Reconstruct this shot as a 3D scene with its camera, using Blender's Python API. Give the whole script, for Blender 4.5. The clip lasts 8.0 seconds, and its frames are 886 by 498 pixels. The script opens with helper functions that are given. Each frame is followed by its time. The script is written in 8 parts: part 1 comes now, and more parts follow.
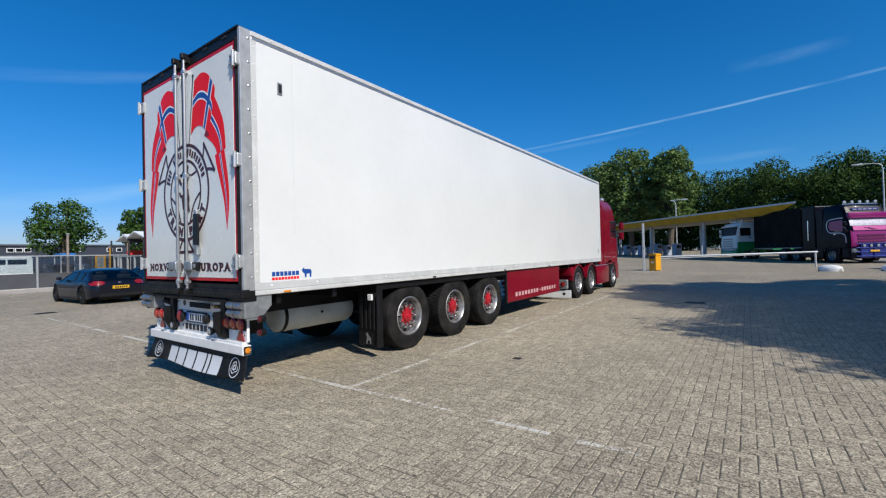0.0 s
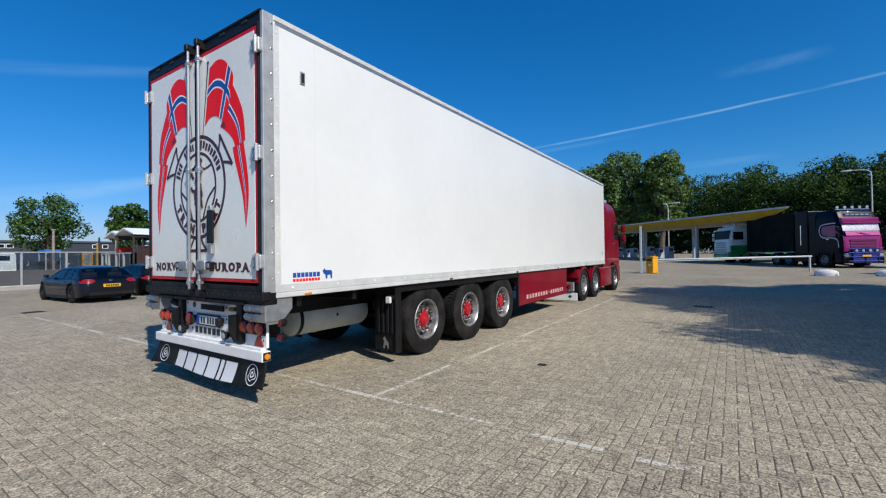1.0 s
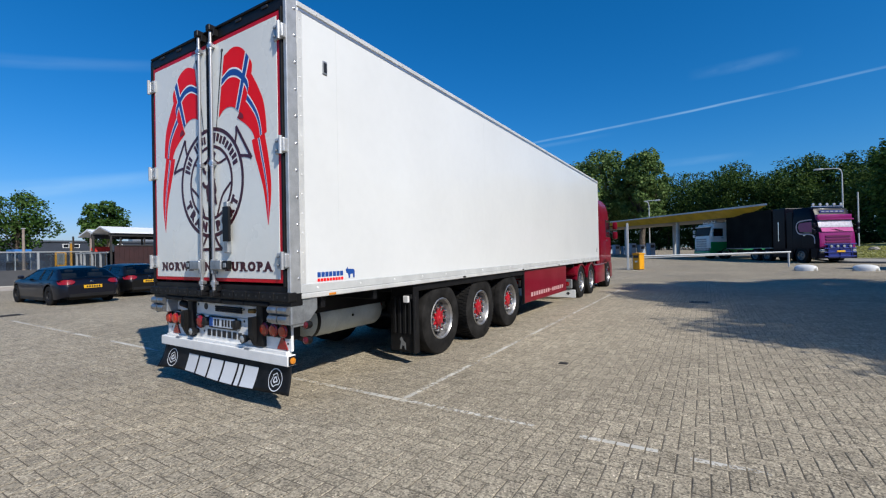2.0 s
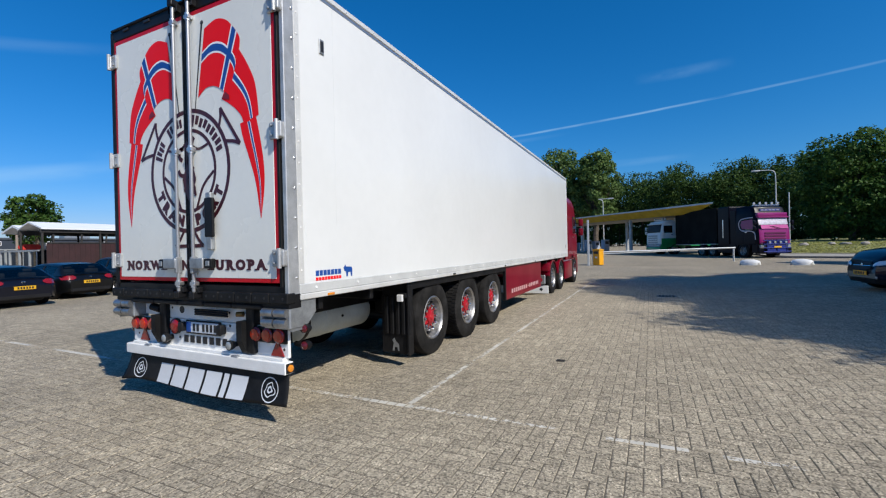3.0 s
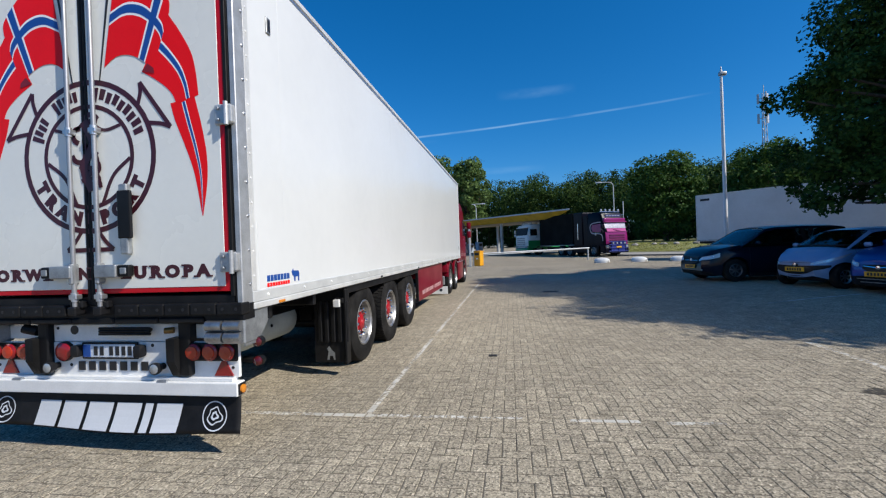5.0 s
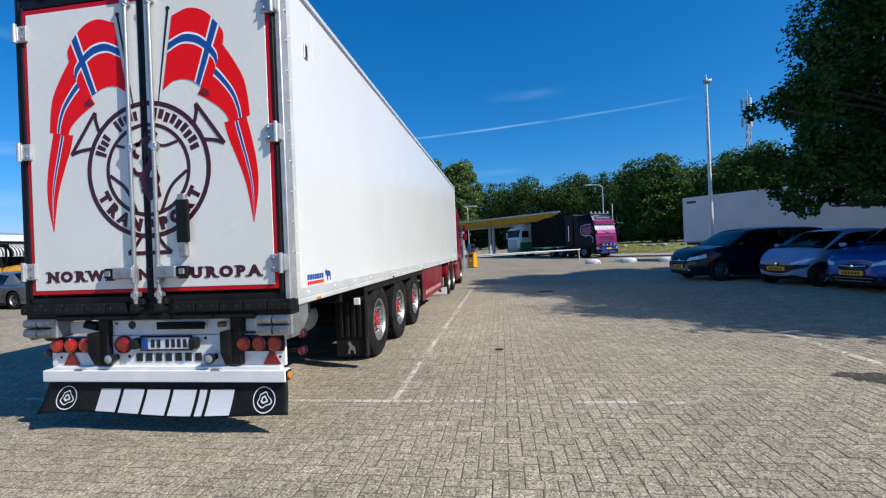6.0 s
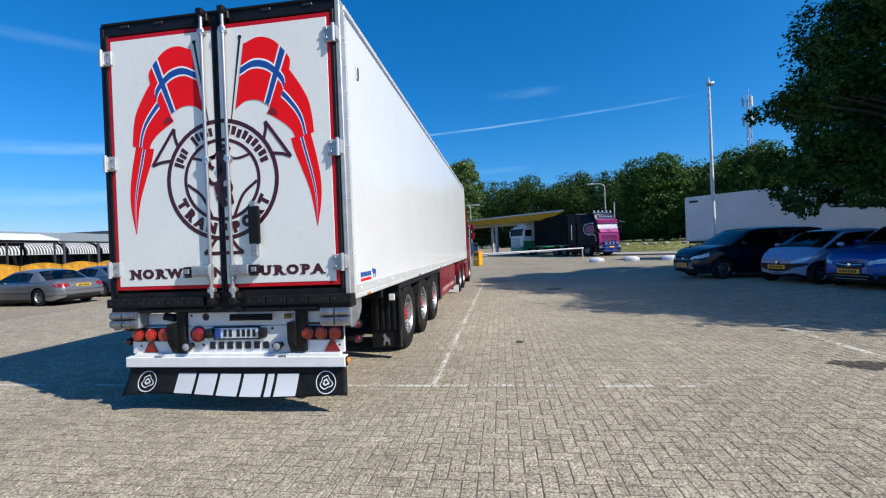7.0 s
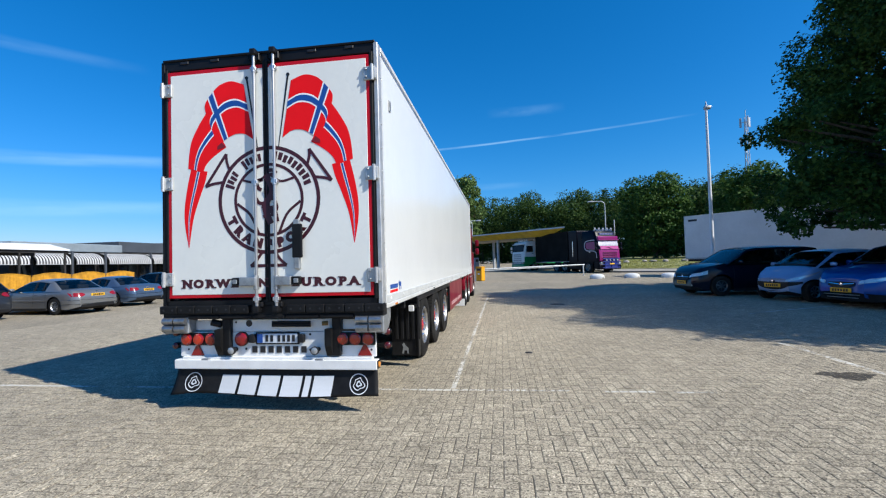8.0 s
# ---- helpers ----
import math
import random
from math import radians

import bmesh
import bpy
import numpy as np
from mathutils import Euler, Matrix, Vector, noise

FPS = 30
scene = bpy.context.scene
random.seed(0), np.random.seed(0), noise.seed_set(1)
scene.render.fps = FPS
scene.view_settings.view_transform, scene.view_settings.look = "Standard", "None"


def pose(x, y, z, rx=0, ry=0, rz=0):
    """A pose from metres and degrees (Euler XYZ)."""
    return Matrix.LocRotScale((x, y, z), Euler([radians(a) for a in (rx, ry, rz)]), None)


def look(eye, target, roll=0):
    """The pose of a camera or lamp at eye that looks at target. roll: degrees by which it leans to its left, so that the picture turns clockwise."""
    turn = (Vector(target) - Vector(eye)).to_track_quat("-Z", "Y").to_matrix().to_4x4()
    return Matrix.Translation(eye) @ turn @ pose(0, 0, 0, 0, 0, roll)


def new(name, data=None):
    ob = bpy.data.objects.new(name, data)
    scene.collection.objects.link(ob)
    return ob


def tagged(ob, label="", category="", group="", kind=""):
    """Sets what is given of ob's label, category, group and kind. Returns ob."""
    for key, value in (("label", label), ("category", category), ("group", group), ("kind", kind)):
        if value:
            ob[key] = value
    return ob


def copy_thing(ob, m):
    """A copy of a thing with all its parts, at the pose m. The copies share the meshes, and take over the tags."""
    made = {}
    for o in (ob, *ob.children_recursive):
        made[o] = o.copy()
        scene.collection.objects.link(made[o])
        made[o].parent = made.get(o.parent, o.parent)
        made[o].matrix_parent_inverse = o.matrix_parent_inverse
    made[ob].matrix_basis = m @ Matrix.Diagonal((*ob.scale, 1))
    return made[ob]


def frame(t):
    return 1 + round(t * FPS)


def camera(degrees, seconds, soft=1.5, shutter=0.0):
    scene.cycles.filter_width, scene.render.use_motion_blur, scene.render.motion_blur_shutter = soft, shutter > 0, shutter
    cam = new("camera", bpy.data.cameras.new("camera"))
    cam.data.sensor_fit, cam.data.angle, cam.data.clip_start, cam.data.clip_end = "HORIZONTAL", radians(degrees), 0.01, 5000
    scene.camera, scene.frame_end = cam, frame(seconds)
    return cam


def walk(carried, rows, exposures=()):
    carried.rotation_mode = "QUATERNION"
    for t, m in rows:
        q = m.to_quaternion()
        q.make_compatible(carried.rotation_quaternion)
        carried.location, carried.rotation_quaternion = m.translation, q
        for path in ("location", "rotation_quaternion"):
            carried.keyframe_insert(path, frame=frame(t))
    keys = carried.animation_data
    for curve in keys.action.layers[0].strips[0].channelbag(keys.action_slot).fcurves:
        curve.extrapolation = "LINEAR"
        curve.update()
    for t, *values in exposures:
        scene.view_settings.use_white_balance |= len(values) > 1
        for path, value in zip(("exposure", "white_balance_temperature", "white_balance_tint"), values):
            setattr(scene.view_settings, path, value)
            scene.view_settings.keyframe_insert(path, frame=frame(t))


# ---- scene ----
cam = camera(92.2, 8.0, soft=1.2)
PATH = [
    (0, (0.081, -0.031, 1.502), (-1.079, 1.598, 1.526), -1.4),
    (0.5, (-0.177, -0.006, 1.517), (-1.326, 1.631, 1.529), -1.1),
    (1, (-0.433, -0.079, 1.523), (-1.555, 1.576, 1.548), -0.8),
    (1.5, (-0.69, -0.232, 1.537), (-1.76, 1.458, 1.556), -1.0),
    (2.8, (-1.389, -0.233, 1.518), (-2.358, 1.517, 1.515), -1.3),
    (3, (-1.507, -0.254, 1.532), (-2.381, 1.545, 1.526), -1.3),
    (3.5, (-1.717, -0.261, 1.515), (-2.395, 1.62, 1.472), -1.5),
    (4, (-1.956, -0.218, 1.515), (-2.565, 1.686, 1.463), -2.2),
    (4.5, (-2.133, -0.276, 1.511), (-2.597, 1.669, 1.476), -1.8),
    (4.7, (-2.22, -0.343, 1.519), (-2.597, 1.621, 1.499), -1.9),
    (5.8, (-2.418, -0.832, 1.529), (-2.694, 1.149, 1.531), -2.2),
    (6, (-2.507, -0.944, 1.531), (-2.778, 1.038, 1.533), -2.3),
    (6.5, (-2.711, -1.223, 1.534), (-2.986, 0.757, 1.529), -2.5),
    (7, (-2.824, -1.488, 1.57), (-3.097, 0.493, 1.564), -2.3),
    (7.5, (-2.898, -1.779, 1.587), (-3.172, 0.202, 1.623), -2.0),
    (8, (-3.013, -1.993, 1.585), (-3.282, -0.013, 1.648), -1.6),
]
walk(cam, [(t, look(eye, target, roll)) for t, eye, target, roll in PATH], [(0, 0.03, 6500, 10), (4.5, 0.06, 6500, 10), (6.5, 0.27, 6500, 10), (8, 0.38, 6400, 8)])

# world and sun: clear morning, the sun behind the camera's right shoulder
SUN_TO = Vector((1.12, -0.42, 1.0)).normalized()
world = bpy.data.worlds.new("sky")
scene.world = world
world.use_nodes = True
wn = world.node_tree.nodes
sky = wn.new("ShaderNodeTexSky")
sky.sky_type = "NISHITA"
sky.sun_disc = False
sky.sun_elevation = math.asin(SUN_TO.z)
sky.sun_rotation = math.atan2(SUN_TO.x, SUN_TO.y)
sky.air_density, sky.dust_density, sky.ozone_density = 1.0, 0.6, 3.0
rich = wn.new("ShaderNodeHueSaturation")
rich.inputs["Saturation"].default_value = 1.36
world.node_tree.links.new(sky.outputs[0], rich.inputs["Color"])
tint = wn.new("ShaderNodeMix")
tint.data_type, tint.blend_type = "RGBA", "MULTIPLY"
tint.inputs["Factor"].default_value = 1.0
tint.inputs["B"].default_value = (0.45, 0.98, 1.25, 1)
world.node_tree.links.new(rich.outputs[0], tint.inputs["A"])
# deeper blue overhead, paler towards the horizon
split, join = wn.new("ShaderNodeSeparateColor"), wn.new("ShaderNodeCombineColor")
world.node_tree.links.new(tint.outputs["Result"], split.inputs[0])
for k, (gain, power) in enumerate(((1.16, 1.27), (1.21, 0.82), (1.28, 0.90))):
    bend, scale_ = wn.new("ShaderNodeMath"), wn.new("ShaderNodeMath")
    bend.operation, scale_.operation = "POWER", "MULTIPLY"
    bend.inputs[1].default_value, scale_.inputs[1].default_value = power, gain
    world.node_tree.links.new(split.outputs[k], bend.inputs[0])
    world.node_tree.links.new(bend.outputs[0], scale_.inputs[0])
    world.node_tree.links.new(scale_.outputs[0], join.inputs[k])
world.node_tree.links.new(join.outputs[0], wn["Background"].inputs[0])
wn["Background"].inputs[1].default_value = 0.092
sun = new("sun", bpy.data.lights.new("sun", "SUN"))
sun.data.energy, sun.data.angle, sun.data.color = 5.0, radians(0.53), (1.0, 0.955, 0.875)
sun.matrix_world = look(SUN_TO * 50, (0, 0, 0))
# ---- small tools ----
def part(name, bm, material, parent=None, label="", smooth=False):
    me = bpy.data.meshes.new(name)
    bmesh.ops.recalc_face_normals(bm, faces=bm.faces)
    bm.to_mesh(me)
    bm.free()
    if smooth:
        me.polygons.foreach_set("use_smooth", [True] * len(me.polygons))
        me.set_sharp_from_angle(angle=radians(38))
    if material:
        me.materials.append(material)
    ob = new(name, me)
    ob.parent = parent
    return tagged(ob, label)


def thing(name, label, category, m=None, group="", kind=""):
    ob = new(name)
    ob.empty_display_size = 0.2
    if m is not None:
        ob.matrix_world = m
    return tagged(ob, label, category, group, kind)


def box(bm, x0, x1, y0, y1, z0, z1, bevel=0.0, seg=1):
    vs = bmesh.ops.create_cube(bm, size=1)["verts"]
    for v in vs:
        v.co = Vector(((x0 + x1) / 2 + v.co.x * (x1 - x0), (y0 + y1) / 2 + v.co.y * (y1 - y0), (z0 + z1) / 2 + v.co.z * (z1 - z0)))
    if bevel:
        es = list({e for v in vs for e in v.link_edges})
        bmesh.ops.bevel(bm, geom=es, offset=bevel, segments=seg, affect="EDGES", profile=0.5)
    return bm


def B(*a, **k):
    return box(bmesh.new(), *a, **k)


def tube(bm, p0, p1, r, seg=12, r1=None, caps=True):
    p0, p1 = Vector(p0), Vector(p1)
    d = p1 - p0
    m = Matrix.Translation((p0 + p1) / 2) @ d.to_track_quat("Z", "Y").to_matrix().to_4x4()
    bmesh.ops.create_cone(bm, cap_ends=caps, segments=seg, radius1=r, radius2=r if r1 is None else r1, depth=d.length, matrix=m)
    return bm


def T(*a, **k):
    return tube(bmesh.new(), *a, **k)


def pipe(bm, pts, r, seg=8):
    for a, b in zip(pts, pts[1:]):
        tube(bm, a, b, r, seg)
    return bm


def lathe(bm, profile, m=None, seg=32, caps=True):
    """profile of (radius, height) turned round Z, then laid at m."""
    m = m or Matrix()
    rings = []
    for r, h in profile:
        rings.append([bm.verts.new(m @ Vector((r * math.cos(2 * math.pi * k / seg), r * math.sin(2 * math.pi * k / seg), h))) for k in range(seg)])
    for a, b in zip(rings, rings[1:]):
        for k in range(seg):
            bm.faces.new((a[k], a[(k + 1) % seg], b[(k + 1) % seg], b[k]))
    for ring in (rings[0], rings[-1]) if caps else ():
        if (ring[0].co - ring[seg // 2].co).length > 1e-4:
            bm.faces.new(ring)
    return bm


def prism(bm, poly, m, depth):
    """A polygon in the plane of m, made depth thick along m's Z."""
    low = [bm.verts.new(m @ Vector((x, y, 0))) for x, y in poly]
    top = [bm.verts.new(m @ Vector((x, y, depth))) for x, y in poly]
    bm.faces.new(low)
    bm.faces.new(top)
    n = len(poly)
    for k in range(n):
        bm.faces.new((low[k], low[(k + 1) % n], top[(k + 1) % n], top[k]))
    return bm


def grid_faces(bm, rows):
    vs = [[bm.verts.new(p) for p in r] for r in rows]
    for a, b in zip(vs, vs[1:]):
        for k in range(len(a) - 1):
            bm.faces.new((a[k], a[k + 1], b[k + 1], b[k]))
    return bm


def smooth_line(pts, n=24):
    """Catmull-Rom through points of any dimension."""
    P = [np.array(p, float) for p in pts]
    P = [2 * P[0] - P[1]] + P + [2 * P[-1] - P[-2]]
    out = []
    for s in np.linspace(0, len(P) - 3 - 1e-9, n):
        i = int(s)
        f = s - i
        a, b, c, d = P[i : i + 4]
        out.append(0.5 * (2 * b + (c - a) * f + (2 * a - 5 * b + 4 * c - d) * f * f + (3 * b - a - 3 * c + d) * f**3))
    return out


def gz(y):
    """The yard is level up to the tractor's nose and then rises gently."""
    s = max(0.0, y - 18.0)
    return 0.016 * s * min(1.0, s / 6.0)


def ease(t):
    t = min(1.0, max(0.0, t))
    return t * t * (3 - 2 * t)


def gxy(x, y):
    """The yard's height: towards the parked cars on the right it swells a little."""
    return max(gz(y), 0.20 * ease((x + 1.0) / 5.0) * ease((y - 4.0) / 8.0))


# ---- materials ----
def material(name, col, rough=0.5, metal=0.0, var=0.12, scale=2.0, fine=60.0, bump=0.0, coat=0.0, dark=None, rough_var=0.1, spec=0.5):
    """Principled surface with broad stains and fine grain, in metres of the thing's own space."""
    m = bpy.data.materials.new(name)
    m.use_nodes = True
    nt = m.node_tree
    n, l = nt.nodes, nt.links
    p = n["Principled BSDF"]
    tc = n.new("ShaderNodeTexCoord")
    big, small = n.new("ShaderNodeTexNoise"), n.new("ShaderNodeTexNoise")
    big.inputs["Scale"].default_value, big.inputs["Detail"].default_value = scale, 5
    small.inputs["Scale"].default_value, small.inputs["Detail"].default_value = fine, 3
    l.new(tc.outputs["Object"], big.inputs["Vector"])
    l.new(tc.outputs["Object"], small.inputs["Vector"])
    add = n.new("ShaderNodeMath")
    add.operation = "MULTIPLY_ADD"
    l.new(small.outputs[0], add.inputs[0])
    add.inputs[1].default_value = 0.35
    l.new(big.outputs[0], add.inputs[2])
    mp = n.new("ShaderNodeMapRange")
    mp.inputs["From Min"].default_value, mp.inputs["From Max"].default_value = 0.45, 0.9
    l.new(add.outputs[0], mp.inputs["Value"])
    mix = n.new("ShaderNodeMix")
    mix.data_type = "RGBA"
    l.new(mp.outputs[0], mix.inputs["Factor"])
    d = dark or tuple(c * (1 - 2 * var) for c in col)
    mix.inputs["A"].default_value = (*d, 1)
    mix.inputs["B"].default_value = (*(min(1, c * (1 + var * 0.5)) for c in col), 1)
    l.new(mix.outputs["Result"], p.inputs["Base Color"])
    rm = n.new("ShaderNodeMapRange")
    rm.inputs["To Min"].default_value, rm.inputs["To Max"].default_value = min(1, rough + rough_var), max(0.02, rough - rough_var)
    l.new(big.outputs[0], rm.inputs["Value"])
    l.new(rm.outputs[0], p.inputs["Roughness"])
    p.inputs["Metallic"].default_value = metal
    p.inputs["Coat Weight"].default_value = coat
    p.inputs["Coat Roughness"].default_value = 0.04
    p.inputs["Specular IOR Level"].default_value = spec
    if bump:
        b = n.new("ShaderNodeBump")
        b.inputs["Strength"].default_value, b.inputs["Distance"].default_value = bump, 0.004
        l.new(small.outputs[0], b.inputs["Height"])
        l.new(b.outputs[0], p.inputs["Normal"])
    return m


def car_paint(name, col, metal=0.15, spec=0.25):
    return material(name, col, 0.4, metal, 0.05, 1.5, 900, coat=0.55, rough_var=0.05, spec=spec)


WHITE_GRP = material("white_panel", (0.675, 0.685, 0.67), 0.30, var=0.03, scale=0.7, fine=8, rough_var=0.06, coat=0.25)
WHITE_DOOR = material("door_panel", (0.77, 0.77, 0.71), 0.28, var=0.03, scale=1.2, fine=20, coat=0.2)
WHITE_PAINT = material("white_paint", (0.78, 0.78, 0.76), 0.4, var=0.08, scale=4, fine=70)
ALU = material("aluminium", (0.62, 0.63, 0.64), 0.38, 0.9, 0.12, 5, 120)
RAIL = material("rail_white_metal", (0.70, 0.70, 0.67), 0.42, 0.25, 0.1, 4, 60)
RAIL_GREY = material("rail_grey_metal", (0.58, 0.59, 0.575), 0.4, 0.15, 0.08, 4, 60)
STEEL = material("galvanised_steel", (0.42, 0.44, 0.45), 0.48, 0.75, 0.2, 9, 90)
CHROME = material("chrome", (0.78, 0.78, 0.79), 0.12, 1.0, 0.06, 6, 60, rough_var=0.06)
BLACK = material("black_steel", (0.010, 0.010, 0.011), 0.42, 0.0, 0.25, 5, 80, spec=0.22)
RUBBER = material("black_rubber", (0.011, 0.011, 0.0115), 0.55, 0.0, 0.3, 8, 120, bump=0.3, spec=0.2)
TYRE = material("tyre_rubber", (0.020, 0.019, 0.018), 0.8, 0.0, 0.35, 6, 140, bump=0.35, spec=0.15)
RED = material("door_red", (0.50, 0.005, 0.014), 0.4, var=0.06, coat=0.1, spec=0.25)
FLAG_RED = material("decal_red", (0.84, 0.006, 0.009), 0.45, var=0.04, spec=0.2)
FLAG_BLUE = material("decal_blue", (0.012, 0.07, 0.30), 0.38, var=0.05)
MAROON = material("decal_maroon", (0.055, 0.008, 0.015), 0.4, var=0.1)
TRUCK_RED = material("truck_red_paint", (0.185, 0.003, 0.014), 0.35, 0.0, 0.06, 1.5, 600, coat=0.28, spec=0.12)
HUB_RED = material("hub_red", (0.42, 0.005, 0.015), 0.45, var=0.25, scale=14, coat=0.15)
RIM = material("worn_rim", (0.33, 0.32, 0.31), 0.5, 0.8, 0.4, 9, 60)
RIM_LIP = material("polished_rim_lip", (0.50, 0.49, 0.475), 0.42, 0.9, 0.2, 9, 60)
LAMP_ORANGE = material("lamp_orange", (0.50, 0.030, 0.006), 0.2, var=0.15, fine=200, coat=0.6)
LAMP_RED = material("lamp_red", (0.26, 0.006, 0.008), 0.2, var=0.15, fine=200, coat=0.6)
LAMP_DEEP = material("lamp_deep_red", (0.10, 0.006, 0.010), 0.25, var=0.2, fine=200, coat=0.4)
AMBER = material("lamp_amber", (0.70, 0.24, 0.02), 0.2, var=0.15, fine=200, coat=0.6)
HINGE = material("hinge_metal", (0.50, 0.51, 0.51), 0.45, 0.5, 0.15, 7, 80)
LAMP_CLEAR = material("lamp_clear", (0.36, 0.38, 0.39), 0.15, 0.3, 0.1, fine=150, coat=0.7)
TANK = material("tank_paint", (0.53, 0.57, 0.53), 0.5, var=0.15, scale=2.5)
SKIRT_LETTER = material("skirt_pale_pink", (0.60, 0.36, 0.36), 0.45, var=0.15, scale=9)
SKIRT_RED = material("skirt_red_paint", (0.175, 0.003, 0.013), 0.35, 0.0, 0.06, 1.5, 40, coat=0.18, spec=0.1)
PLATE_YELLOW = material("plate_yellow", (0.66, 0.36, 0.015), 0.4, var=0.04)
PLATE_WHITE = material("plate_white", (0.62, 0.66, 0.70), 0.4, var=0.04)
DARK_GLASS = material("dark_glass", (0.012, 0.015, 0.018), 0.06, 0.0, 0.1, rough_var=0.02, coat=0.5)
CAR_BLACK = material("black_plastic", (0.013, 0.013, 0.014), 0.5, var=0.2, spec=0.25)
INK = material("ink_black", (0.015, 0.015, 0.017), 0.45, var=0.1)
CONCRETE = material("concrete", (0.52, 0.50, 0.46), 0.85, var=0.2, scale=4, fine=50, bump=0.4)
YELLOW = material("yellow_paint", (0.72, 0.33, 0.008), 0.4, var=0.1)
# ---- ground ----
ZX0, ZX1, ZY0, ZY1 = -17.01, 7.56, -4.2, 21.0   # the stretch laid brick by brick


def speckle(name, per_piece):
    """Exposed-aggregate paving brick: grey-beige with dark, ochre and pale grains."""
    m = bpy.data.materials.new(name)
    m.use_nodes = True
    n, l = m.node_tree.nodes, m.node_tree.links
    p = n["Principled BSDF"]
    geo, tc = n.new("ShaderNodeNewGeometry"), n.new("ShaderNodeTexCoord")
    src = geo.outputs["Position"]
    grain = n.new("ShaderNodeTexVoronoi")
    grain.inputs["Scale"].default_value = 84
    l.new(src, grain.inputs["Vector"])
    ramp = n.new("ShaderNodeValToRGB")
    e = ramp.color_ramp.elements
    e[0].position, e[0].color = 0.0, (0.064, 0.054, 0.038, 1)
    e[1].position, e[1].color = 1.0, (0.70, 0.61, 0.465, 1)
    for pos, col in ((0.25, (0.173, 0.148, 0.108, 1)), (0.45, (0.281, 0.241, 0.174, 1)), (0.72, (0.373, 0.320, 0.232, 1)), (0.9, (0.506, 0.436, 0.322, 1))):
        k = e.new(pos)
        k.color = col
    l.new(grain.outputs["Color"], ramp.inputs[0])
    big = n.new("ShaderNodeTexNoise")
    big.inputs["Scale"].default_value, big.inputs["Detail"].default_value = 0.35, 6
    l.new(src, big.inputs["Vector"])
    mid = n.new("ShaderNodeTexNoise")
    mid.inputs["Scale"].default_value, mid.inputs["Detail"].default_value = 5.0, 4
    l.new(src, mid.inputs["Vector"])
    add = n.new("ShaderNodeMath")
    add.operation = "ADD"
    l.new(big.outputs[0], add.inputs[0])
    l.new(mid.outputs[0], add.inputs[1])
    tone = n.new("ShaderNodeMapRange")
    tone.inputs["From Min"].default_value, tone.inputs["From Max"].default_value = 0.6, 1.4
    tone.inputs["To Min"].default_value, tone.inputs["To Max"].default_value = 0.78, 1.32
    l.new(add.outputs[0], tone.inputs["Value"])
    rnd = n.new("ShaderNodeMapRange")
    if per_piece == "object":
        oi = n.new("ShaderNodeObjectInfo")
        l.new(oi.outputs["Random"], rnd.inputs["Value"])
    else:
        l.new(geo.outputs["Random Per Island"], rnd.inputs["Value"])
    rnd.inputs["To Min"].default_value, rnd.inputs["To Max"].default_value = (0.89, 1.09) if per_piece else (1, 1)
    mul = n.new("ShaderNodeMath")
    mul.operation = "MULTIPLY"
    l.new(tone.outputs[0], mul.inputs[0])
    l.new(rnd.outputs[0], mul.inputs[1])
    mix = n.new("ShaderNodeMix")
    mix.data_type, mix.blend_type = "RGBA", "MULTIPLY"
    mix.inputs["Factor"].default_value = 1
    l.new(ramp.outputs[0], mix.inputs["A"])
    l.new(mul.outputs[0], mix.inputs["B"])
    col = mix.outputs["Result"]
    if not per_piece:
        # beyond the laid stretch the joints are too fine to build
        br = n.new("ShaderNodeTexBrick")
        br.inputs["Scale"].default_value = 1.0
        br.inputs["Brick Width"].default_value, br.inputs["Row Height"].default_value = 0.21, 0.105
        br.inputs["Mortar Size"].default_value = 0.006
        br.inputs["Color1"].default_value, br.inputs["Color2"].default_value = (1, 1, 1, 1), (0.88, 0.88, 0.88, 1)
        br.inputs["Mortar"].default_value = (0.45, 0.43, 0.4, 1)
        l.new(src, br.inputs["Vector"])
        m2 = n.new("ShaderNodeMix")
        m2.data_type, m2.blend_type = "RGBA", "MULTIPLY"
        m2.inputs["Factor"].default_value = 1
        l.new(col, m2.inputs["A"])
        l.new(br.outputs["Color"], m2.inputs["B"])
        col = m2.outputs["Result"]
    l.new(col, p.inputs["Base Color"])
    p.inputs["Roughness"].default_value = 0.82
    p.inputs["Specular IOR Level"].default_value = 0.35
    bu = n.new("ShaderNodeBump")
    bu.inputs["Strength"].default_value, bu.inputs["Distance"].default_value = 0.9, 0.004
    l.new(grain.outputs["Distance"], bu.inputs["Height"])
    l.new(bu.outputs[0], p.inputs["Normal"])
    return m


PAVE_FAR, PAVE_STUFF, PAVE_ONE = speckle("paving_far", ""), speckle("paving_bricks", "island"), speckle("paving_brick", "object")
SAND = material("joint_sand", (0.145, 0.122, 0.09), 0.95, var=0.25, scale=1.5, fine=150)

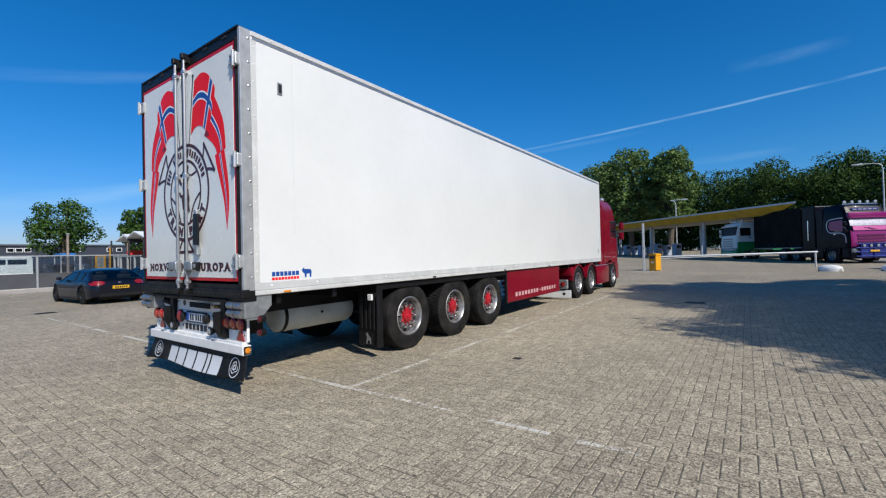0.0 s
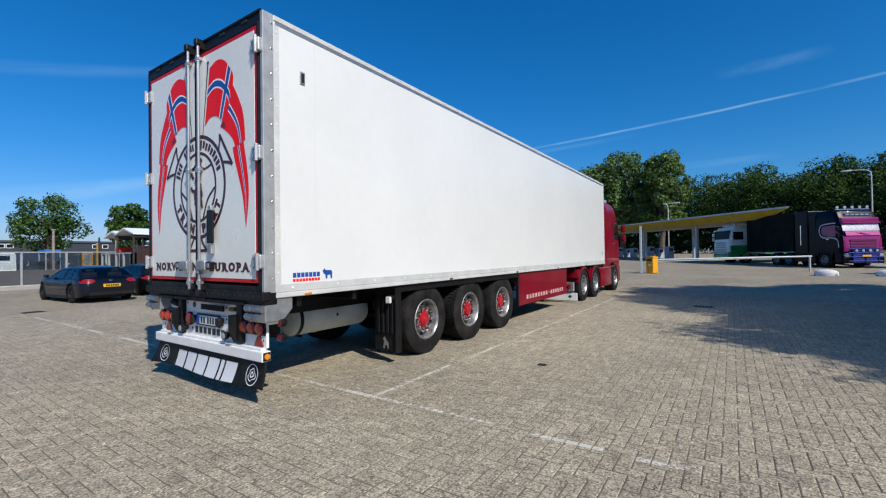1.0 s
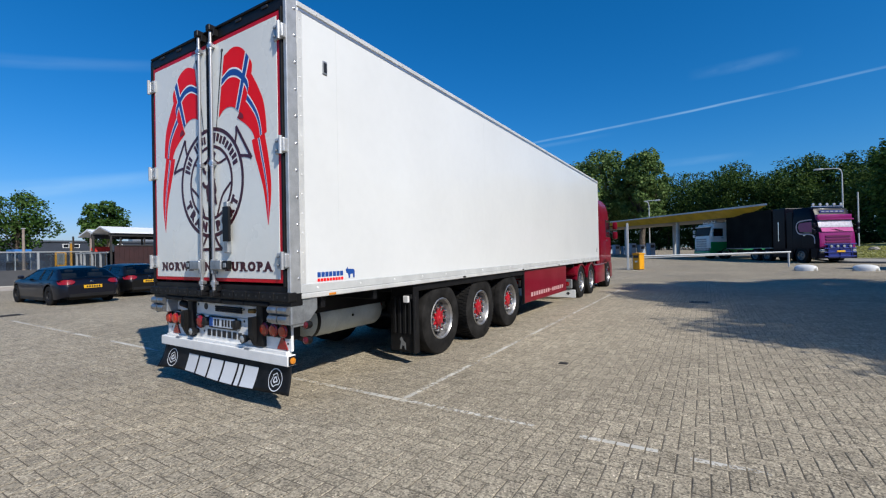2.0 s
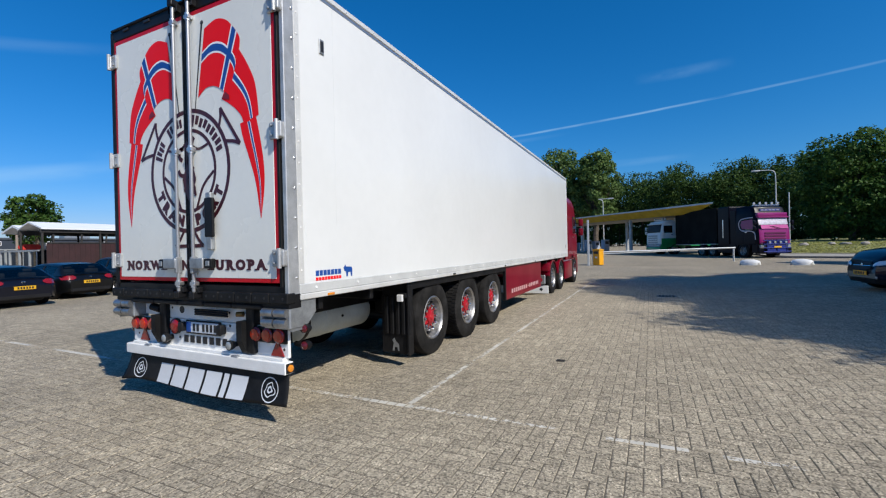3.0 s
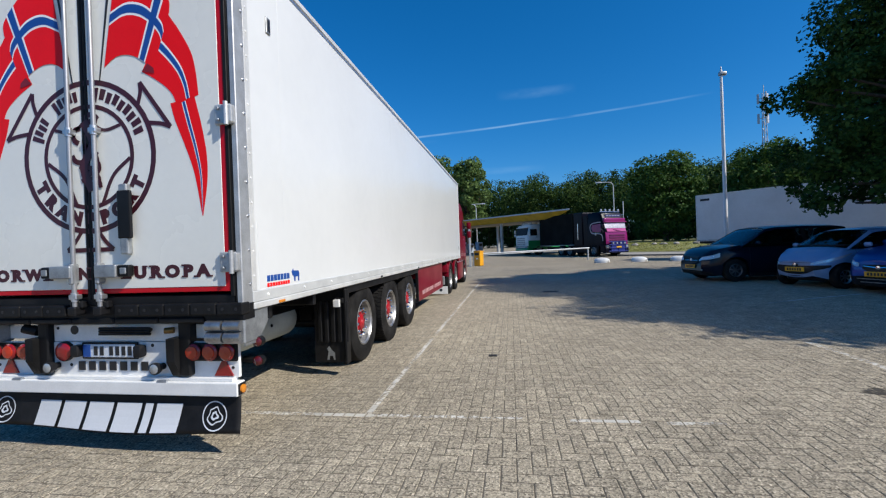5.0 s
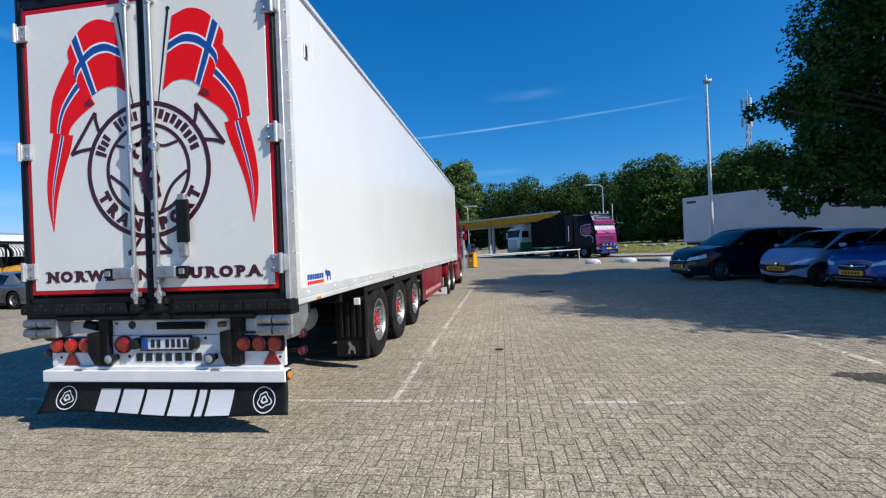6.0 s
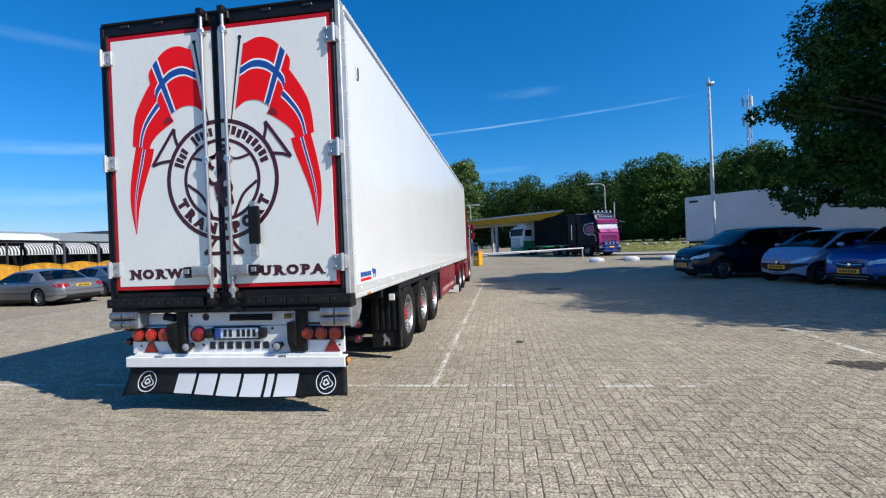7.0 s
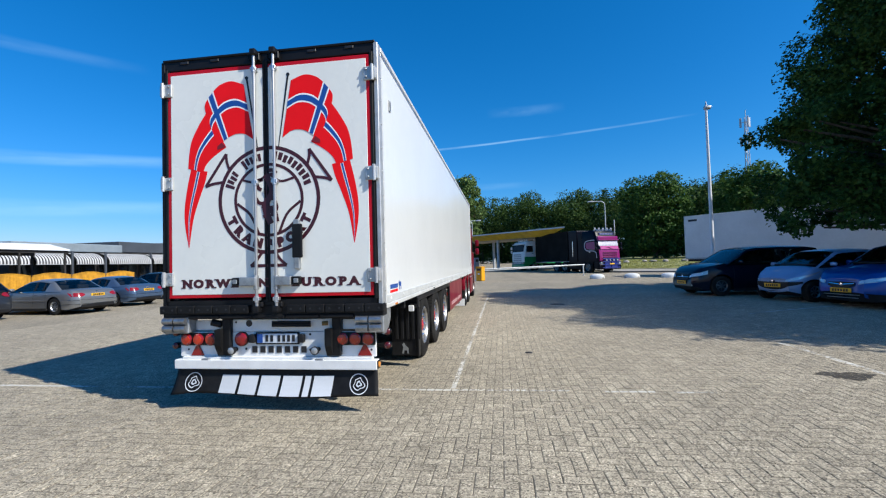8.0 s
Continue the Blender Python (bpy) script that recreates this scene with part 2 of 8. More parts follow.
xs = sorted({-900, -400, -200, -100, -60, -40, -25, ZX0 - 0.004, ZX0, ZX1, ZX1 + 0.004, 15, 25, 40, 60, 100, 200, 400, 900, *np.arange(-1.0, 4.01, 0.5)})
ys = sorted({-900, -400, -100, -40, -10, ZY0 - 0.004, ZY0, 5, 12, 18, 19, ZY1, ZY1 + 0.004, 22, 23, 24, 26, 30, 40, 60, 80, 100, 150, 300, 900, *np.arange(4.0, 12.01, 0.5)})
ground_rows = []
for y in ys:
    zy = min(y, 80)
    ground_rows.append([(x, y, gxy(x, zy) - (0.03 if ZX0 <= x <= ZX1 and ZY0 <= y <= ZY1 else 0.0)) for x in xs])
tagged(part("ground", grid_faces(bmesh.new(), ground_rows), PAVE_FAR), "grey-beige paved yard reaching the horizon", "ground", kind="structure")

bed = bmesh.new()
grid_faces(bed, [[(x, y, gxy(x, y) - 0.0042) for x in (ZX0, *np.arange(-1.0, 4.01, 0.5), ZX1)] for y in (ZY0, *np.arange(4.0, 12.01, 0.5), 18.0, 19.0, 20.0, 21.0)])
tagged(part("pavement", bed, SAND), "sand-jointed concrete paving bricks laid in herringbone", "pavement", kind="structure")


def worn_paint(name, keep):
    """Road paint, worn off in patches and missing in the joints."""
    m = material(name, (0.58, 0.56, 0.50), 0.7, var=0.1, scale=3, fine=80)
    n, l = m.node_tree.nodes, m.node_tree.links
    geo = n.new("ShaderNodeNewGeometry")
    a, b = n.new("ShaderNodeTexNoise"), n.new("ShaderNodeTexNoise")
    a.inputs["Scale"].default_value, a.inputs["Detail"].default_value = 1.1, 3
    b.inputs["Scale"].default_value, b.inputs["Detail"].default_value = 26, 5
    br = n.new("ShaderNodeTexBrick")
    br.inputs["Scale"].default_value, br.inputs["Brick Width"].default_value, br.inputs["Row Height"].default_value = 1, 0.105, 0.21
    br.inputs["Mortar Size"].default_value, br.inputs["Mortar"].default_value = 0.006, (0, 0, 0, 1)
    br.inputs["Color1"].default_value, br.inputs["Color2"].default_value = (1, 1, 1, 1), (0.75, 0.75, 0.75, 1)
    for t in (a, b, br):
        l.new(geo.outputs["Position"], t.inputs["Vector"])
    s = n.new("ShaderNodeMath")
    s.operation = "MULTIPLY_ADD"
    l.new(b.outputs[0], s.inputs[0])
    s.inputs[1].default_value = 0.8
    l.new(a.outputs[0], s.inputs[2])
    th = n.new("ShaderNodeMapRange")
    th.inputs["From Min"].default_value, th.inputs["From Max"].default_value = 1.0 - keep, 1.14 - keep
    l.new(s.outputs[0], th.inputs["Value"])
    mu = n.new("ShaderNodeMath")
    mu.operation = "MULTIPLY"
    l.new(th.outputs[0], mu.inputs[0])
    l.new(br.outputs["Color"], mu.inputs[1])
    l.new(mu.outputs[0], n["Principled BSDF"].inputs["Alpha"])
    return m


LINE, LINE_OLD = worn_paint("line_paint", 0.22), worn_paint("line_paint_old", 0.19)


def line(name, x0, y0, x1, y1, w, mat, label):
    d = Vector((x1 - x0, y1 - y0)).normalized()
    o = Vector((-d.y, d.x)) * w / 2
    bm = bmesh.new()
    n_ = max(2, int(math.hypot(x1 - x0, y1 - y0) / 0.4))
    rows_ = [[(x0 + (x1 - x0) * q + s * o.x, y0 + (y1 - y0) * q + s * o.y, gxy(x0 + (x1 - x0) * q + s * o.x, y0 + (y1 - y0) * q + s * o.y) + 0.004) for q in np.linspace(0, 1, n_)] for s in (-1, 1)]
    grid_faces(bm, rows_)
    ob = tagged(part(name, bm, mat), label, "road marking", kind="structure")
    ob.visible_shadow = False
    return ob


line("bay_line_side", -3.66, 3.3, -3.66, 17.6, 0.062, LINE, "worn white painted bay line on the bricks")
line("bay_line_rear", -17.0, 3.2, -3.6, 3.3, 0.07, LINE_OLD, "worn white painted bay line on the bricks")
for xa_, xb_ in ((-3.6, -2.25), (-1.85, -1.28), (-1.07, -0.6)):
    line("bay_line_end", xa_, 3.31, xb_, 3.33, 0.06, LINE_OLD, "mostly worn white bay line on the bricks")
line("bay_line_far", 1.75, 6.2, 1.8, 4.1, 0.10, LINE_OLD, "mostly worn white bay line on the bricks")
line("bay_line_cars", 2.9, 9.3, 6.2, 10.6, 0.07, LINE_OLD, "mostly worn white line before the parked cars")

line("gutter_line", -9.0, 28.7, 9.5, 27.9, 0.16, worn_paint("gutter_dark", 0.26), "dark line along a seam in the paving")
gut_ = bpy.data.materials["gutter_dark"].node_tree.nodes["Mix"]
gut_.inputs["A"].default_value, gut_.inputs["B"].default_value = (0.09, 0.075, 0.05, 1), (0.15, 0.125, 0.09, 1)

IRON = material("cast_iron", (0.035, 0.03, 0.027), 0.8, 0.2, 0.3, 9, 90)


def drain(x, y, w, d, rot):
    ob = thing("drain_cover", "dark cast-iron drain cover set in the paving", "drain cover", pose(x, y, gxy(x, y), 0, 0, rot))
    part("cover_frame", B(-w / 2, w / 2, -d / 2, d / 2, 0.001, 0.006, bevel=0.002), BLACK, ob)
    for k in range(5):
        u = (k - 2) * w * 0.17
        part("cover_bar", B(u - w * 0.055, u + w * 0.055, -d * 0.4, d * 0.4, 0.006, 0.012, bevel=0.002), IRON, ob)
    return ob


drain(-1.11, 13.5, 0.5, 0.42, 0)
stain = bmesh.new()
ring_ = [(0.30 + 0.06 * math.sin(3 * a + 0.4) + 0.035 * math.sin(7 * a), a) for a in np.linspace(0, 2 * math.pi, 40, endpoint=False)]
stain.faces.new([stain.verts.new((1.31 + 1.0 * q * math.cos(a), 4.13 + 0.62 * q * math.sin(a), gxy(1.31, 4.13) + 0.004)) for q, a in ring_])
tagged(part("oil_stain", stain, worn_paint("oil_dirt", 0.30)), "dark oily dirt stain on the bricks", "stain", kind="structure")
oil_ = bpy.data.materials["oil_dirt"].node_tree.nodes["Mix"]
oil_.inputs["A"].default_value, oil_.inputs["B"].default_value = (0.03, 0.026, 0.02, 1), (0.07, 0.06, 0.045, 1)
drain(-2.6, 5.48, 0.12, 0.10, 0)
drain(-17.35, 3.5, 0.45, 0.5, 0)
# ---- the white refrigerated trailer ----
XC, YR = -5.57, 2.45
trailer = thing("semi_trailer", "white refrigerated semi-trailer with flag decals on its rear doors", "trailer", pose(XC, YR, 0))
L, HW, Z0, Z1 = 13.6, 1.29, 1.10, 4.0


def tp(name, bm, mat, label="", parent=None, smooth=False):
    return part(name, bm, mat, parent or trailer, label, smooth)


# box: two side walls of joined sheets, roof, front, floor
for sx, nm in ((1, "side_wall"), (-1, "side_wall")):
    edges_y = [0.10, 0.62, 4.2, 7.8, 11.4, L - 0.06]
    for a, b in zip(edges_y, edges_y[1:]):
        tp(nm, B(*sorted((sx * (HW - 0.07), sx * HW)), a + 0.0005, b - 0.0005, Z0 + 0.14, Z1 - 0.055, bevel=0.0008), WHITE_GRP, "smooth white side wall sheet")
    rail = B(*sorted((sx * (HW - 0.08), sx * (HW + 0.012))), 0.10, L, Z1 - 0.06, Z1, bevel=0.008)
    for k in range(28):
        lathe(rail, [(0.011, 0), (0.008, 0.006)], Matrix.Translation((sx * (HW + 0.011), 0.35 + k * 0.48, Z1 - 0.03)) @ Euler((0, sx * math.pi / 2, 0)).to_matrix().to_4x4(), 8)
    tp("top_rail", rail, RAIL, "pale metal roof rail with rivets")
    tp("rail_groove", B(*sorted((sx * (HW - 0.02), sx * (HW + 0.004))), 0.12, L - 0.02, Z1 - 0.092, Z1 - 0.061, bevel=0.002), ALU, "grey metal strip under the roof rail")
    low = B(*sorted((sx * (HW - 0.08), sx * (HW + 0.014))), 0.10, L, Z0 + 0.052, Z0 + 0.14, bevel=0.006)
    tp("bottom_rail", low, RAIL_GREY, "pale grey metal floor rail")
    tp("rail_lip", B(*sorted((sx * (HW - 0.08), sx * (HW + 0.022))), 0.10, L, Z0, Z0 + 0.051, bevel=0.006), RAIL, "white metal lip of the floor rail")
    for k in range(22):
        tp("rivet", lathe(bmesh.new(), [(0.016, 0), (0.011, 0.008)], Matrix.Translation((sx * (HW + 0.013), 0.3 + k * 0.62, Z0 + 0.097)) @ Euler((0, sx * math.pi / 2, 0)).to_matrix().to_4x4(), 8), WHITE_PAINT)
    post = B(*sorted((sx * (HW - 0.04), sx * (HW + 0.008))), -0.024, 0.10, Z0 - 0.02, Z1, bevel=0.006)
    tp("corner_post", post, HINGE if sx > 0 else BLACK, "galvanised corner post with bolts" if sx > 0 else "black corner post")
    for k in range(11):
        tp("bolt", lathe(bmesh.new(), [(0.012, 0), (0.012, 0.006), (0.007, 0.009)], Matrix.Translation((sx * (HW + 0.007), 0.07, 1.3 + k * 0.26)) @ Euler((0, sx * math.pi / 2, 0)).to_matrix().to_4x4(), 8), ALU)
    strip_ = tp("corner_strip", B(*sorted((sx * (HW - 0.02), sx * (HW + 0.004))), 0.101, 0.165, Z0 + 0.141, Z1 - 0.093, bevel=0.002), RAIL, "pale riveted corner strip")
    for k in range(14):
        tp("strip_rivet", lathe(bmesh.new(), [(0.010, 0), (0.007, 0.005)], Matrix.Translation((sx * (HW + 0.003), 0.133, 1.36 + k * 0.19)) @ Euler((0, sx * math.pi / 2, 0)).to_matrix().to_4x4(), 8), WHITE_PAINT, "", strip_)
    tp("corner_post", B(*sorted((sx * (HW - 0.06), sx * (HW + 0.01))), L - 0.06, L + 0.02, Z0, Z1, bevel=0.02, seg=2), RAIL)
tp("roof", B(-HW + 0.08, HW - 0.08, 0.02, L, Z1 - 0.05, Z1 - 0.012), WHITE_GRP)
tp("front_wall", B(-HW + 0.06, HW - 0.06, L - 0.05, L, Z0, Z1 - 0.05), WHITE_GRP)
tp("floor", B(-HW + 0.07, HW - 0.07, 0.06, L - 0.06, Z0 + 0.01, Z0 + 0.12), BLACK)
tp("marker_light", B(HW + 0.02, HW + 0.032, 0.44, 0.535, Z0 + 0.006, Z0 + 0.03, bevel=0.004), AMBER, "small amber side marker light")
for k in range(4):
    tp("marker_light", B(HW + 0.02, HW + 0.034, 3.3 + 2.6 * k, 3.38 + 2.6 * k, Z0 + 0.01, Z0 + 0.035, bevel=0.004), CAR_BLACK)
tp("vent_plate", B(HW, HW + 0.012, 0.42, 0.485, 3.39, 3.53, bevel=0.005), STEEL, "small dark vent plate")
tp("vent_slot", B(HW + 0.012, HW + 0.016, 0.432, 0.473, 3.41, 3.51, bevel=0.002), INK)
tp("repair_patch", B(HW, HW + 0.0015, 0.2, 0.86, Z0 + 0.16, 1.78), WHITE_GRP)
tp("front_plate", B(HW, HW + 0.006, L - 0.35, L - 0.31, 1.42, 1.55, bevel=0.002), INK)

# maker's mark: plain bars and a plain animal-like shape
for k in range(7):
    tp("mark_bar", B(HW + 0.001, HW + 0.004, 0.31 + k * 0.052, 0.352 + k * 0.052, 1.298, 1.348), FLAG_BLUE)
for k in range(9):
    tp("mark_bar", B(HW + 0.001, HW + 0.004, 0.31 + k * 0.0405, 0.342 + k * 0.0405, 1.254, 1.284), FLAG_RED)
SIDE = Matrix(((0, 0, 1, HW + 0.001), (1, 0, 0, 0), (0, 1, 0, 0), (0, 0, 0, 1)))
bull = [(0.705, 1.39), (0.735, 1.42), (0.74, 1.40), (0.83, 1.395), (0.845, 1.37), (0.84, 1.30), (0.82, 1.30), (0.815, 1.345), (0.775, 1.34), (0.77, 1.30), (0.75, 1.30), (0.742, 1.35), (0.72, 1.355)]
tp("mark_shape", prism(bmesh.new(), [(a, b - 0.035) for a, b in bull], SIDE, 0.003), FLAG_BLUE)

# rear portal frame
portal = B(-HW + 0.01, HW - 0.01, -0.02, 0.05, 3.885, 4.012, bevel=0.012, seg=2)
box(portal, -HW + 0.042, -1.225, -0.02, 0.06, Z0 + 0.06, 3.93, bevel=0.006)
box(portal, 1.225, HW - 0.042, -0.02, 0.06, Z0 + 0.06, 3.93, bevel=0.006)
box(portal, -HW + 0.042, HW - 0.042, -0.02, 0.06, 1.16, 1.235, bevel=0.01)
tp("rear_frame", portal, BLACK, "black rear door frame")
for x in (-1.0, -0.62, 0.55, 0.98):
    tp("top_marker", B(x - 0.05, x + 0.05, -0.03, -0.018, 3.955, 3.985, bevel=0.004), INK)
hood = bmesh.new()
box(hood, -HW + 0.02, HW - 0.02, -0.035, -0.01, 3.995, 4.02, bevel=0.005)
tp("rain_gutter", hood, BLACK)
ch = prism(bmesh.new(), [(-HW - 0.002, 3.93), (-HW + 0.06, 4.01), (-HW + 0.10, 4.01), (-HW + 0.10, 3.88), (-HW - 0.002, 3.80)], Matrix(((1, 0, 0, 0), (0, 0, -1, 0.02), (0, 1, 0, 0), (0, 0, 0, 1))), 0.035)
tp("frame_corner", ch, BLACK)

REAR = Matrix(((1, 0, 0, 0), (0, 0, -1, 0), (0, 1, 0, 0), (0, 0, 0, 1)))  # (x, z) plane seen from behind, thickness towards -y


def rear_at(y):
    return Matrix.Translation((0, y, 0)) @ REAR


def strip_loft(a, b, s0, s1, t0, t1, y, n=22, depth=0.001):
    """The part of the sheet between two edge lines a and b that lies between s0..s1 across and t0..t1 along."""
    A, Bn = smooth_line(a, 60), smooth_line(b, 60)

    def at(t, s):
        i = t * 59
        k = min(int(i), 58)
        f = i - k
        pa, pb = A[k] * (1 - f) + A[k + 1] * f, Bn[k] * (1 - f) + Bn[k + 1] * f
        return pa * (1 - s) + pb * s

    rows = []
    for s in np.linspace(s0, s1, 6):
        rows.append([(q[0], y, q[1]) for q in (at(t, s) for t in np.linspace(t0, t1, n))])
    return grid_faces(bmesh.new(), rows)


def lettering(text, size, m, mat, name, parent, bold=0.0):
    cu = bpy.data.curves.new(name, "FONT")
    cu.body, cu.size, cu.align_x, cu.offset, cu.extrude = text, size, "CENTER", bold, 0.001
    cu.resolution_u = 3
    tmp = bpy.data.objects.new("tmp_" + name, cu)
    me = bpy.data.meshes.new_from_object(tmp)
    bpy.data.objects.remove(tmp)
    me.transform(m)
    me.materials.clear()
    me.materials.append(mat)
    ob = new(name, me)
    ob.parent = parent
    return ob


DY = -0.035  # face of the doors
DECAL_WHITE = material("decal_white", (0.86, 0.86, 0.86), 0.4, var=0.03)
CURL_RED = material("decal_dark_red", (0.20, 0.008, 0.012), 0.45, var=0.05)
ROD = material("brushed_steel", (0.42, 0.42, 0.42), 0.38, 0.7, 0.1, 6, 80)
for sx in (-1, 1):
    door = tp("door", B(*sorted((sx * 0.03, sx * 1.207)), DY + 0.003, 0.03, 1.258, 3.868, bevel=0.004), RED, "rear door with a red painted border")
    tp("door_panel", B(*sorted((sx * 0.032, sx * 1.168)), DY, DY + 0.02, 1.296, 3.825, bevel=0.003), WHITE_DOOR, "white door panel", door)
    tp("seal", B(*sorted((sx * 0.002, sx * 0.03)), DY - 0.004, 0.02, 1.21, 3.90, bevel=0.004), RUBBER, "", door)
    tp("seal", B(*sorted((sx * 1.2075, sx * 1.238)), DY - 0.002, 0.0, 1.22, 3.90, bevel=0.004), RUBBER, "", door)
    # locking rod with its guides, cams and lock box
    rx = sx * 0.115
    rod = tp("locking_rod", T((rx, DY - 0.035, 1.12), (rx, DY - 0.035, 3.985), 0.017, 14), ROD, "bright tubular locking rod", door, True)
    for z in (1.24, 2.53, 3.80):
        g = B(rx - 0.036, rx + 0.036, DY - 0.056, DY, z - 0.02, z + 0.02, bevel=0.006)
        tube(g, (rx, DY - 0.035, z - 0.035), (rx, DY - 0.035, z + 0.035), 0.024, 14)
        tp("rod_guide", g, ALU, "", rod)
    for z, s in ((1.13, 1), (3.99, -1)):
        cmb = B(rx - 0.035, rx + 0.035, DY - 0.07, DY + 0.02, z - 0.035, z + 0.035, bevel=0.012, seg=2)
        box(cmb, rx - 0.06, rx + 0.06, DY - 0.03, DY + 0.02, z + s * 0.02, z + s * 0.075, bevel=0.008)
        tp("rod_cam", cmb, BLACK, "", rod)
    lk = B(*sorted((sx * 0.11, sx * 0.30)), DY - 0.075, DY, 1.385, 1.485, bevel=0.01, seg=2)
    box(lk, *sorted((sx * 0.10, sx * 0.14)), DY - 0.065, DY, 1.34, 1.50, bevel=0.008)
    tp("lock_box", lk, STEEL, "metal lock housing", door)
    tp("lock_handle", B(*sorted((sx * 0.295, sx * 0.40)), DY - 0.06, DY - 0.004, 1.39, 1.48, bevel=0.012, seg=2), BLACK, "", door)
    tp("lock_pin", B(*sorted((sx * 0.33, sx * 0.385)), DY - 0.068, DY - 0.058, 1.41, 1.46, bevel=0.006), STEEL, "", door)
    for z in (1.475, 2.567, 3.649):
        h = B(*sorted((sx * 1.14, sx * 1.272)), DY - 0.022, DY + 0.004, z - 0.075, z + 0.075, bevel=0.008)
        box(h, *sorted((sx * 1.225, sx * 1.285)), DY - 0.032, 0.05, z - 0.068, z + 0.068, bevel=0.012, seg=2)
        tube(h, (sx * 1.245, DY - 0.035, z - 0.085), (sx * 1.245, DY - 0.035, z + 0.085), 0.018, 10)
        hinge = tp("hinge", h, HINGE, "bright metal door hinge", door)
        for dz in (-0.042, 0.042):
            tp("hinge_bolt", lathe(bmesh.new(), [(0.013, 0), (0.013, 0.008), (0.008, 0.012)], Matrix.Translation((sx * 1.175, DY - 0.027, z + dz)) @ Euler((math.pi / 2, 0, 0)).to_matrix().to_4x4(), 8), STEEL, "", hinge)
    # flag decal: cloth in three folds, mirrored on the other door
    def mir(pts):
        return [(0.026 + sx * (u - 0.042), z - 0.022) for u, z in pts]
    folds = (
        (mir([(0.325, 3.675), (0.48, 3.725), (0.62, 3.69), (0.72, 3.60), (0.80, 3.49), (0.80, 3.40)]), mir([(0.215, 3.04), (0.32, 3.11), (0.435, 3.115), (0.54, 3.07), (0.60, 3.02), (0.645, 2.985)]), 0),
        (mir([(0.785, 3.39), (0.88, 3.25), (0.97, 3.08), (1.005, 2.92), (1.02, 2.755)]), mir([(0.545, 2.975), (0.645, 2.915), (0.735, 2.85), (0.80, 2.78), (0.835, 2.70)]), 1),
        (mir([(0.985, 2.748), (1.035, 2.53), (1.07, 2.30), (1.066, 2.10), (1.022, 1.85)]), mir([(0.78, 2.712), (0.815, 2.58), (0.885, 2.40), (0.962, 2.17), (1.016, 1.85)]), 2),
    )
    flag = None
    for top, bot, kind_ in folds:
        y = DY - 0.0036 + 0.001 * kind_
        cloth = tp("flag_decal", strip_loft(top, bot, 0, 1, 0, 1, y), FLAG_RED, "red flag decal with a blue cross edged in white", door)
        if kind_ == 0:
            tp("stripe", strip_loft(top, bot, 0.335, 0.50, 0, 1, y - 0.0004), DECAL_WHITE, "", cloth)
            tp("stripe", strip_loft(top, bot, 0, 1, 0.552, 0.708, y - 0.0008), DECAL_WHITE, "", cloth)
            tp("stripe", strip_loft(top, bot, 0.365, 0.47, 0, 1, y - 0.0012), FLAG_BLUE, "", cloth)
            tp("stripe", strip_loft(top, bot, 0, 1, 0.58, 0.68, y - 0.0016), FLAG_BLUE, "", cloth)
        else:
            tp("stripe", strip_loft(top, bot, 0.385, 0.555, 0.004, 0.985, y - 0.0004), DECAL_WHITE, "", cloth)
            tp("stripe", strip_loft(top, bot, 0.42, 0.52, 0.004, 0.985, y - 0.0008), FLAG_BLUE, "", cloth)
        flag = cloth
    curl = mir([(0.548, 2.978), (0.60, 3.032), (0.65, 2.992), (0.655, 2.952), (0.60, 2.965)])
    tp("flag_curl", prism(bmesh.new(), curl, rear_at(DY - 0.0056), 0.001), CURL_RED, "dark red turned-under fold", flag)
    pole = bmesh.new()
    p0, p1 = mir([(0.289, 3.745), (0.165, 2.93)])
    d = Vector((p1[0] - p0[0], p1[1] - p0[1])).normalized()
    o = Vector((-d.y, d.x)) * 0.011
    prism(pole, [(p0[0] + o.x, p0[1] + o.y), (p0[0] - o.x, p0[1] - o.y), (p1[0] - o.x * 0.4, p1[1] - o.y * 0.4), (p1[0] + o.x * 0.4, p1[1] + o.y * 0.4)], rear_at(DY - 0.001), 0.002)
    prism(pole, [(p0[0] + 0.02 * math.cos(a), p0[1] + 0.02 * math.sin(a)) for a in np.linspace(0, 2 * math.pi, 12, endpoint=False)], rear_at(DY - 0.001), 0.003)
    tp("flagpole_decal", pole, INK, "", door)

# door check strap: black bar with bright ends
strap = tp("door_strap", B(0.312, 0.428, DY - 0.055, DY - 0.025, 1.68, 2.05, bevel=0.012, seg=2), BLACK, "black door retainer with bright ends")
for z0, z1 in ((2.04, 2.10), (1.56, 1.70)):
    tp("strap_end", B(0.325, 0.395, DY - 0.05, DY, z0, z1, bevel=0.012, seg=2), STEEL, "", strap)

# round emblem across both doors
CX, CZ = 0.022, 2.335
emblem_y = DY - 0.002


def ring_arc(r, w, a0, a1, n=48, cx=CX, cz=CZ, y=emblem_y):
    rows = [[(cx + q * math.cos(a), y, cz + q * math.sin(a)) for a in np.linspace(a0, a1, n)] for q in (r - w / 2, r + w / 2)]
    return grid_faces(bmesh.new(), rows)


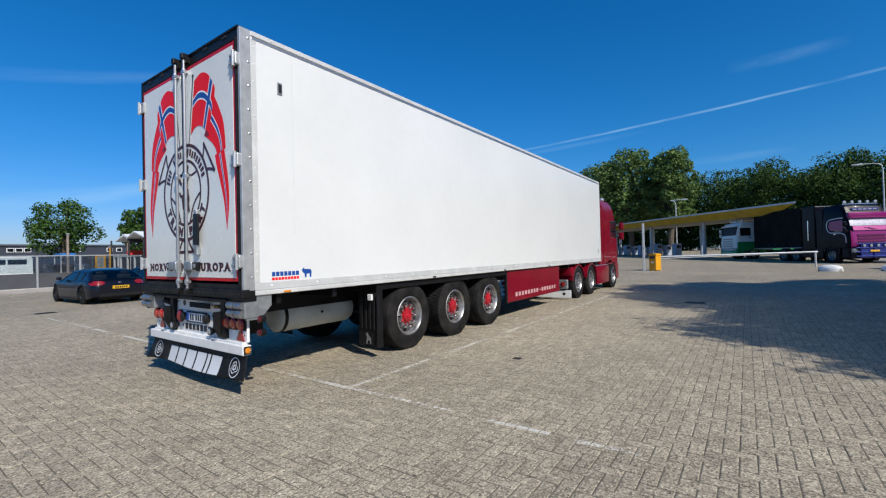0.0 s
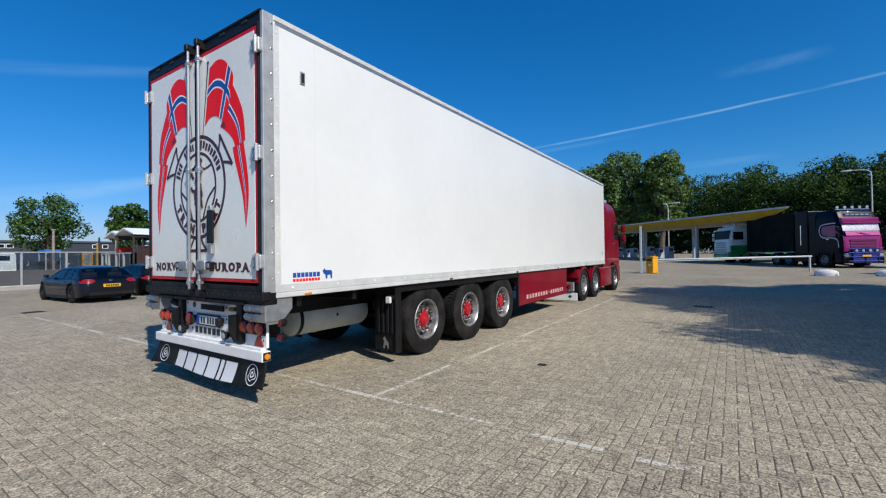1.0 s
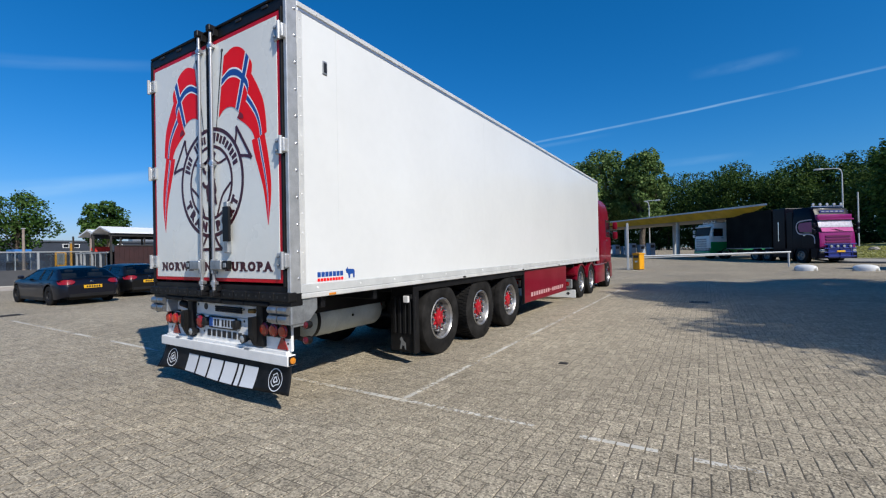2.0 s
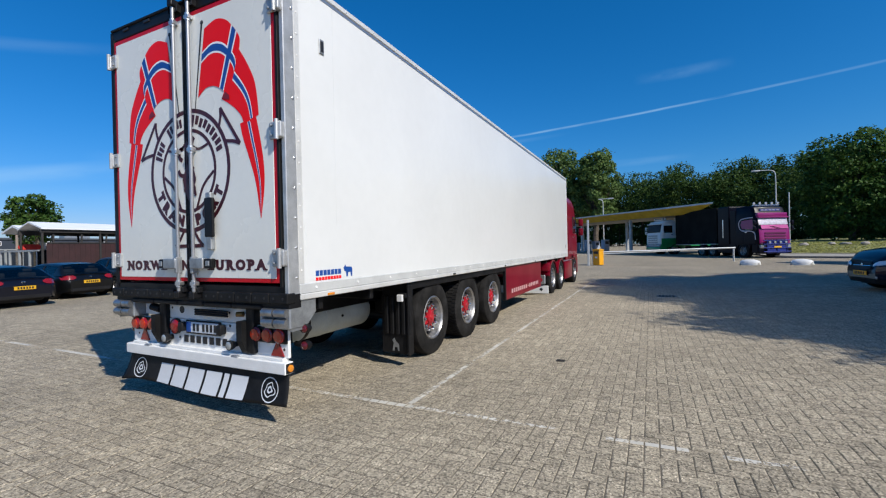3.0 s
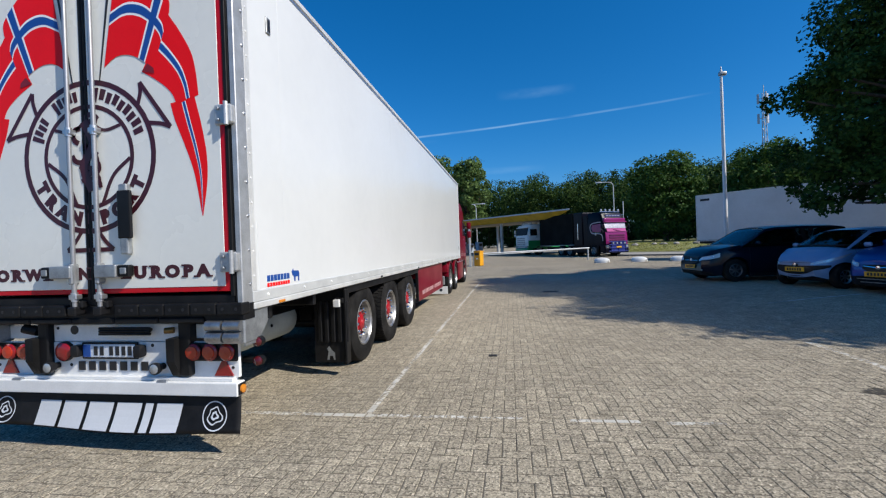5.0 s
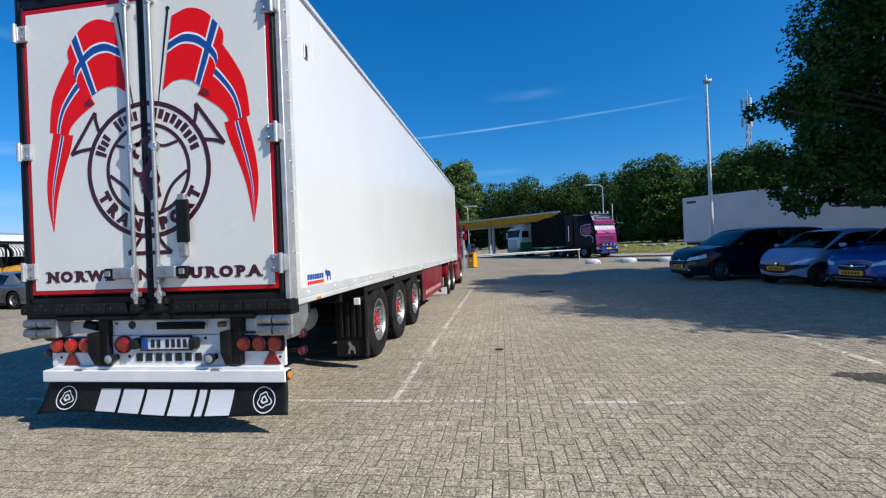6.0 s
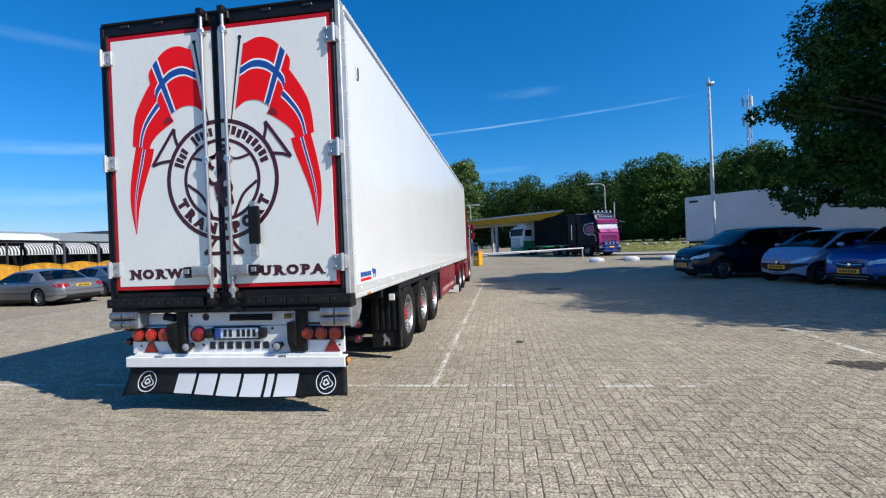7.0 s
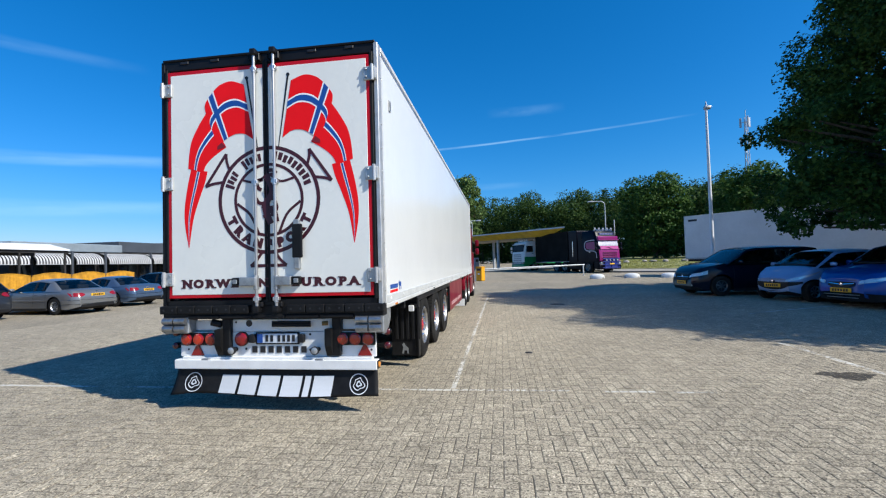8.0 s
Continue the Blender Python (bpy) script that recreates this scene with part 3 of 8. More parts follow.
def stroke(pts, w, y=emblem_y, n=14):
    c = smooth_line(pts, n) if len(pts) > 2 else [np.array(p, float) for p in pts]
    bm = bmesh.new()
    up, dn = [], []
    for k, p in enumerate(c):
        q, r = c[max(k - 1, 0)], c[min(k + 1, len(c) - 1)]
        t = (r - q) / np.linalg.norm(r - q)
        nrm = np.array((-t[1], t[0])) * w / 2
        up.append((p[0] + nrm[0], y, p[1] + nrm[1]))
        dn.append((p[0] - nrm[0], y, p[1] - nrm[1]))
    return grid_faces(bm, [up, dn])


emblem = tp("emblem_ring", ring_arc(0.583, 0.042, 0, 2 * math.pi), MAROON, "dark maroon round emblem decal")
tp("emblem_ring", ring_arc(0.395, 0.034, 0, 2 * math.pi), MAROON, "", emblem)
for tips in ([(-0.48, 2.875), (-0.735, 2.515)], [(0.505, 2.875), (0.76, 2.515)], [(-0.20, 1.605), (0.225, 1.605)]):
    a, b = (np.array(t) for t in tips)
    c = np.array((CX, CZ))
    for tip, other, lift in ((a, b, 0.0006), (b, a, 0.0012)):
        mid_ = 0.74 * (tip - c) + 0.26 * (other - c)
        inner = c + mid_ / np.linalg.norm(mid_) * 0.597
        tp("emblem_line", stroke([tip, tip * 0.5 + inner * 0.5 + (c - (a + b) / 2) * -0.02, inner], 0.032, emblem_y - lift), MAROON, "", emblem)
    tp("emblem_line", stroke([a, b], 0.034, emblem_y - 0.0018), MAROON, "", emblem)
for sgn in (-1, 1):
    tp("emblem_line", stroke([(CX + sgn * 0.375, CZ - 0.03), (CX + sgn * 0.22, CZ - 0.16), (CX + sgn * 0.12, CZ - 0.37)], 0.030, emblem_y - 0.0006), MAROON, "", emblem)
    tp("emblem_line", stroke([(CX + sgn * 0.30, CZ + 0.23), (CX + sgn * 0.15, CZ + 0.20), (CX + sgn * 0.03, CZ + 0.27)], 0.026, emblem_y - 0.0012), MAROON, "", emblem)
# central figure kept as a plain rough shape
for k in range(11):
    a = 0.57 * k + 0.3
    px_, pz_ = CX + 0.075 * math.sin(2.1 * k + 0.4), CZ + 0.27 - 0.05 * k
    curve = [(px_ + 0.07 * math.cos(a + q * 2.6) * (1 - 0.25 * q), pz_ + 0.06 * math.sin(a + q * 2.6)) for q in np.linspace(0, 1.2, 5)]
    tp("emblem_stroke", stroke(curve, 0.044 - 0.001 * k, emblem_y - 0.0004 * (k + 1)), MAROON, "", emblem)
tp("emblem_stroke", stroke([(CX - 0.03, CZ + 0.28), (CX + 0.05, CZ + 0.10), (CX - 0.04, CZ - 0.08), (CX + 0.03, CZ - 0.27)], 0.07, emblem_y - 0.0056), MAROON, "", emblem)
# a name kept as plain bars along the arc
for a0, a1, n in ((2.83, 2.42, 4), (2.22, 1.72, 5), (1.45, 0.28, 9)):
    for k in range(n):
        s0, s1 = a0 + (a1 - a0) * k / n, a0 + (a1 - a0) * (k + 0.72) / n
        tp("emblem_bar", ring_arc(0.487 + 0.012 * (k % 2), 0.085 + 0.03 * (k == 0), s0, s1, 5), MAROON, "", emblem)
# the readable word below
word = "TRANSPORT"
for k, chx in enumerate(word):
    a = math.radians(-90 + (k - 4) * 15.6)
    m = rear_at(emblem_y + 0.001) @ Matrix.Translation((CX + 0.535 * math.cos(a), CZ + 0.535 * math.sin(a), 0)) @ Matrix.Rotation(a + math.pi / 2, 4, "Z")
    lettering(chx, 0.132, m, MAROON, "emblem_letter", emblem, 0.013)
# the wide slab lettering along the foot of the doors
FEET = {"N": ("bl", "br", "tl", "tr"), "R": ("bl", "br", "tl"), "W": ("tl", "tr"), "E": ("bl", "tl"), "U": ("tl", "tr"), "P": ("bl", "tl"), "A": ("bl", "br"), "O": ()}


def slab_letter(chx, u, z):
    m = rear_at(emblem_y + 0.001) @ Matrix.Translation((u, z, 0)) @ Matrix.Diagonal((1.22, 1.0, 1.0, 1.0))
    ob = lettering(chx, 0.120, m, MAROON, "door_letter", trailer, 0.0085)
    xs_, zs_ = [v.co.x for v in ob.data.vertices], [v.co.z for v in ob.data.vertices]
    bm = bmesh.new()
    bm.from_mesh(ob.data)
    for ft in FEET[chx]:
        x = min(xs_) + 0.008 if ft[1] == "l" else max(xs_) - 0.008
        zz = min(zs_) if ft[0] == "b" else max(zs_) - 0.013
        box(bm, x - 0.022, x + 0.022, emblem_y - 0.003, emblem_y, zz, zz + 0.013)
    bm.to_mesh(ob.data)
    bm.free()


for chx, u in zip("NORWEN", (-0.965, -0.825, -0.685, -0.525, -0.38, -0.045)):
    slab_letter(chx, u - 0.012, 1.378)
for chx, u in zip("EUROPA", (0.36, 0.483, 0.62, 0.762, 0.895, 1.023)):
    slab_letter(chx, u - 0.035, 1.378)

ROLLER = material("worn_roller_steel", (0.40, 0.41, 0.42), 0.34, 0.85, 0.25, 12, 90)
# rubber buffer in blocks, rollers, lamp board
for k in range(12):
    x0 = -1.315 + k * (2.63 / 12)
    if abs(x0 + 0.11) < 0.2:
        continue
    b = B(x0 + 0.003, x0 + 2.63 / 12 - 0.003, -0.06, 0.04, 1.082, 1.172, bevel=0.011, seg=2)
    blk = tp("buffer_block", b, RUBBER, "ribbed black rubber buffer")
    for dx in (0.055, 0.165):
        tp("buffer_bolt", lathe(bmesh.new(), [(0.012, 0), (0.012, 0.004)], Matrix.Translation((x0 + dx, -0.059, 1.127)) @ Euler((math.pi / 2, 0, 0)).to_matrix().to_4x4(), 8), INK, "", blk)
tp("buffer_beam", B(-1.30, 1.30, -0.02, 0.12, 1.03, 1.165, bevel=0.008), BLACK)
for k in range(5):
    tp("lower_buffer", B(-0.98 + k * 0.392, -0.595 + k * 0.392, -0.04, 0.03, 1.02, 1.068, bevel=0.012), RUBBER)
for sx in (-1, 1):
    hold = tp("roller_bracket", B(*sorted((sx * 0.98, sx * 1.30)), -0.02, 0.14, 0.86, 1.05, bevel=0.01), STEEL, "galvanised bracket with dock rollers")
    for u in (1.065, 1.215):
        for z in (0.915, 1.0):
            tp("roller", T((sx * u - 0.066, -0.03, z), (sx * u + 0.066, -0.03, z), 0.041, 16), ROLLER, "", hold, True)
    tp("corner_plate", prism(bmesh.new(), [(0.0, 1.10), (0.30, 1.10), (0.30, 0.98), (0.16, 0.84), (0.0, 0.84)], Matrix(((0, 0, 1, sx * 1.285 - 0.006), (1, 0, 0, 0), (0, 1, 0, 0), (0, 0, 0, 1))), 0.012), STEEL, "galvanised corner plate")
    for z in (0.84, 0.69):
        arm = tp("side_lamp_arm", T((sx * 1.14, 0.20, z), (sx * 1.275, 0.17, z), 0.024, 10), RUBBER)
        cap_ = Matrix.Translation((sx * 1.285, 0.20, z)) @ Euler((math.pi / 2, 0, 0)).to_matrix().to_4x4()
        tp("side_lamp", lathe(bmesh.new(), [(0.030, -0.02), (0.040, 0.0), (0.040, 0.045)], cap_, 18), RUBBER, "small side lamp with a red lens", arm, True)
        part("lens", lathe(bmesh.new(), [(0.037, 0.045), (0.037, 0.058), (0.025, 0.07), (0.0, 0.074)], cap_, 18), LAMP_DEEP, trailer, "red lens", True)

board = tp("lamp_board", B(-1.15, 1.18, 0.07, 0.10, 0.585, 0.858, bevel=0.004), WHITE_PAINT, "white rear lamp board")
tp("lamp_board", B(-0.51, 0.73, 0.075, 0.105, 0.862, 1.0, bevel=0.004), WHITE_PAINT)
tp("lamp_board", B(-0.98, -0.62, 0.10, 0.12, 0.88, 0.99, bevel=0.004), WHITE_PAINT)
tp("lamp_board", B(0.74, 0.97, 0.10, 0.12, 0.88, 0.99, bevel=0.004), WHITE_PAINT)
BACK = Euler((math.pi / 2, 0, 0)).to_matrix().to_4x4()


def round_lamp(x, z, r, mat, y=0.07, label="", deep=0.05):
    hous = part("lamp_housing", lathe(bmesh.new(), [(r * 1.08, 0), (r * 1.08, deep * 0.6), (r, deep * 0.6)], Matrix.Translation((x, y, z)) @ BACK, 24), CAR_BLACK, board, "", True)
    prof = [(r, 0), (r, deep * 0.75), (r * 0.8, deep * 0.95), (r * 0.45, deep * 1.05), (0.0, deep * 1.1)]
    part("lens", lathe(bmesh.new(), prof, Matrix.Translation((x, y, z)) @ BACK, 24), LAMP_RED, hous, label, True)
    if mat is LAMP_ORANGE:
        part("inner_lens", lathe(bmesh.new(), [(r * 0.80, deep * 0.8), (r * 0.74, deep * 1.1), (0, deep * 1.22)], Matrix.Translation((x, y, z)) @ BACK, 20), LAMP_ORANGE, hous, "amber centre", True)


for x0, x1 in ((-1.135, -0.675), (0.735, 1.18)):
    part("lamp_carrier", B(x0, x1, 0.052, 0.068, 0.712, 0.853, bevel=0.012, seg=2), CAR_BLACK, board, "black lamp carrier")
for x in (-1.052, -0.905, -0.755):
    round_lamp(x, 0.782, 0.066, LAMP_ORANGE, label="round amber-red tail lamp")
for x in (0.814, 0.958, 1.102):
    round_lamp(x, 0.784, 0.066, LAMP_ORANGE, label="round amber-red tail lamp")
round_lamp(-0.378, 0.783, 0.075, LAMP_RED, label="round red fog lamp", deep=0.045)
for x in (-0.467, 0.515):
    part("lamp_stalk", T((x + 0.01, 0.07, 0.668), (x, -0.0, 0.664), 0.026, 12), RUBBER, board)
    lens = part("reversing_lamp", lathe(bmesh.new(), [(0.036, 0), (0.047, 0.03), (0.047, 0.05), (0.04, 0.054)], Matrix.Translation((x, 0.035, 0.664)) @ BACK, 24), CAR_BLACK, board, "round reversing lamp", True)
    part("lens", lathe(bmesh.new(), [(0.04, 0.0), (0.025, 0.006), (0, 0.008)], Matrix.Translation((x, -0.018, 0.664)) @ BACK, 20), LAMP_CLEAR, lens, "", True)
for x in (-0.62, 0.675):
    post = prism(bmesh.new(), [(-0.03, 0.90), (0.08, 0.90), (0.08, 0.60), (0.03, 0.60), (-0.03, 0.72)], Matrix(((0, 0, 1, x - 0.036), (1, 0, 0, 0), (0, 1, 0, 0), (0, 0, 0, 1))), 0.072)
    part("buffer_post", post, RUBBER, board, "black rubber buffer post")
for x0, x1 in ((-0.58, -0.50), (0.72, 0.80)):
    part("chassis_end", B(x0 - 0.02, x1, 0.02, 0.5, 0.60, 1.02, bevel=0.01), BLACK, board)
for x in (-0.93, 1.058):
    part("reflector_triangle", prism(bmesh.new(), [(x - 0.08, 0.598), (x + 0.08, 0.598), (x, 0.742)], rear_at(0.068), 0.012), LAMP_RED, board, "red triangular reflector")
plate = part("number_plate", B(-0.19, 0.29, 0.045, 0.068, 0.738, 0.843, bevel=0.004), PLATE_WHITE, board, "white number plate with a blue end")
part("plate_frame", B(-0.21, 0.31, 0.05, 0.069, 0.722, 0.858, bevel=0.006), CAR_BLACK, board)
part("plate_strip", B(-0.185, -0.12, 0.040, 0.046, 0.742, 0.839), FLAG_BLUE, plate)
for k in range(6):
    x = -0.085 + k * 0.057 + (0.03 if k > 1 else 0)
    part("plate_bar", B(x, x + 0.032, 0.041, 0.046, 0.755, 0.827), INK, plate)
for x in (-0.235, 0.345):
    part("plate_lamp", B(x - 0.035, x + 0.035, 0.0, 0.07, 0.745, 0.84, bevel=0.015, seg=2), CAR_BLACK, board, "", True)
# board mark as bars
for k in range(7):
    x = -0.268 + k * 0.0975
    part("board_bar", B(x + 0.008, x + 0.07, 0.062, 0.07, 0.628, 0.70, bevel=0.002), INK, board)
for x, z, r in ((-0.30, 0.955, 0.038), (0.43, 0.83, 0.014), (-0.335, 0.67, 0.014), (0.43, 0.66, 0.014), (1.13, 0.66, 0.012), (-1.05, 0.665, 0.012), (-0.46, 0.97, 0.012), (0.42, 0.955, 0.012)):
    part("hole_plug", lathe(bmesh.new(), [(r, 0), (r, 0.004)], Matrix.Translation((x, 0.072 if z < 0.86 else 0.076, z)) @ BACK, 14), INK, board)
# hoses and couplings behind the buffer
BRASS = material("dull_brass", (0.22, 0.12, 0.03), 0.5, 0.5, 0.2, 9, 90)
for k in range(3):
    part("air_hose", T((0.02, 0.0, 0.935 + k * 0.022), (0.46, 0.02, 0.93 + k * 0.022), 0.011, 8), RUBBER, board)
part("coupling", T((0.59, 0.02, 0.955), (0.65, 0.045, 0.955), 0.024, 12), BRASS, board, "brass coupling", True)
part("coupling", T((-0.72, 0.02, 0.98), (-0.62, 0.05, 0.95), 0.04, 12), RUBBER, board)

tp("bumper_bar", B(-1.178, 1.205, 0.0, 0.10, 0.455, 0.560, bevel=0.008, seg=2), WHITE_PAINT, "white underrun bumper bar")
box_ = bmesh.new()
box(box_, -1.10, 1.15, 0.03, 0.10, 0.56, 0.588, bevel=0.004)
tp("bumper_plate", box_, WHITE_PAINT)
tp("end_marker", B(1.2055, 1.217, 0.01, 0.09, 0.465, 0.552, bevel=0.004), CAR_BLACK)
tp("end_marker_lens", lathe(bmesh.new(), [(0.032, 0), (0.03, 0.012), (0.0, 0.018)], Matrix.Translation((1.216, 0.05, 0.508)) @ Euler((0, math.pi / 2, 0)).to_matrix().to_4x4(), 16), AMBER, "amber end marker lamp")
for x in (-0.80, 0.56):
    tp("bar_clip", B(x - 0.05, x + 0.05, 0.0, 0.06, 0.548, 0.572, bevel=0.008), STEEL)

# rubber flap across the rear, its lower edge kicked back
def flap_y(u, v):
    """u along, v down 0..1"""
    return 0.055 - 0.03 * v - 0.035 * v * v * (1 + 0.5 * math.sin(u * 2.3 + 0.4)) - (0.06 * v * v * (-(u + 0.95) / 0.25) if u < -0.95 else 0.0)


def flap_z(u, v):
    return 0.46 - v * (0.29 + 0.015 * math.sin(u * 3.1 + 1.0))


rows = [[(u * (1 + 0.02 * v), flap_y(u, v), flap_z(u, v)) for u in np.linspace(-1.17, 1.195, 48)] for v in np.linspace(0, 1, 9)]
fl = grid_faces(bmesh.new(), rows)
flap = tp("mud_flap", fl, RUBBER, "full-width black rubber flap with white block mark", None, True)
so = flap.modifiers.new("thick", "SOLIDIFY")
so.thickness = 0.006


def flap_quad(u0, u1, v0, v1, slant=0.0, off=0.007, nu=4, nv=5):
    bm = bmesh.new()
    rws = []
    for v in np.linspace(v0, v1, nv):
        sh = slant * (v1 - v) / (v1 - v0)
        rws.append([((u + sh) * (1 + 0.02 * v), flap_y(u + sh, v) - off, flap_z(u, v)) for u in np.linspace(u0, u1, nu)])
    return grid_faces(bm, rws)


FLAP_WHITE = material("flap_white", (0.62, 0.64, 0.66), 0.45, var=0.06)
widths = (0.20, 0.205, 0.225, 0.225, 0.07, 0.225)
u = -0.63
for k, w in enumerate(widths):
    tp("flap_bar", flap_quad(u, u + w, 0.26, 0.955, slant=0.03), FLAP_WHITE, "", flap)
    u += w + 0.032
for cx in (-0.945, 0.985):
    n = 40
    rows = []
    for q in (0.093, 0.102):
        rows.append([])
        for a in np.linspace(0, 2 * math.pi, n):
            uu, vv = cx + q * math.cos(a), 0.56 + q * math.sin(a) / 0.29 * 1.08
            rows[-1].append((uu * (1 + 0.02 * vv), flap_y(uu, vv) - 0.007, flap_z(uu, vv)))
    tp("flap_ring", grid_faces(bmesh.new(), rows), FLAP_WHITE, "", flap)
    for scale_, wide_ in ((1.0, 0.16), (0.50, 0.5)):
        rows = []
        for q in (scale_ * (1 - wide_), scale_):
            rows.append([])
            for a in np.linspace(0, 2 * math.pi, 31):
                uu, vv = cx + 0.060 * q * (1 + 0.25 * math.sin(3 * a + 0.5)) * math.cos(a), 0.56 + 0.22 * q * (1 + 0.15 * math.sin(4 * a)) * math.sin(a)
                rows[-1].append((uu * (1 + 0.02 * vv), flap_y(uu, vv) - 0.007, flap_z(uu, vv)))
        tp("flap_shape", grid_faces(bmesh.new(), rows), FLAP_WHITE, "", flap)

# chassis, tank, guards
for sx in (-1, 1):
    tp("chassis_beam", B(*sorted((sx * 0.42, sx * 0.52)), 0.1, L - 0.8, 0.80, Z0, bevel=0.01), BLACK)
for k in range(16):
    tp("cross_member", B(-HW + 0.05, HW - 0.05, 0.4 + k * 0.82, 0.46 + k * 0.82, 0.98, Z0 + 0.01, bevel=0.006), BLACK)
TANK_Z = 0.70
tank = bmesh.new()
tank_m = Matrix.Translation((0.0, 0.95, TANK_Z)) @ Euler((-math.pi / 2, 0, 0)).to_matrix().to_4x4()
lathe(tank, [(0.0, -0.03), (0.12, -0.028), (0.19, -0.008), (0.225, 0.03), (0.225, 0.38), (0.23, 0.385), (0.23, 0.40), (0.225, 0.405), (0.225, 1.24), (0.20, 1.29), (0.12, 1.32), (0, 1.325)], tank_m @ Matrix.Translation((0.30, 0, 0)), 36)
tp("air_tank", tank, TANK, "long grey-white cylindrical tank", None, True)
tp("tank_strap", lathe(bmesh.new(), [(0.232, 0.0), (0.232, 0.05), (0.226, 0.05)], tank_m @ Matrix.Translation((0.30, 0, 0.04)), 36), BLACK, "", None, True)
tp("tank_plug", lathe(bmesh.new(), [(0.02, 0), (0.015, 0.012)], Matrix.Translation((0.53, 1.6, 0.70)) @ Euler((0, math.pi / 2, 0)).to_matrix().to_4x4(), 10), BLACK)
tp("tank_bracket", B(0.15, 0.40, 1.1, 1.2, 0.9, Z0, bevel=0.01), BLACK)
tp("tank_bracket", B(0.15, 0.40, 1.9, 2.0, 0.9, Z0, bevel=0.01), BLACK)
for sx in (-1, 1):
    g = tp("wheel_guard", B(*sorted((sx * 0.86, sx * 1.26)), 2.02, 2.12, 0.88, 1.09, bevel=0.01), BLACK, "black wheel guard with rubber mud flap")
    for k in range(5):
        xg = 0.90 + k * 0.085
        tp("guard_rib", B(*sorted((sx * xg, sx * (xg + 0.05))), 2.0, 2.03, 0.42, 0.92, bevel=0.008), RUBBER, "", g)
    fp = tp("guard_flap", B(*sorted((sx * 0.84, sx * 1.26)), 2.025, 2.05, 0.17, 0.92, bevel=0.006), RUBBER, "", g)
    tp("guard_edge", B(*sorted((sx * 1.245, sx * 1.275)), 1.99, 2.11, 0.16, 1.06, bevel=0.008), BLACK, "", g)
    mk = [(1.0, 0.20), (1.02, 0.30), (1.0, 0.34), (1.03, 0.37), (1.06, 0.32), (1.10, 0.29), (1.105, 0.20), (1.085, 0.20), (1.075, 0.25), (1.035, 0.25), (1.03, 0.20)]
    tp("flap_mark", prism(bmesh.new(), [(sx * a, b) for a, b in mk], rear_at(2.022), 0.002), STEEL, "", fp)
    tp("marker_box", B(*sorted((sx * 1.135, sx * 1.215)), 1.93, 1.97, 0.855, 0.945, bevel=0.006), WHITE_PAINT, "small white lamp box")
    tp("marker_bracket", B(*sorted((sx * 1.13, sx * 1.25)), 1.97, 2.02, 0.90, 0.96, bevel=0.008), BLACK)
    tp("upper_guard", B(*sorted((sx * 1.18, sx * 1.262)), 2.05, 6.12, 1.0, 1.095, bevel=0.008), BLACK, "black side guard above the wheels")
    sk = B(*sorted((sx * 1.225, sx * 1.255)), 6.12, 9.40, 0.37, 1.085, bevel=0.008)
    skirt = tp("side_skirt", sk, SKIRT_RED, "glossy dark red side skirt with white lettering bars")
    tp("skirt_post", B(*sorted((sx * 1.20, sx * 1.262)), 6.10, 6.15, 0.36, 1.09, bevel=0.006), BLACK)
    for k in range(15):
        if k == 8:
            yb = 6.55 + k * 0.172
            tp("skirt_bar", B(*sorted((sx * 1.2555, sx * 1.258)), yb + 0.02, yb + 0.10, 0.515, 0.54), SKIRT_LETTER, "", skirt)
            continue
        yb = 6.55 + k * 0.172
        tp("skirt_bar", B(*sorted((sx * 1.2555, sx * 1.258)), yb, yb + 0.105, 0.48, 0.575), SKIRT_LETTER, "", skirt)


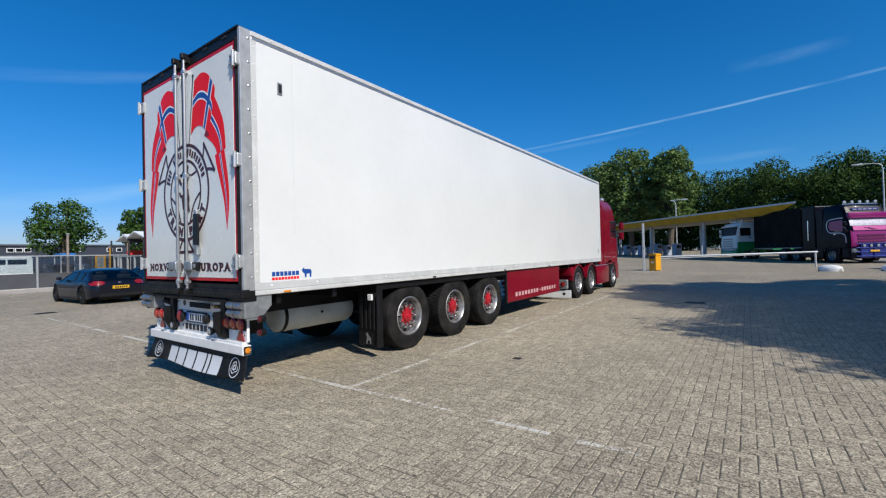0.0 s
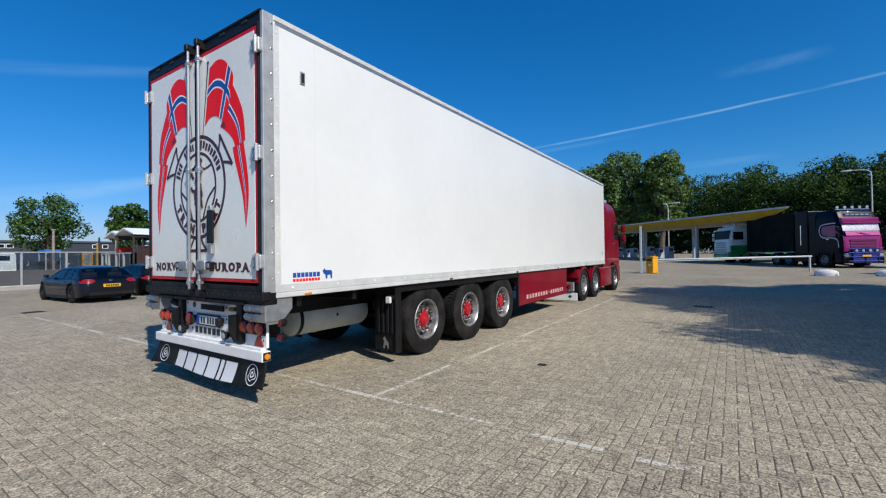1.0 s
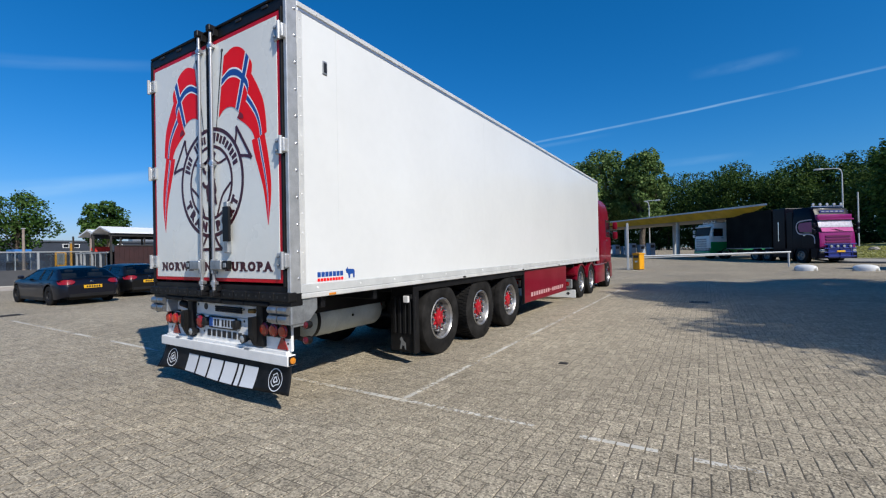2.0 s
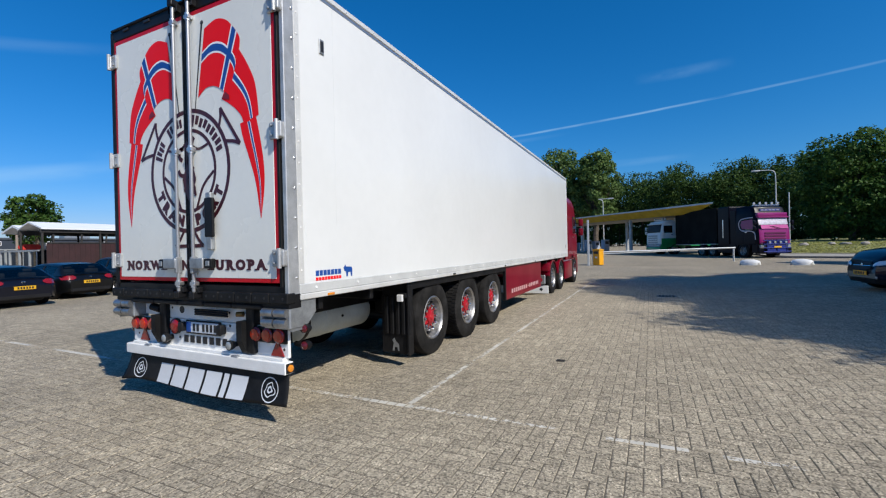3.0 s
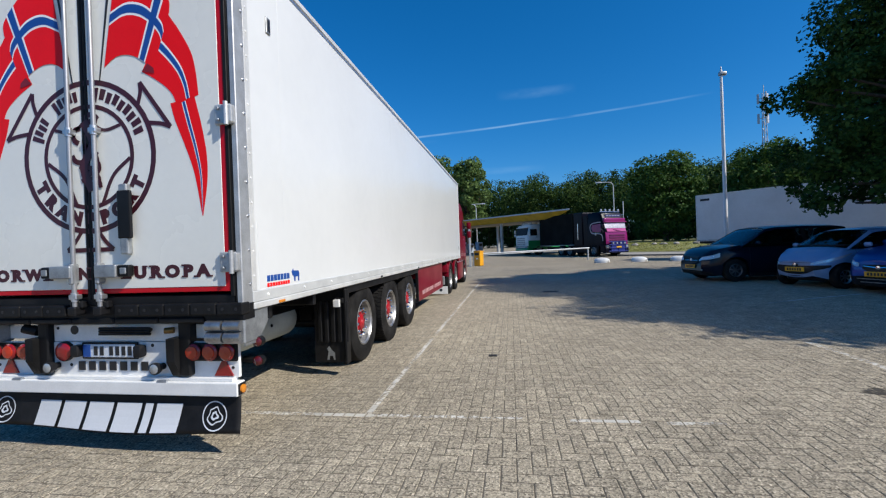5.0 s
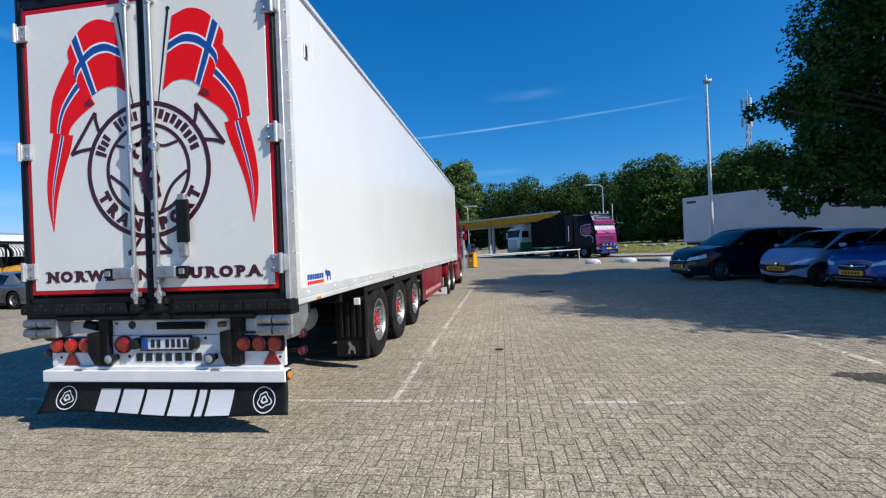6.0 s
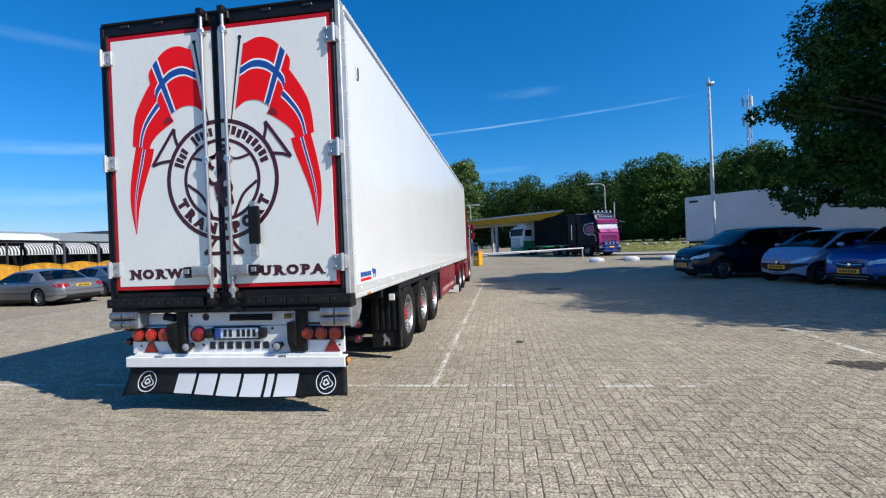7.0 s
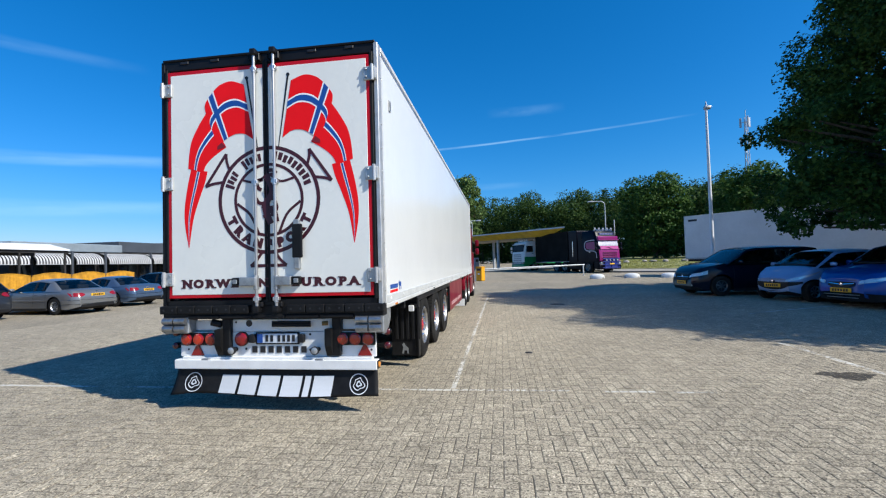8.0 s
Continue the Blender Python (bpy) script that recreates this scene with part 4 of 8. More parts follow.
# wheels
def make_wheel(parent, x, y, z, side, r=0.53, w=0.385, rim=None, dish=0.04, name="wheel", spokes=0):
    """Tyre, rim and hub; side is +1 for the right of the vehicle (outer face towards +x)."""
    rim = rim or RIM
    m = Matrix.Translation((x, y, z)) @ Euler((0, side * math.pi / 2, 0)).to_matrix().to_4x4()
    h = w / 2
    k = r / 0.53
    rr = 0.305 * k
    tyre_bm = lathe(bmesh.new(), [(rr, -h * 0.9), (rr + 0.03 * k, -h), (r - 0.06 * k, -h * 0.98), (r - 0.012 * k, -h * 0.86), (r, -h * 0.72), (r, -h * 0.34), (r - 0.012, -h * 0.33), (r - 0.012, -h * 0.28), (r, -h * 0.27), (r, h * 0.27), (r - 0.012, h * 0.28), (r - 0.012, h * 0.33), (r, h * 0.34), (r, h * 0.72), (r - 0.012 * k, h * 0.86), (r - 0.06 * k, h * 0.98), (rr + 0.05 * k, h), (rr + 0.012 * k, h * 0.95), (rr, h * 0.88)], m, 48, caps=False)
    wheel = part(name, tyre_bm, TYRE, parent, "black tyre on its rim", True)
    face = [(rr + 0.004, h * 0.90), (rr - 0.012 * k, h * 0.93), (rr - 0.03 * k, h * 0.80), (rr - 0.055 * k, h * 0.35), (rr - 0.10 * k, h * 0.25 + dish), (0.15 * k, h * 0.38 + dish), (0.12 * k, h * 0.38 + dish), (0.0, h * 0.38 + dish)]
    rim_ob = part("rim", lathe(bmesh.new(), face, m, 40, caps=False), rim, wheel, "", True)
    for q in range(spokes):
        a0, a1 = 2 * math.pi * (q + 0.17) / spokes, 2 * math.pi * (q + 0.83) / spokes
        am = (a0 + a1) / 2
        gap = [(0.085 * k * math.cos(am), 0.085 * k * math.sin(am))] + [((rr - 0.045 * k) * math.cos(a), (rr - 0.045 * k) * math.sin(a)) for a in np.linspace(a0, a1, 5)]
        part("spoke_gap", prism(bmesh.new(), gap, m @ Matrix.Translation((0, 0, h * 0.36 + dish)), 0.006), INK, rim_ob)
    for q in range(0 if spokes else 10):
        a = 2 * math.pi * q / 10
        c = (0.232 * k * math.cos(a), 0.232 * k * math.sin(a))
        hole = lathe(bmesh.new(), [(0.026 * k, h * 0.10 + dish), (0.026 * k, h * 0.37 + dish)], m @ Matrix.Translation((*c, 0)), 10)
        part("vent_hole", hole, INK, rim_ob)
    return wheel, m, h, dish, k


def truck_wheel(parent, x, y, z, side, hub):
    wheel, m, h, dish, k = make_wheel(parent, x, y, z, side, dish=0.022)
    base = h * 0.38 + dish
    star = [((0.148 if q % 2 else 0.088) * math.cos(math.pi * q / 10), (0.148 if q % 2 else 0.088) * math.sin(math.pi * q / 10)) for q in range(20)]
    hb = prism(bmesh.new(), star, m @ Matrix.Translation((0, 0, base - 0.01)), 0.035)
    lathe(hb, [(0.100, base + 0.01), (0.095, base + 0.042), (0.076, base + 0.05), (0.04, base + 0.05), (0.034, base + 0.058), (0, base + 0.059)], m, 20)
    rr = 0.305 * k
    part("rim_lip", lathe(bmesh.new(), [(rr + 0.008, h * 0.90), (rr - 0.008, h * 0.95), (rr - 0.026, h * 0.84), (rr - 0.034, h * 0.70)], m, 40, caps=False), RIM_LIP, wheel, "bright rim edge", True)
    hubo = part("hub", hb, hub, wheel, "red ribbed hub cap" if hub is HUB_RED else "", True)
    for q in range(10):
        a = 2 * math.pi * (q + 0.5) / 10
        part("wheel_nut", lathe(bmesh.new(), [(0.026, base - 0.005), (0.024, base + 0.045), (0.016, base + 0.06), (0, base + 0.063)], m @ Matrix.Translation((0.178 * math.cos(a), 0.178 * math.sin(a), 0)), 8), CHROME, hubo, "", True)
    return wheel


for ya in (2.78, 4.09, 5.41):
    for sx in (-1, 1):
        wh = truck_wheel(trailer, sx * 1.045, ya, 0.53, sx, HUB_RED)
        if ya > 4 and ya < 5:  # deep block tread on the middle axle
            lug = bmesh.new()
            for q in range(54):
                ma = Matrix.Translation((sx * 1.045, ya, 0.53)) @ Matrix.Rotation(2 * math.pi * (q + 0.5 * 0) / 54, 4, "X")
                for u0, u1, sh in ((-0.17, -0.105, 0), (-0.095, -0.01, 0.5), (0.01, 0.095, 0), (0.105, 0.17, 0.5)):
                    m2 = ma @ Matrix.Rotation(2 * math.pi * sh / 54, 4, "X")
                    vs = [lug.verts.new(m2 @ Vector((x, y, z))) for z in (0.515, 0.538) for x, y in ((u0, -0.02), (u1, -0.02), (u1, 0.02), (u0, 0.02))]
                    for fc in ((4, 5, 6, 7), (0, 1, 5, 4), (1, 2, 6, 5), (2, 3, 7, 6), (3, 0, 4, 7)):
                        lug.faces.new([vs[i] for i in fc])
            part("tread", lug, TYRE, wh)
    tp("axle", T((-0.9, ya, 0.53), (0.9, ya, 0.53), 0.07, 14), BLACK)
    tp("spring_hanger", B(-0.6, -0.4, ya - 0.3, ya + 0.3, 0.6, 0.85, bevel=0.02), BLACK)
    tp("spring_hanger", B(0.4, 0.6, ya - 0.3, ya + 0.3, 0.6, 0.85, bevel=0.02), BLACK)
tp("landing_leg", B(0.7, 0.82, 10.0, 10.12, 0.35, 1.0, bevel=0.01), BLACK)
tp("landing_leg", B(-0.82, -0.7, 10.0, 10.12, 0.35, 1.0, bevel=0.01), BLACK)
# ---- lorry cabs ----
def cab(parent, paint, nose_paint, H=3.55, length=2.25, W=2.48, visor_mat=None, lower=None, grille=None, screen=None, roof_paint=None, screen_z=(2.06, 2.80)):
    """A high flat-roofed lorry cab, its nose at y = 0 and its back at -length; x to its right."""
    lower = lower or paint
    hw = W / 2
    # shell: sections from floor to roof; plan with rounded front corners
    def ring(z, front, hwz, back):
        c = 0.28
        pts = [(-hwz, back), (-hwz, front - c)]
        for k in range(1, 5):
            a = math.pi - k * math.pi / 10
            pts.append((-hwz + c + c * math.cos(a), front - c + c * math.sin(a)))
        pts += [(-x, y) for x, y in reversed(pts)]
        return [(x, y, z) for x, y in pts]
    levels = [(0.95, -0.02, 1.0), (1.30, 0.0, 1.0), (1.75, -0.03, 1.0), (2.05, -0.07, 0.99), (2.45, -0.15, 0.985), (2.80, -0.24, 0.975), (3.1, -0.36, 0.96), (H - 0.12, -0.56, 0.93), (H, -0.78, 0.88)]
    bm = bmesh.new()
    rings = [[bm.verts.new(p) for p in ring(z, fy, hw * k, -length)] for z, fy, k in levels]
    for a, b in zip(rings, rings[1:]):
        for k in range(len(a)):
            bm.faces.new((a[k], a[(k + 1) % len(a)], b[(k + 1) % len(b)], b[k]))
    bm.faces.new(rings[-1])
    bm.faces.new(rings[0])
    shell = part("cab", bm, paint, parent, "", True)
    def face_y(z):
        return float(np.interp(z, [l[0] for l in levels], [l[1] for l in levels]))
    # front mask in its own colour
    rows = [[(x, face_y(z) + 0.008 - 0.9 * max(0, abs(x) - 0.98) ** 2 * 2.2, z) for x in np.linspace(-1.12, 1.12, 17)] for z in np.linspace(1.0, 2.03, 7)]
    part("nose_panel", grid_faces(bmesh.new(), rows), nose_paint, shell, "", True)
    rows = [[(x, face_y(z) + 0.014 - 0.9 * max(0, abs(x) - 0.98) ** 2 * 2.2, z) for x in np.linspace(-1.08, 1.08, 17)] for z in np.linspace(*screen_z, 6)]
    part("windscreen", grid_faces(bmesh.new(), rows), screen or DARK_GLASS, shell, "raked windscreen", True)
    rows = [[(x, face_y(z) + 0.012 - 0.9 * max(0, abs(x) - 0.98) ** 2 * 2.2, z) for x in np.linspace(-1.08, 1.08, 17)] for z in np.linspace(2.86, H - 0.16, 5)]
    part("roof_front", grid_faces(bmesh.new(), rows), roof_paint or nose_paint, shell, "", True)
    g = grille or INK
    for k in range(4):
        part("grille_slat", B(-0.78, 0.78, 0.0, 0.035, 1.08 + k * 0.2, 1.21 + k * 0.2, bevel=0.015), g, shell)
    for sx in (-1, 1):
        part("wiper", T((sx * 0.1 - 0.25, 0.01, 2.08), (sx * 0.1 + 0.25, -0.03, 2.22), 0.012, 6), CAR_BLACK, shell)
        part("side_window", B(*sorted((sx * (hw + 0.004), sx * (hw - 0.03))), -1.18, -0.34, 2.0, 2.68, bevel=0.02, seg=2), DARK_GLASS, shell, "side window")
        door = part("cab_door", B(*sorted((sx * (hw + 0.003), sx * (hw - 0.03))), -1.26, -0.28, 1.0, 1.97, bevel=0.015, seg=2), paint, shell)
        part("door_handle", B(*sorted((sx * (hw + 0.02), sx * hw)), -1.2, -1.02, 1.82, 1.87, bevel=0.006), CHROME, door)
        for zz in (2.45, 2.05):
            mir = part("mirror", B(*sorted((sx * (hw + 0.07), sx * (hw + 0.25))), -0.22, -0.06, zz - 0.13, zz + 0.18, bevel=0.04, seg=2), paint, shell, "door mirror", True)
            part("mirror_arm", T((sx * (hw - 0.04), -0.16, zz), (sx * (hw + 0.1), -0.12, zz), 0.02, 8), CAR_BLACK, mir)
        part("side_deflector", B(*sorted((sx * (hw - 0.06), sx * (hw - 0.01))), -length - 0.55, -length, 0.95, H - 0.2, bevel=0.02), paint, shell)
        part("headlight", B(*sorted((sx * 0.72, sx * 1.13)), -0.12, 0.05, 0.72, 0.92, bevel=0.05, seg=2), LAMP_CLEAR, shell, "headlight", True)
        part("step", B(*sorted((sx * 0.9, sx * (hw - 0.005))), -0.62, -0.1, 0.35, 0.95, bevel=0.03, seg=2), lower, shell)
        arch = bmesh.new()
        rows = [[(sx * xx, -1.40 + 0.62 * math.cos(a), 0.52 + 0.62 * math.sin(a)) for a in np.linspace(0.12, math.pi - 0.05, 18)] for xx in (0.78, hw - 0.005)]
        part("wheel_arch", grid_faces(arch, rows), lower, shell, "", True)
        wf = [(-0.70, 1.0)] + [(-1.40 + 0.60 * math.cos(a), 0.52 + 0.60 * math.sin(a)) for a in np.linspace(0.1, math.pi - 0.1, 14)] + [(-2.06, 1.0)]
        part("arch_panel", prism(bmesh.new(), wf, Matrix(((0, 0, 1, sx * hw - (0.03 if sx > 0 else 0.0)), (1, 0, 0, 0), (0, 1, 0, 0), (0, 0, 0, 1))), 0.03), lower, shell)
    part("bumper", B(-1.2, 1.2, -0.42, 0.03, 0.30, 0.72, bevel=0.06, seg=2), lower, shell, "", True)
    part("bumper_middle", B(-0.7, 0.7, -0.3, 0.045, 0.74, 1.0, bevel=0.02), g, shell)
    vis = B(-1.12, 1.12, -0.34, -0.08, 2.81, 2.90, bevel=0.02)
    part("sun_visor", vis, visor_mat or paint, shell, "sun visor over the windscreen")
    return shell


def lamp_row(parent, y, z, n, half, r=0.11):
    barr = part("lamp_bar", T((-half - 0.1, y, z - r - 0.03), (half + 0.1, y, z - r - 0.03), 0.03, 10), CHROME, parent, "roof bar with round spot lamps")
    for k in range(n):
        x = -half + 2 * half * k / (n - 1)
        part("spot_lamp", lathe(bmesh.new(), [(0.03, -0.1), (r * 0.8, -0.06), (r, 0.0), (r, 0.02), (r * 0.9, 0.03), (0, 0.035)], Matrix.Translation((x, y, z)) @ Euler((-math.pi / 2, 0, 0)).to_matrix().to_4x4(), 18), LAMP_CLEAR, barr, "", True)


def chassis(parent, y0, y1, mat=None):
    for sx in (-1, 1):
        part("chassis_rail", B(*sorted((sx * 0.38, sx * 0.46)), y0, y1, 0.62, 0.90, bevel=0.01), mat or BLACK, parent)


# the red tractor coupled to the trailer; its nose is at y = 18.95
tractor = thing("tractor_unit", "glossy dark red tractor unit coupled to the white trailer", "truck", pose(XC, 18.95, 0))
cab(tractor, TRUCK_RED, TRUCK_RED, H=3.42, length=2.3, visor_mat=TRUCK_RED)
chassis(tractor, -6.6, -0.5, TRUCK_RED)
for sx in (-1, 1):
    for ya in (-1.0 - 0.0, -3.97, -5.35):
        truck_wheel(tractor, sx * 1.06, ya, 0.50, sx, RIM)
    for ya in (-3.97, -5.35):
        rows = [[(sx * xx, ya + 0.60 * math.cos(a), 0.50 + 0.58 * math.sin(a)) for a in np.linspace(0.25, math.pi - 0.15, 18)] for xx in (0.80, 0.86, 1.2, 1.262, 1.268)]
        rows[-1] = [(x, y, z - 0.06) for x, y, z in rows[-1]]
        f = part("fender", grid_faces(bmesh.new(), rows), TRUCK_RED, tractor, "red half-round fender", True)
        so = f.modifiers.new("thick", "SOLIDIFY")
        so.thickness = 0.012
    sk = part("side_skirt", B(*sorted((sx * 1.18, sx * 1.262)), -3.30, -1.72, 0.28, 0.93, bevel=0.03, seg=2), TRUCK_RED, tractor, "red side skirt", True)
    part("skirt_top", B(*sorted((sx * 0.8, sx * 1.255)), -3.30, -1.72, 0.935, 0.965, bevel=0.01), ALU, sk)
    part("fuel_tank", B(*sorted((sx * 0.6, sx * 1.17)), -3.2, -1.8, 0.35, 0.92, bevel=0.08, seg=2), ALU, tractor, "", True)
    # white flap with a plain emblem behind the rear wheels
    fl = part("mud_flap", B(*sorted((sx * 0.02, sx * 1.25)), -6.12, -6.09, 0.06, 0.30, bevel=0.006), WHITE_PAINT, tractor, "white mud flap with a small dark emblem")
    part("flap_emblem", prism(bmesh.new(), [(sx * 0.97, 0.19), (sx * 1.03, 0.24), (sx * 1.09, 0.19), (sx * 1.03, 0.13)], rear_at(-6.121), 0.003), INK, fl)
    lb = part("lamp_panel", B(*sorted((sx * 0.50, sx * 1.16)), -6.16, -6.06, 0.34, 0.62, bevel=0.02), STEEL, tractor, "rear lamp panel")
    for k in range(3):
        part("tail_lamp", lathe(bmesh.new(), [(0.07, 0), (0.07, 0.03), (0, 0.05)], Matrix.Translation((sx * (0.62 + 0.2 * k), -6.16, 0.48)) @ BACK, 18), LAMP_RED if k else LAMP_ORANGE, lb, "", True)
    part("fender_filler", B(*sorted((sx * 0.82, sx * 1.25)), -6.0, -5.7, 0.72, 1.0, bevel=0.05, seg=2), TRUCK_RED, tractor, "", True)
    part("exhaust_stack", T((sx * 1.05, -2.55, 0.9), (sx * 1.05, -2.55, 3.3), 0.07, 14), CHROME, tractor, "", True)
part("rear_beam", B(-0.6, 0.6, -6.75, -6.6, 0.6, 0.85, bevel=0.02), TRUCK_RED, tractor)
part("fifth_wheel", B(-0.45, 0.45, -5.1, -4.2, 0.92, 1.02, bevel=0.03), BLACK, tractor)
lamp_row(tractor, -0.75, 3.58, 4, 0.8, 0.10)

# the purple and black lorry on the far side of the yard
PURPLE = car_paint("purple_paint", (0.22, 0.008, 0.115), 0.2)
PURPLE_DEEP = car_paint("deep_purple_paint", (0.10, 0.005, 0.06), 0.2)
NAVY = material("black_navy_paint", (0.003, 0.003, 0.008), 0.35, 0.0, 0.05, coat=0.06, spec=0.1)
BLUEBAR = car_paint("blue_paint", (0.008, 0.022, 0.18), 0.2)
TARP = material("black_tarpaulin", (0.010, 0.011, 0.010), 0.85, var=0.2, scale=1.2, fine=14, bump=0.2, spec=0.12)
SHADE = material("silver_sunshade", (0.55, 0.52, 0.55), 0.3, 0.3, var=0.25, scale=6)
SILVER_LINE = material("pale_stripe", (0.60, 0.55, 0.62), 0.4)
lorry = thing("purple_lorry", "black lorry with a purple cab front and spot lamps", "truck", pose(6.35, 36.6, gz(36.6), 0, 0, -150))
lc = cab(lorry, NAVY, PURPLE, H=3.72, length=2.1, visor_mat=PURPLE, lower=NAVY, screen=SHADE, roof_paint=NAVY, grille=PURPLE_DEEP, screen_z=(2.34, 2.80))
rows = [[(x, 0.01 - 0.27 * (z - 2.05) / 0.8, z) for x in np.linspace(-1.0, 1.0, 5)] for z in (2.05, 2.32)]
part("nose_cowl", grid_faces(bmesh.new(), rows), PURPLE, lc, "", True)
part("visor_panel", B(-1.1, 1.1, -0.42, -0.20, 2.90, 3.18, bevel=0.03, seg=2), PURPLE, lc, "deep purple sun visor", True)
lamp_row(lorry, -0.75, 3.88, 5, 0.9, 0.095)
part("roof_sign", B(-0.78, 0.78, -0.55, -0.40, 3.30, 3.46, bevel=0.02), BLUEBAR, lorry, "blue roof light box")
for k in range(5):
    part("roof_bar", B(-0.68 + k * 0.29, -0.48 + k * 0.29, -0.402, -0.396, 3.35, 3.42), LAMP_CLEAR, lorry)
part("bull_panel", B(-0.72, 0.72, 0.06, 0.13, 0.34, 1.22, bevel=0.02), BLUEBAR, lorry, "blue front guard panel")
for sx in (-0.74, 0.0, 0.74):
    part("bull_bar", T((sx, 0.16, 0.36), (sx, 0.16, 1.24), 0.035, 10), BLUEBAR, lorry, "", True)
for k in range(4):
    part("bull_bar", T((-1.0, 0.16, 0.45 + k * 0.26), (1.0, 0.16, 0.45 + k * 0.26), 0.035, 10), BLUEBAR, lorry, "blue front bar", True)
for k in range(4):
    part("bull_bar_lamp", lathe(bmesh.new(), [(0.08, 0), (0.08, 0.03), (0, 0.05)], Matrix.Translation((-0.6 + 0.4 * k, 0.2, 1.1)) @ Euler((-math.pi / 2, 0, 0)).to_matrix().to_4x4(), 14), LAMP_CLEAR, lorry, "", True)
part("number_plate", B(-0.26, 0.26, 0.20, 0.22, 0.72, 0.83, bevel=0.004), PLATE_YELLOW, lorry)
for sx in (-1, 1):
    pts = [(-0.25, 1.30), (-0.32, 1.75), (-0.70, 1.92), (-1.5, 1.98), (-1.75, 2.35), (-1.60, 2.75), (-0.9, 2.86), (-0.45, 2.86)]
    c = smooth_line(pts, 30)
    up, dn = [], []
    for k, q in enumerate(c):
        a, b = c[max(k - 1, 0)], c[min(k + 1, 29)]
        t = (b - a) / np.linalg.norm(b - a)
        up.append((sx * 1.252, q[0] - t[1] * 0.035, q[1] + t[0] * 0.035))
        dn.append((sx * 1.252, q[0] + t[1] * 0.035, q[1] - t[0] * 0.035))
    part("side_stripe", grid_faces(bmesh.new(), [up, dn]), SILVER_LINE, lc, "pale curved stripe")
    part("side_panel", prism(bmesh.new(), [(-0.40, 2.05), (-1.45, 2.1), (-1.62, 2.4), (-1.5, 2.68), (-0.5, 2.74)], Matrix(((0, 0, 1, sx * 1.247 - (0.002 if sx < 0 else 0)), (1, 0, 0, 0), (0, 1, 0, 0), (0, 0, 0, 1))), 0.002), PURPLE, lc)
    part("side_skirt", B(*sorted((sx * 1.16, sx * 1.24)), -4.0, -2.1, 0.35, 1.0, bevel=0.03), NAVY, lorry)
    for ya in (-1.40, -4.6, -5.85):
        truck_wheel(lorry, sx * 1.06, ya, 0.50, sx, RIM)
    part("side_rail", B(*sorted((sx * 1.18, sx * 1.24)), -9.2, -4.0, 0.55, 0.62, bevel=0.01), BLACK, lorry)
chassis(lorry, -9.2, -0.5)
body = part("cargo_box", B(-1.26, 1.26, -9.3, -4.02, 1.05, 3.88, bevel=0.03, seg=2), TARP, lorry, "black curtain-sided cargo box")
part("box_edge", B(-1.27, 1.27, -9.32, -4.0, 1.0, 1.06, bevel=0.01), STEEL, body)
part("box_front", B(-1.24, 1.24, -3.95, -2.75, 0.75, 3.86, bevel=0.06, seg=2), NAVY, lorry, "tall black unit behind the cab")
part("ladder", B(1.242, 1.262, -3.4, -3.32, 1.5, 2.9, bevel=0.01), CHROME, lorry)
for k in range(7):
    part("tarp_strap", B(1.26, 1.268, -9.1 + k * 0.8, -9.06 + k * 0.8, 1.05, 1.4), CAR_BLACK, body)

# the white and green lorry under the canopy
W_CAB = car_paint("white_cab_paint", (0.72, 0.74, 0.72), 0.0)
GREEN = car_paint("green_paint", (0.01, 0.26, 0.07), 0.1)
wl = thing("white_lorry", "white lorry with a green lower half under the canopy", "truck", pose(-1.25, 45.2, gz(45.2), 0, 0, 120))
cab(wl, W_CAB, W_CAB, H=3.2, length=2.3, lower=GREEN, grille=STEEL, visor_mat=W_CAB, screen=CAR_BLACK)
for sx in (-1, 1):
    part("green_panel", B(*sorted((sx * 1.242, sx * 1.25)), -2.2, -0.1, 0.7, 1.5, bevel=0.002), GREEN, wl)
    part("side_skirt", B(*sorted((sx * 1.1, sx * 1.24)), -7.0, -2.0, 0.4, 1.05, bevel=0.02), GREEN, wl)
    for ya in (-1.40, -6.0):
        truck_wheel(wl, sx * 1.06, ya, 0.50, sx, RIM)
part("cargo_box", B(-1.26, 1.26, -9.5, -2.9, 1.05, 3.7, bevel=0.03), WHITE_GRP, wl, "white cargo box")
chassis(wl, -9.3, -0.5)
lamp_row(wl, -0.75, 3.34, 5, 0.85, 0.08)

# the white trailer parked behind the cars
GREY_GRP = material("parked_trailer_panel", (0.66, 0.68, 0.69), 0.5, var=0.06, scale=0.8, fine=9)
wt = thing("parked_trailer", "white box semi-trailer parked behind the cars", "trailer", pose(9.5 + 1.27 * 0.69, 29.0 + 1.27 * 0.72, 0.21, 0, 0, -136.5))
part("box", B(-1.27, 1.27, 0.0, 13.4, 1.18, 4.02, bevel=0.02), GREY_GRP, wt, "plain white trailer box")
part("corner_strip", B(-1.285, -1.2, -0.02, 0.06, 1.12, 4.05, bevel=0.01), ALU, wt)
part("corner_strip", B(1.2, 1.285, -0.02, 0.06, 1.12, 4.05, bevel=0.01), ALU, wt)
part("top_rail", B(1.262, 1.285, 0.06, 13.4, 3.97, 4.05, bevel=0.006), RAIL, wt)
part("bottom_rail", B(1.262, 1.29, 0.06, 13.4, 1.12, 1.22, bevel=0.006), STEEL, wt)
part("mark_bar", B(1.271, 1.276, 0.25, 0.80, 3.66, 3.80), INK, wt)
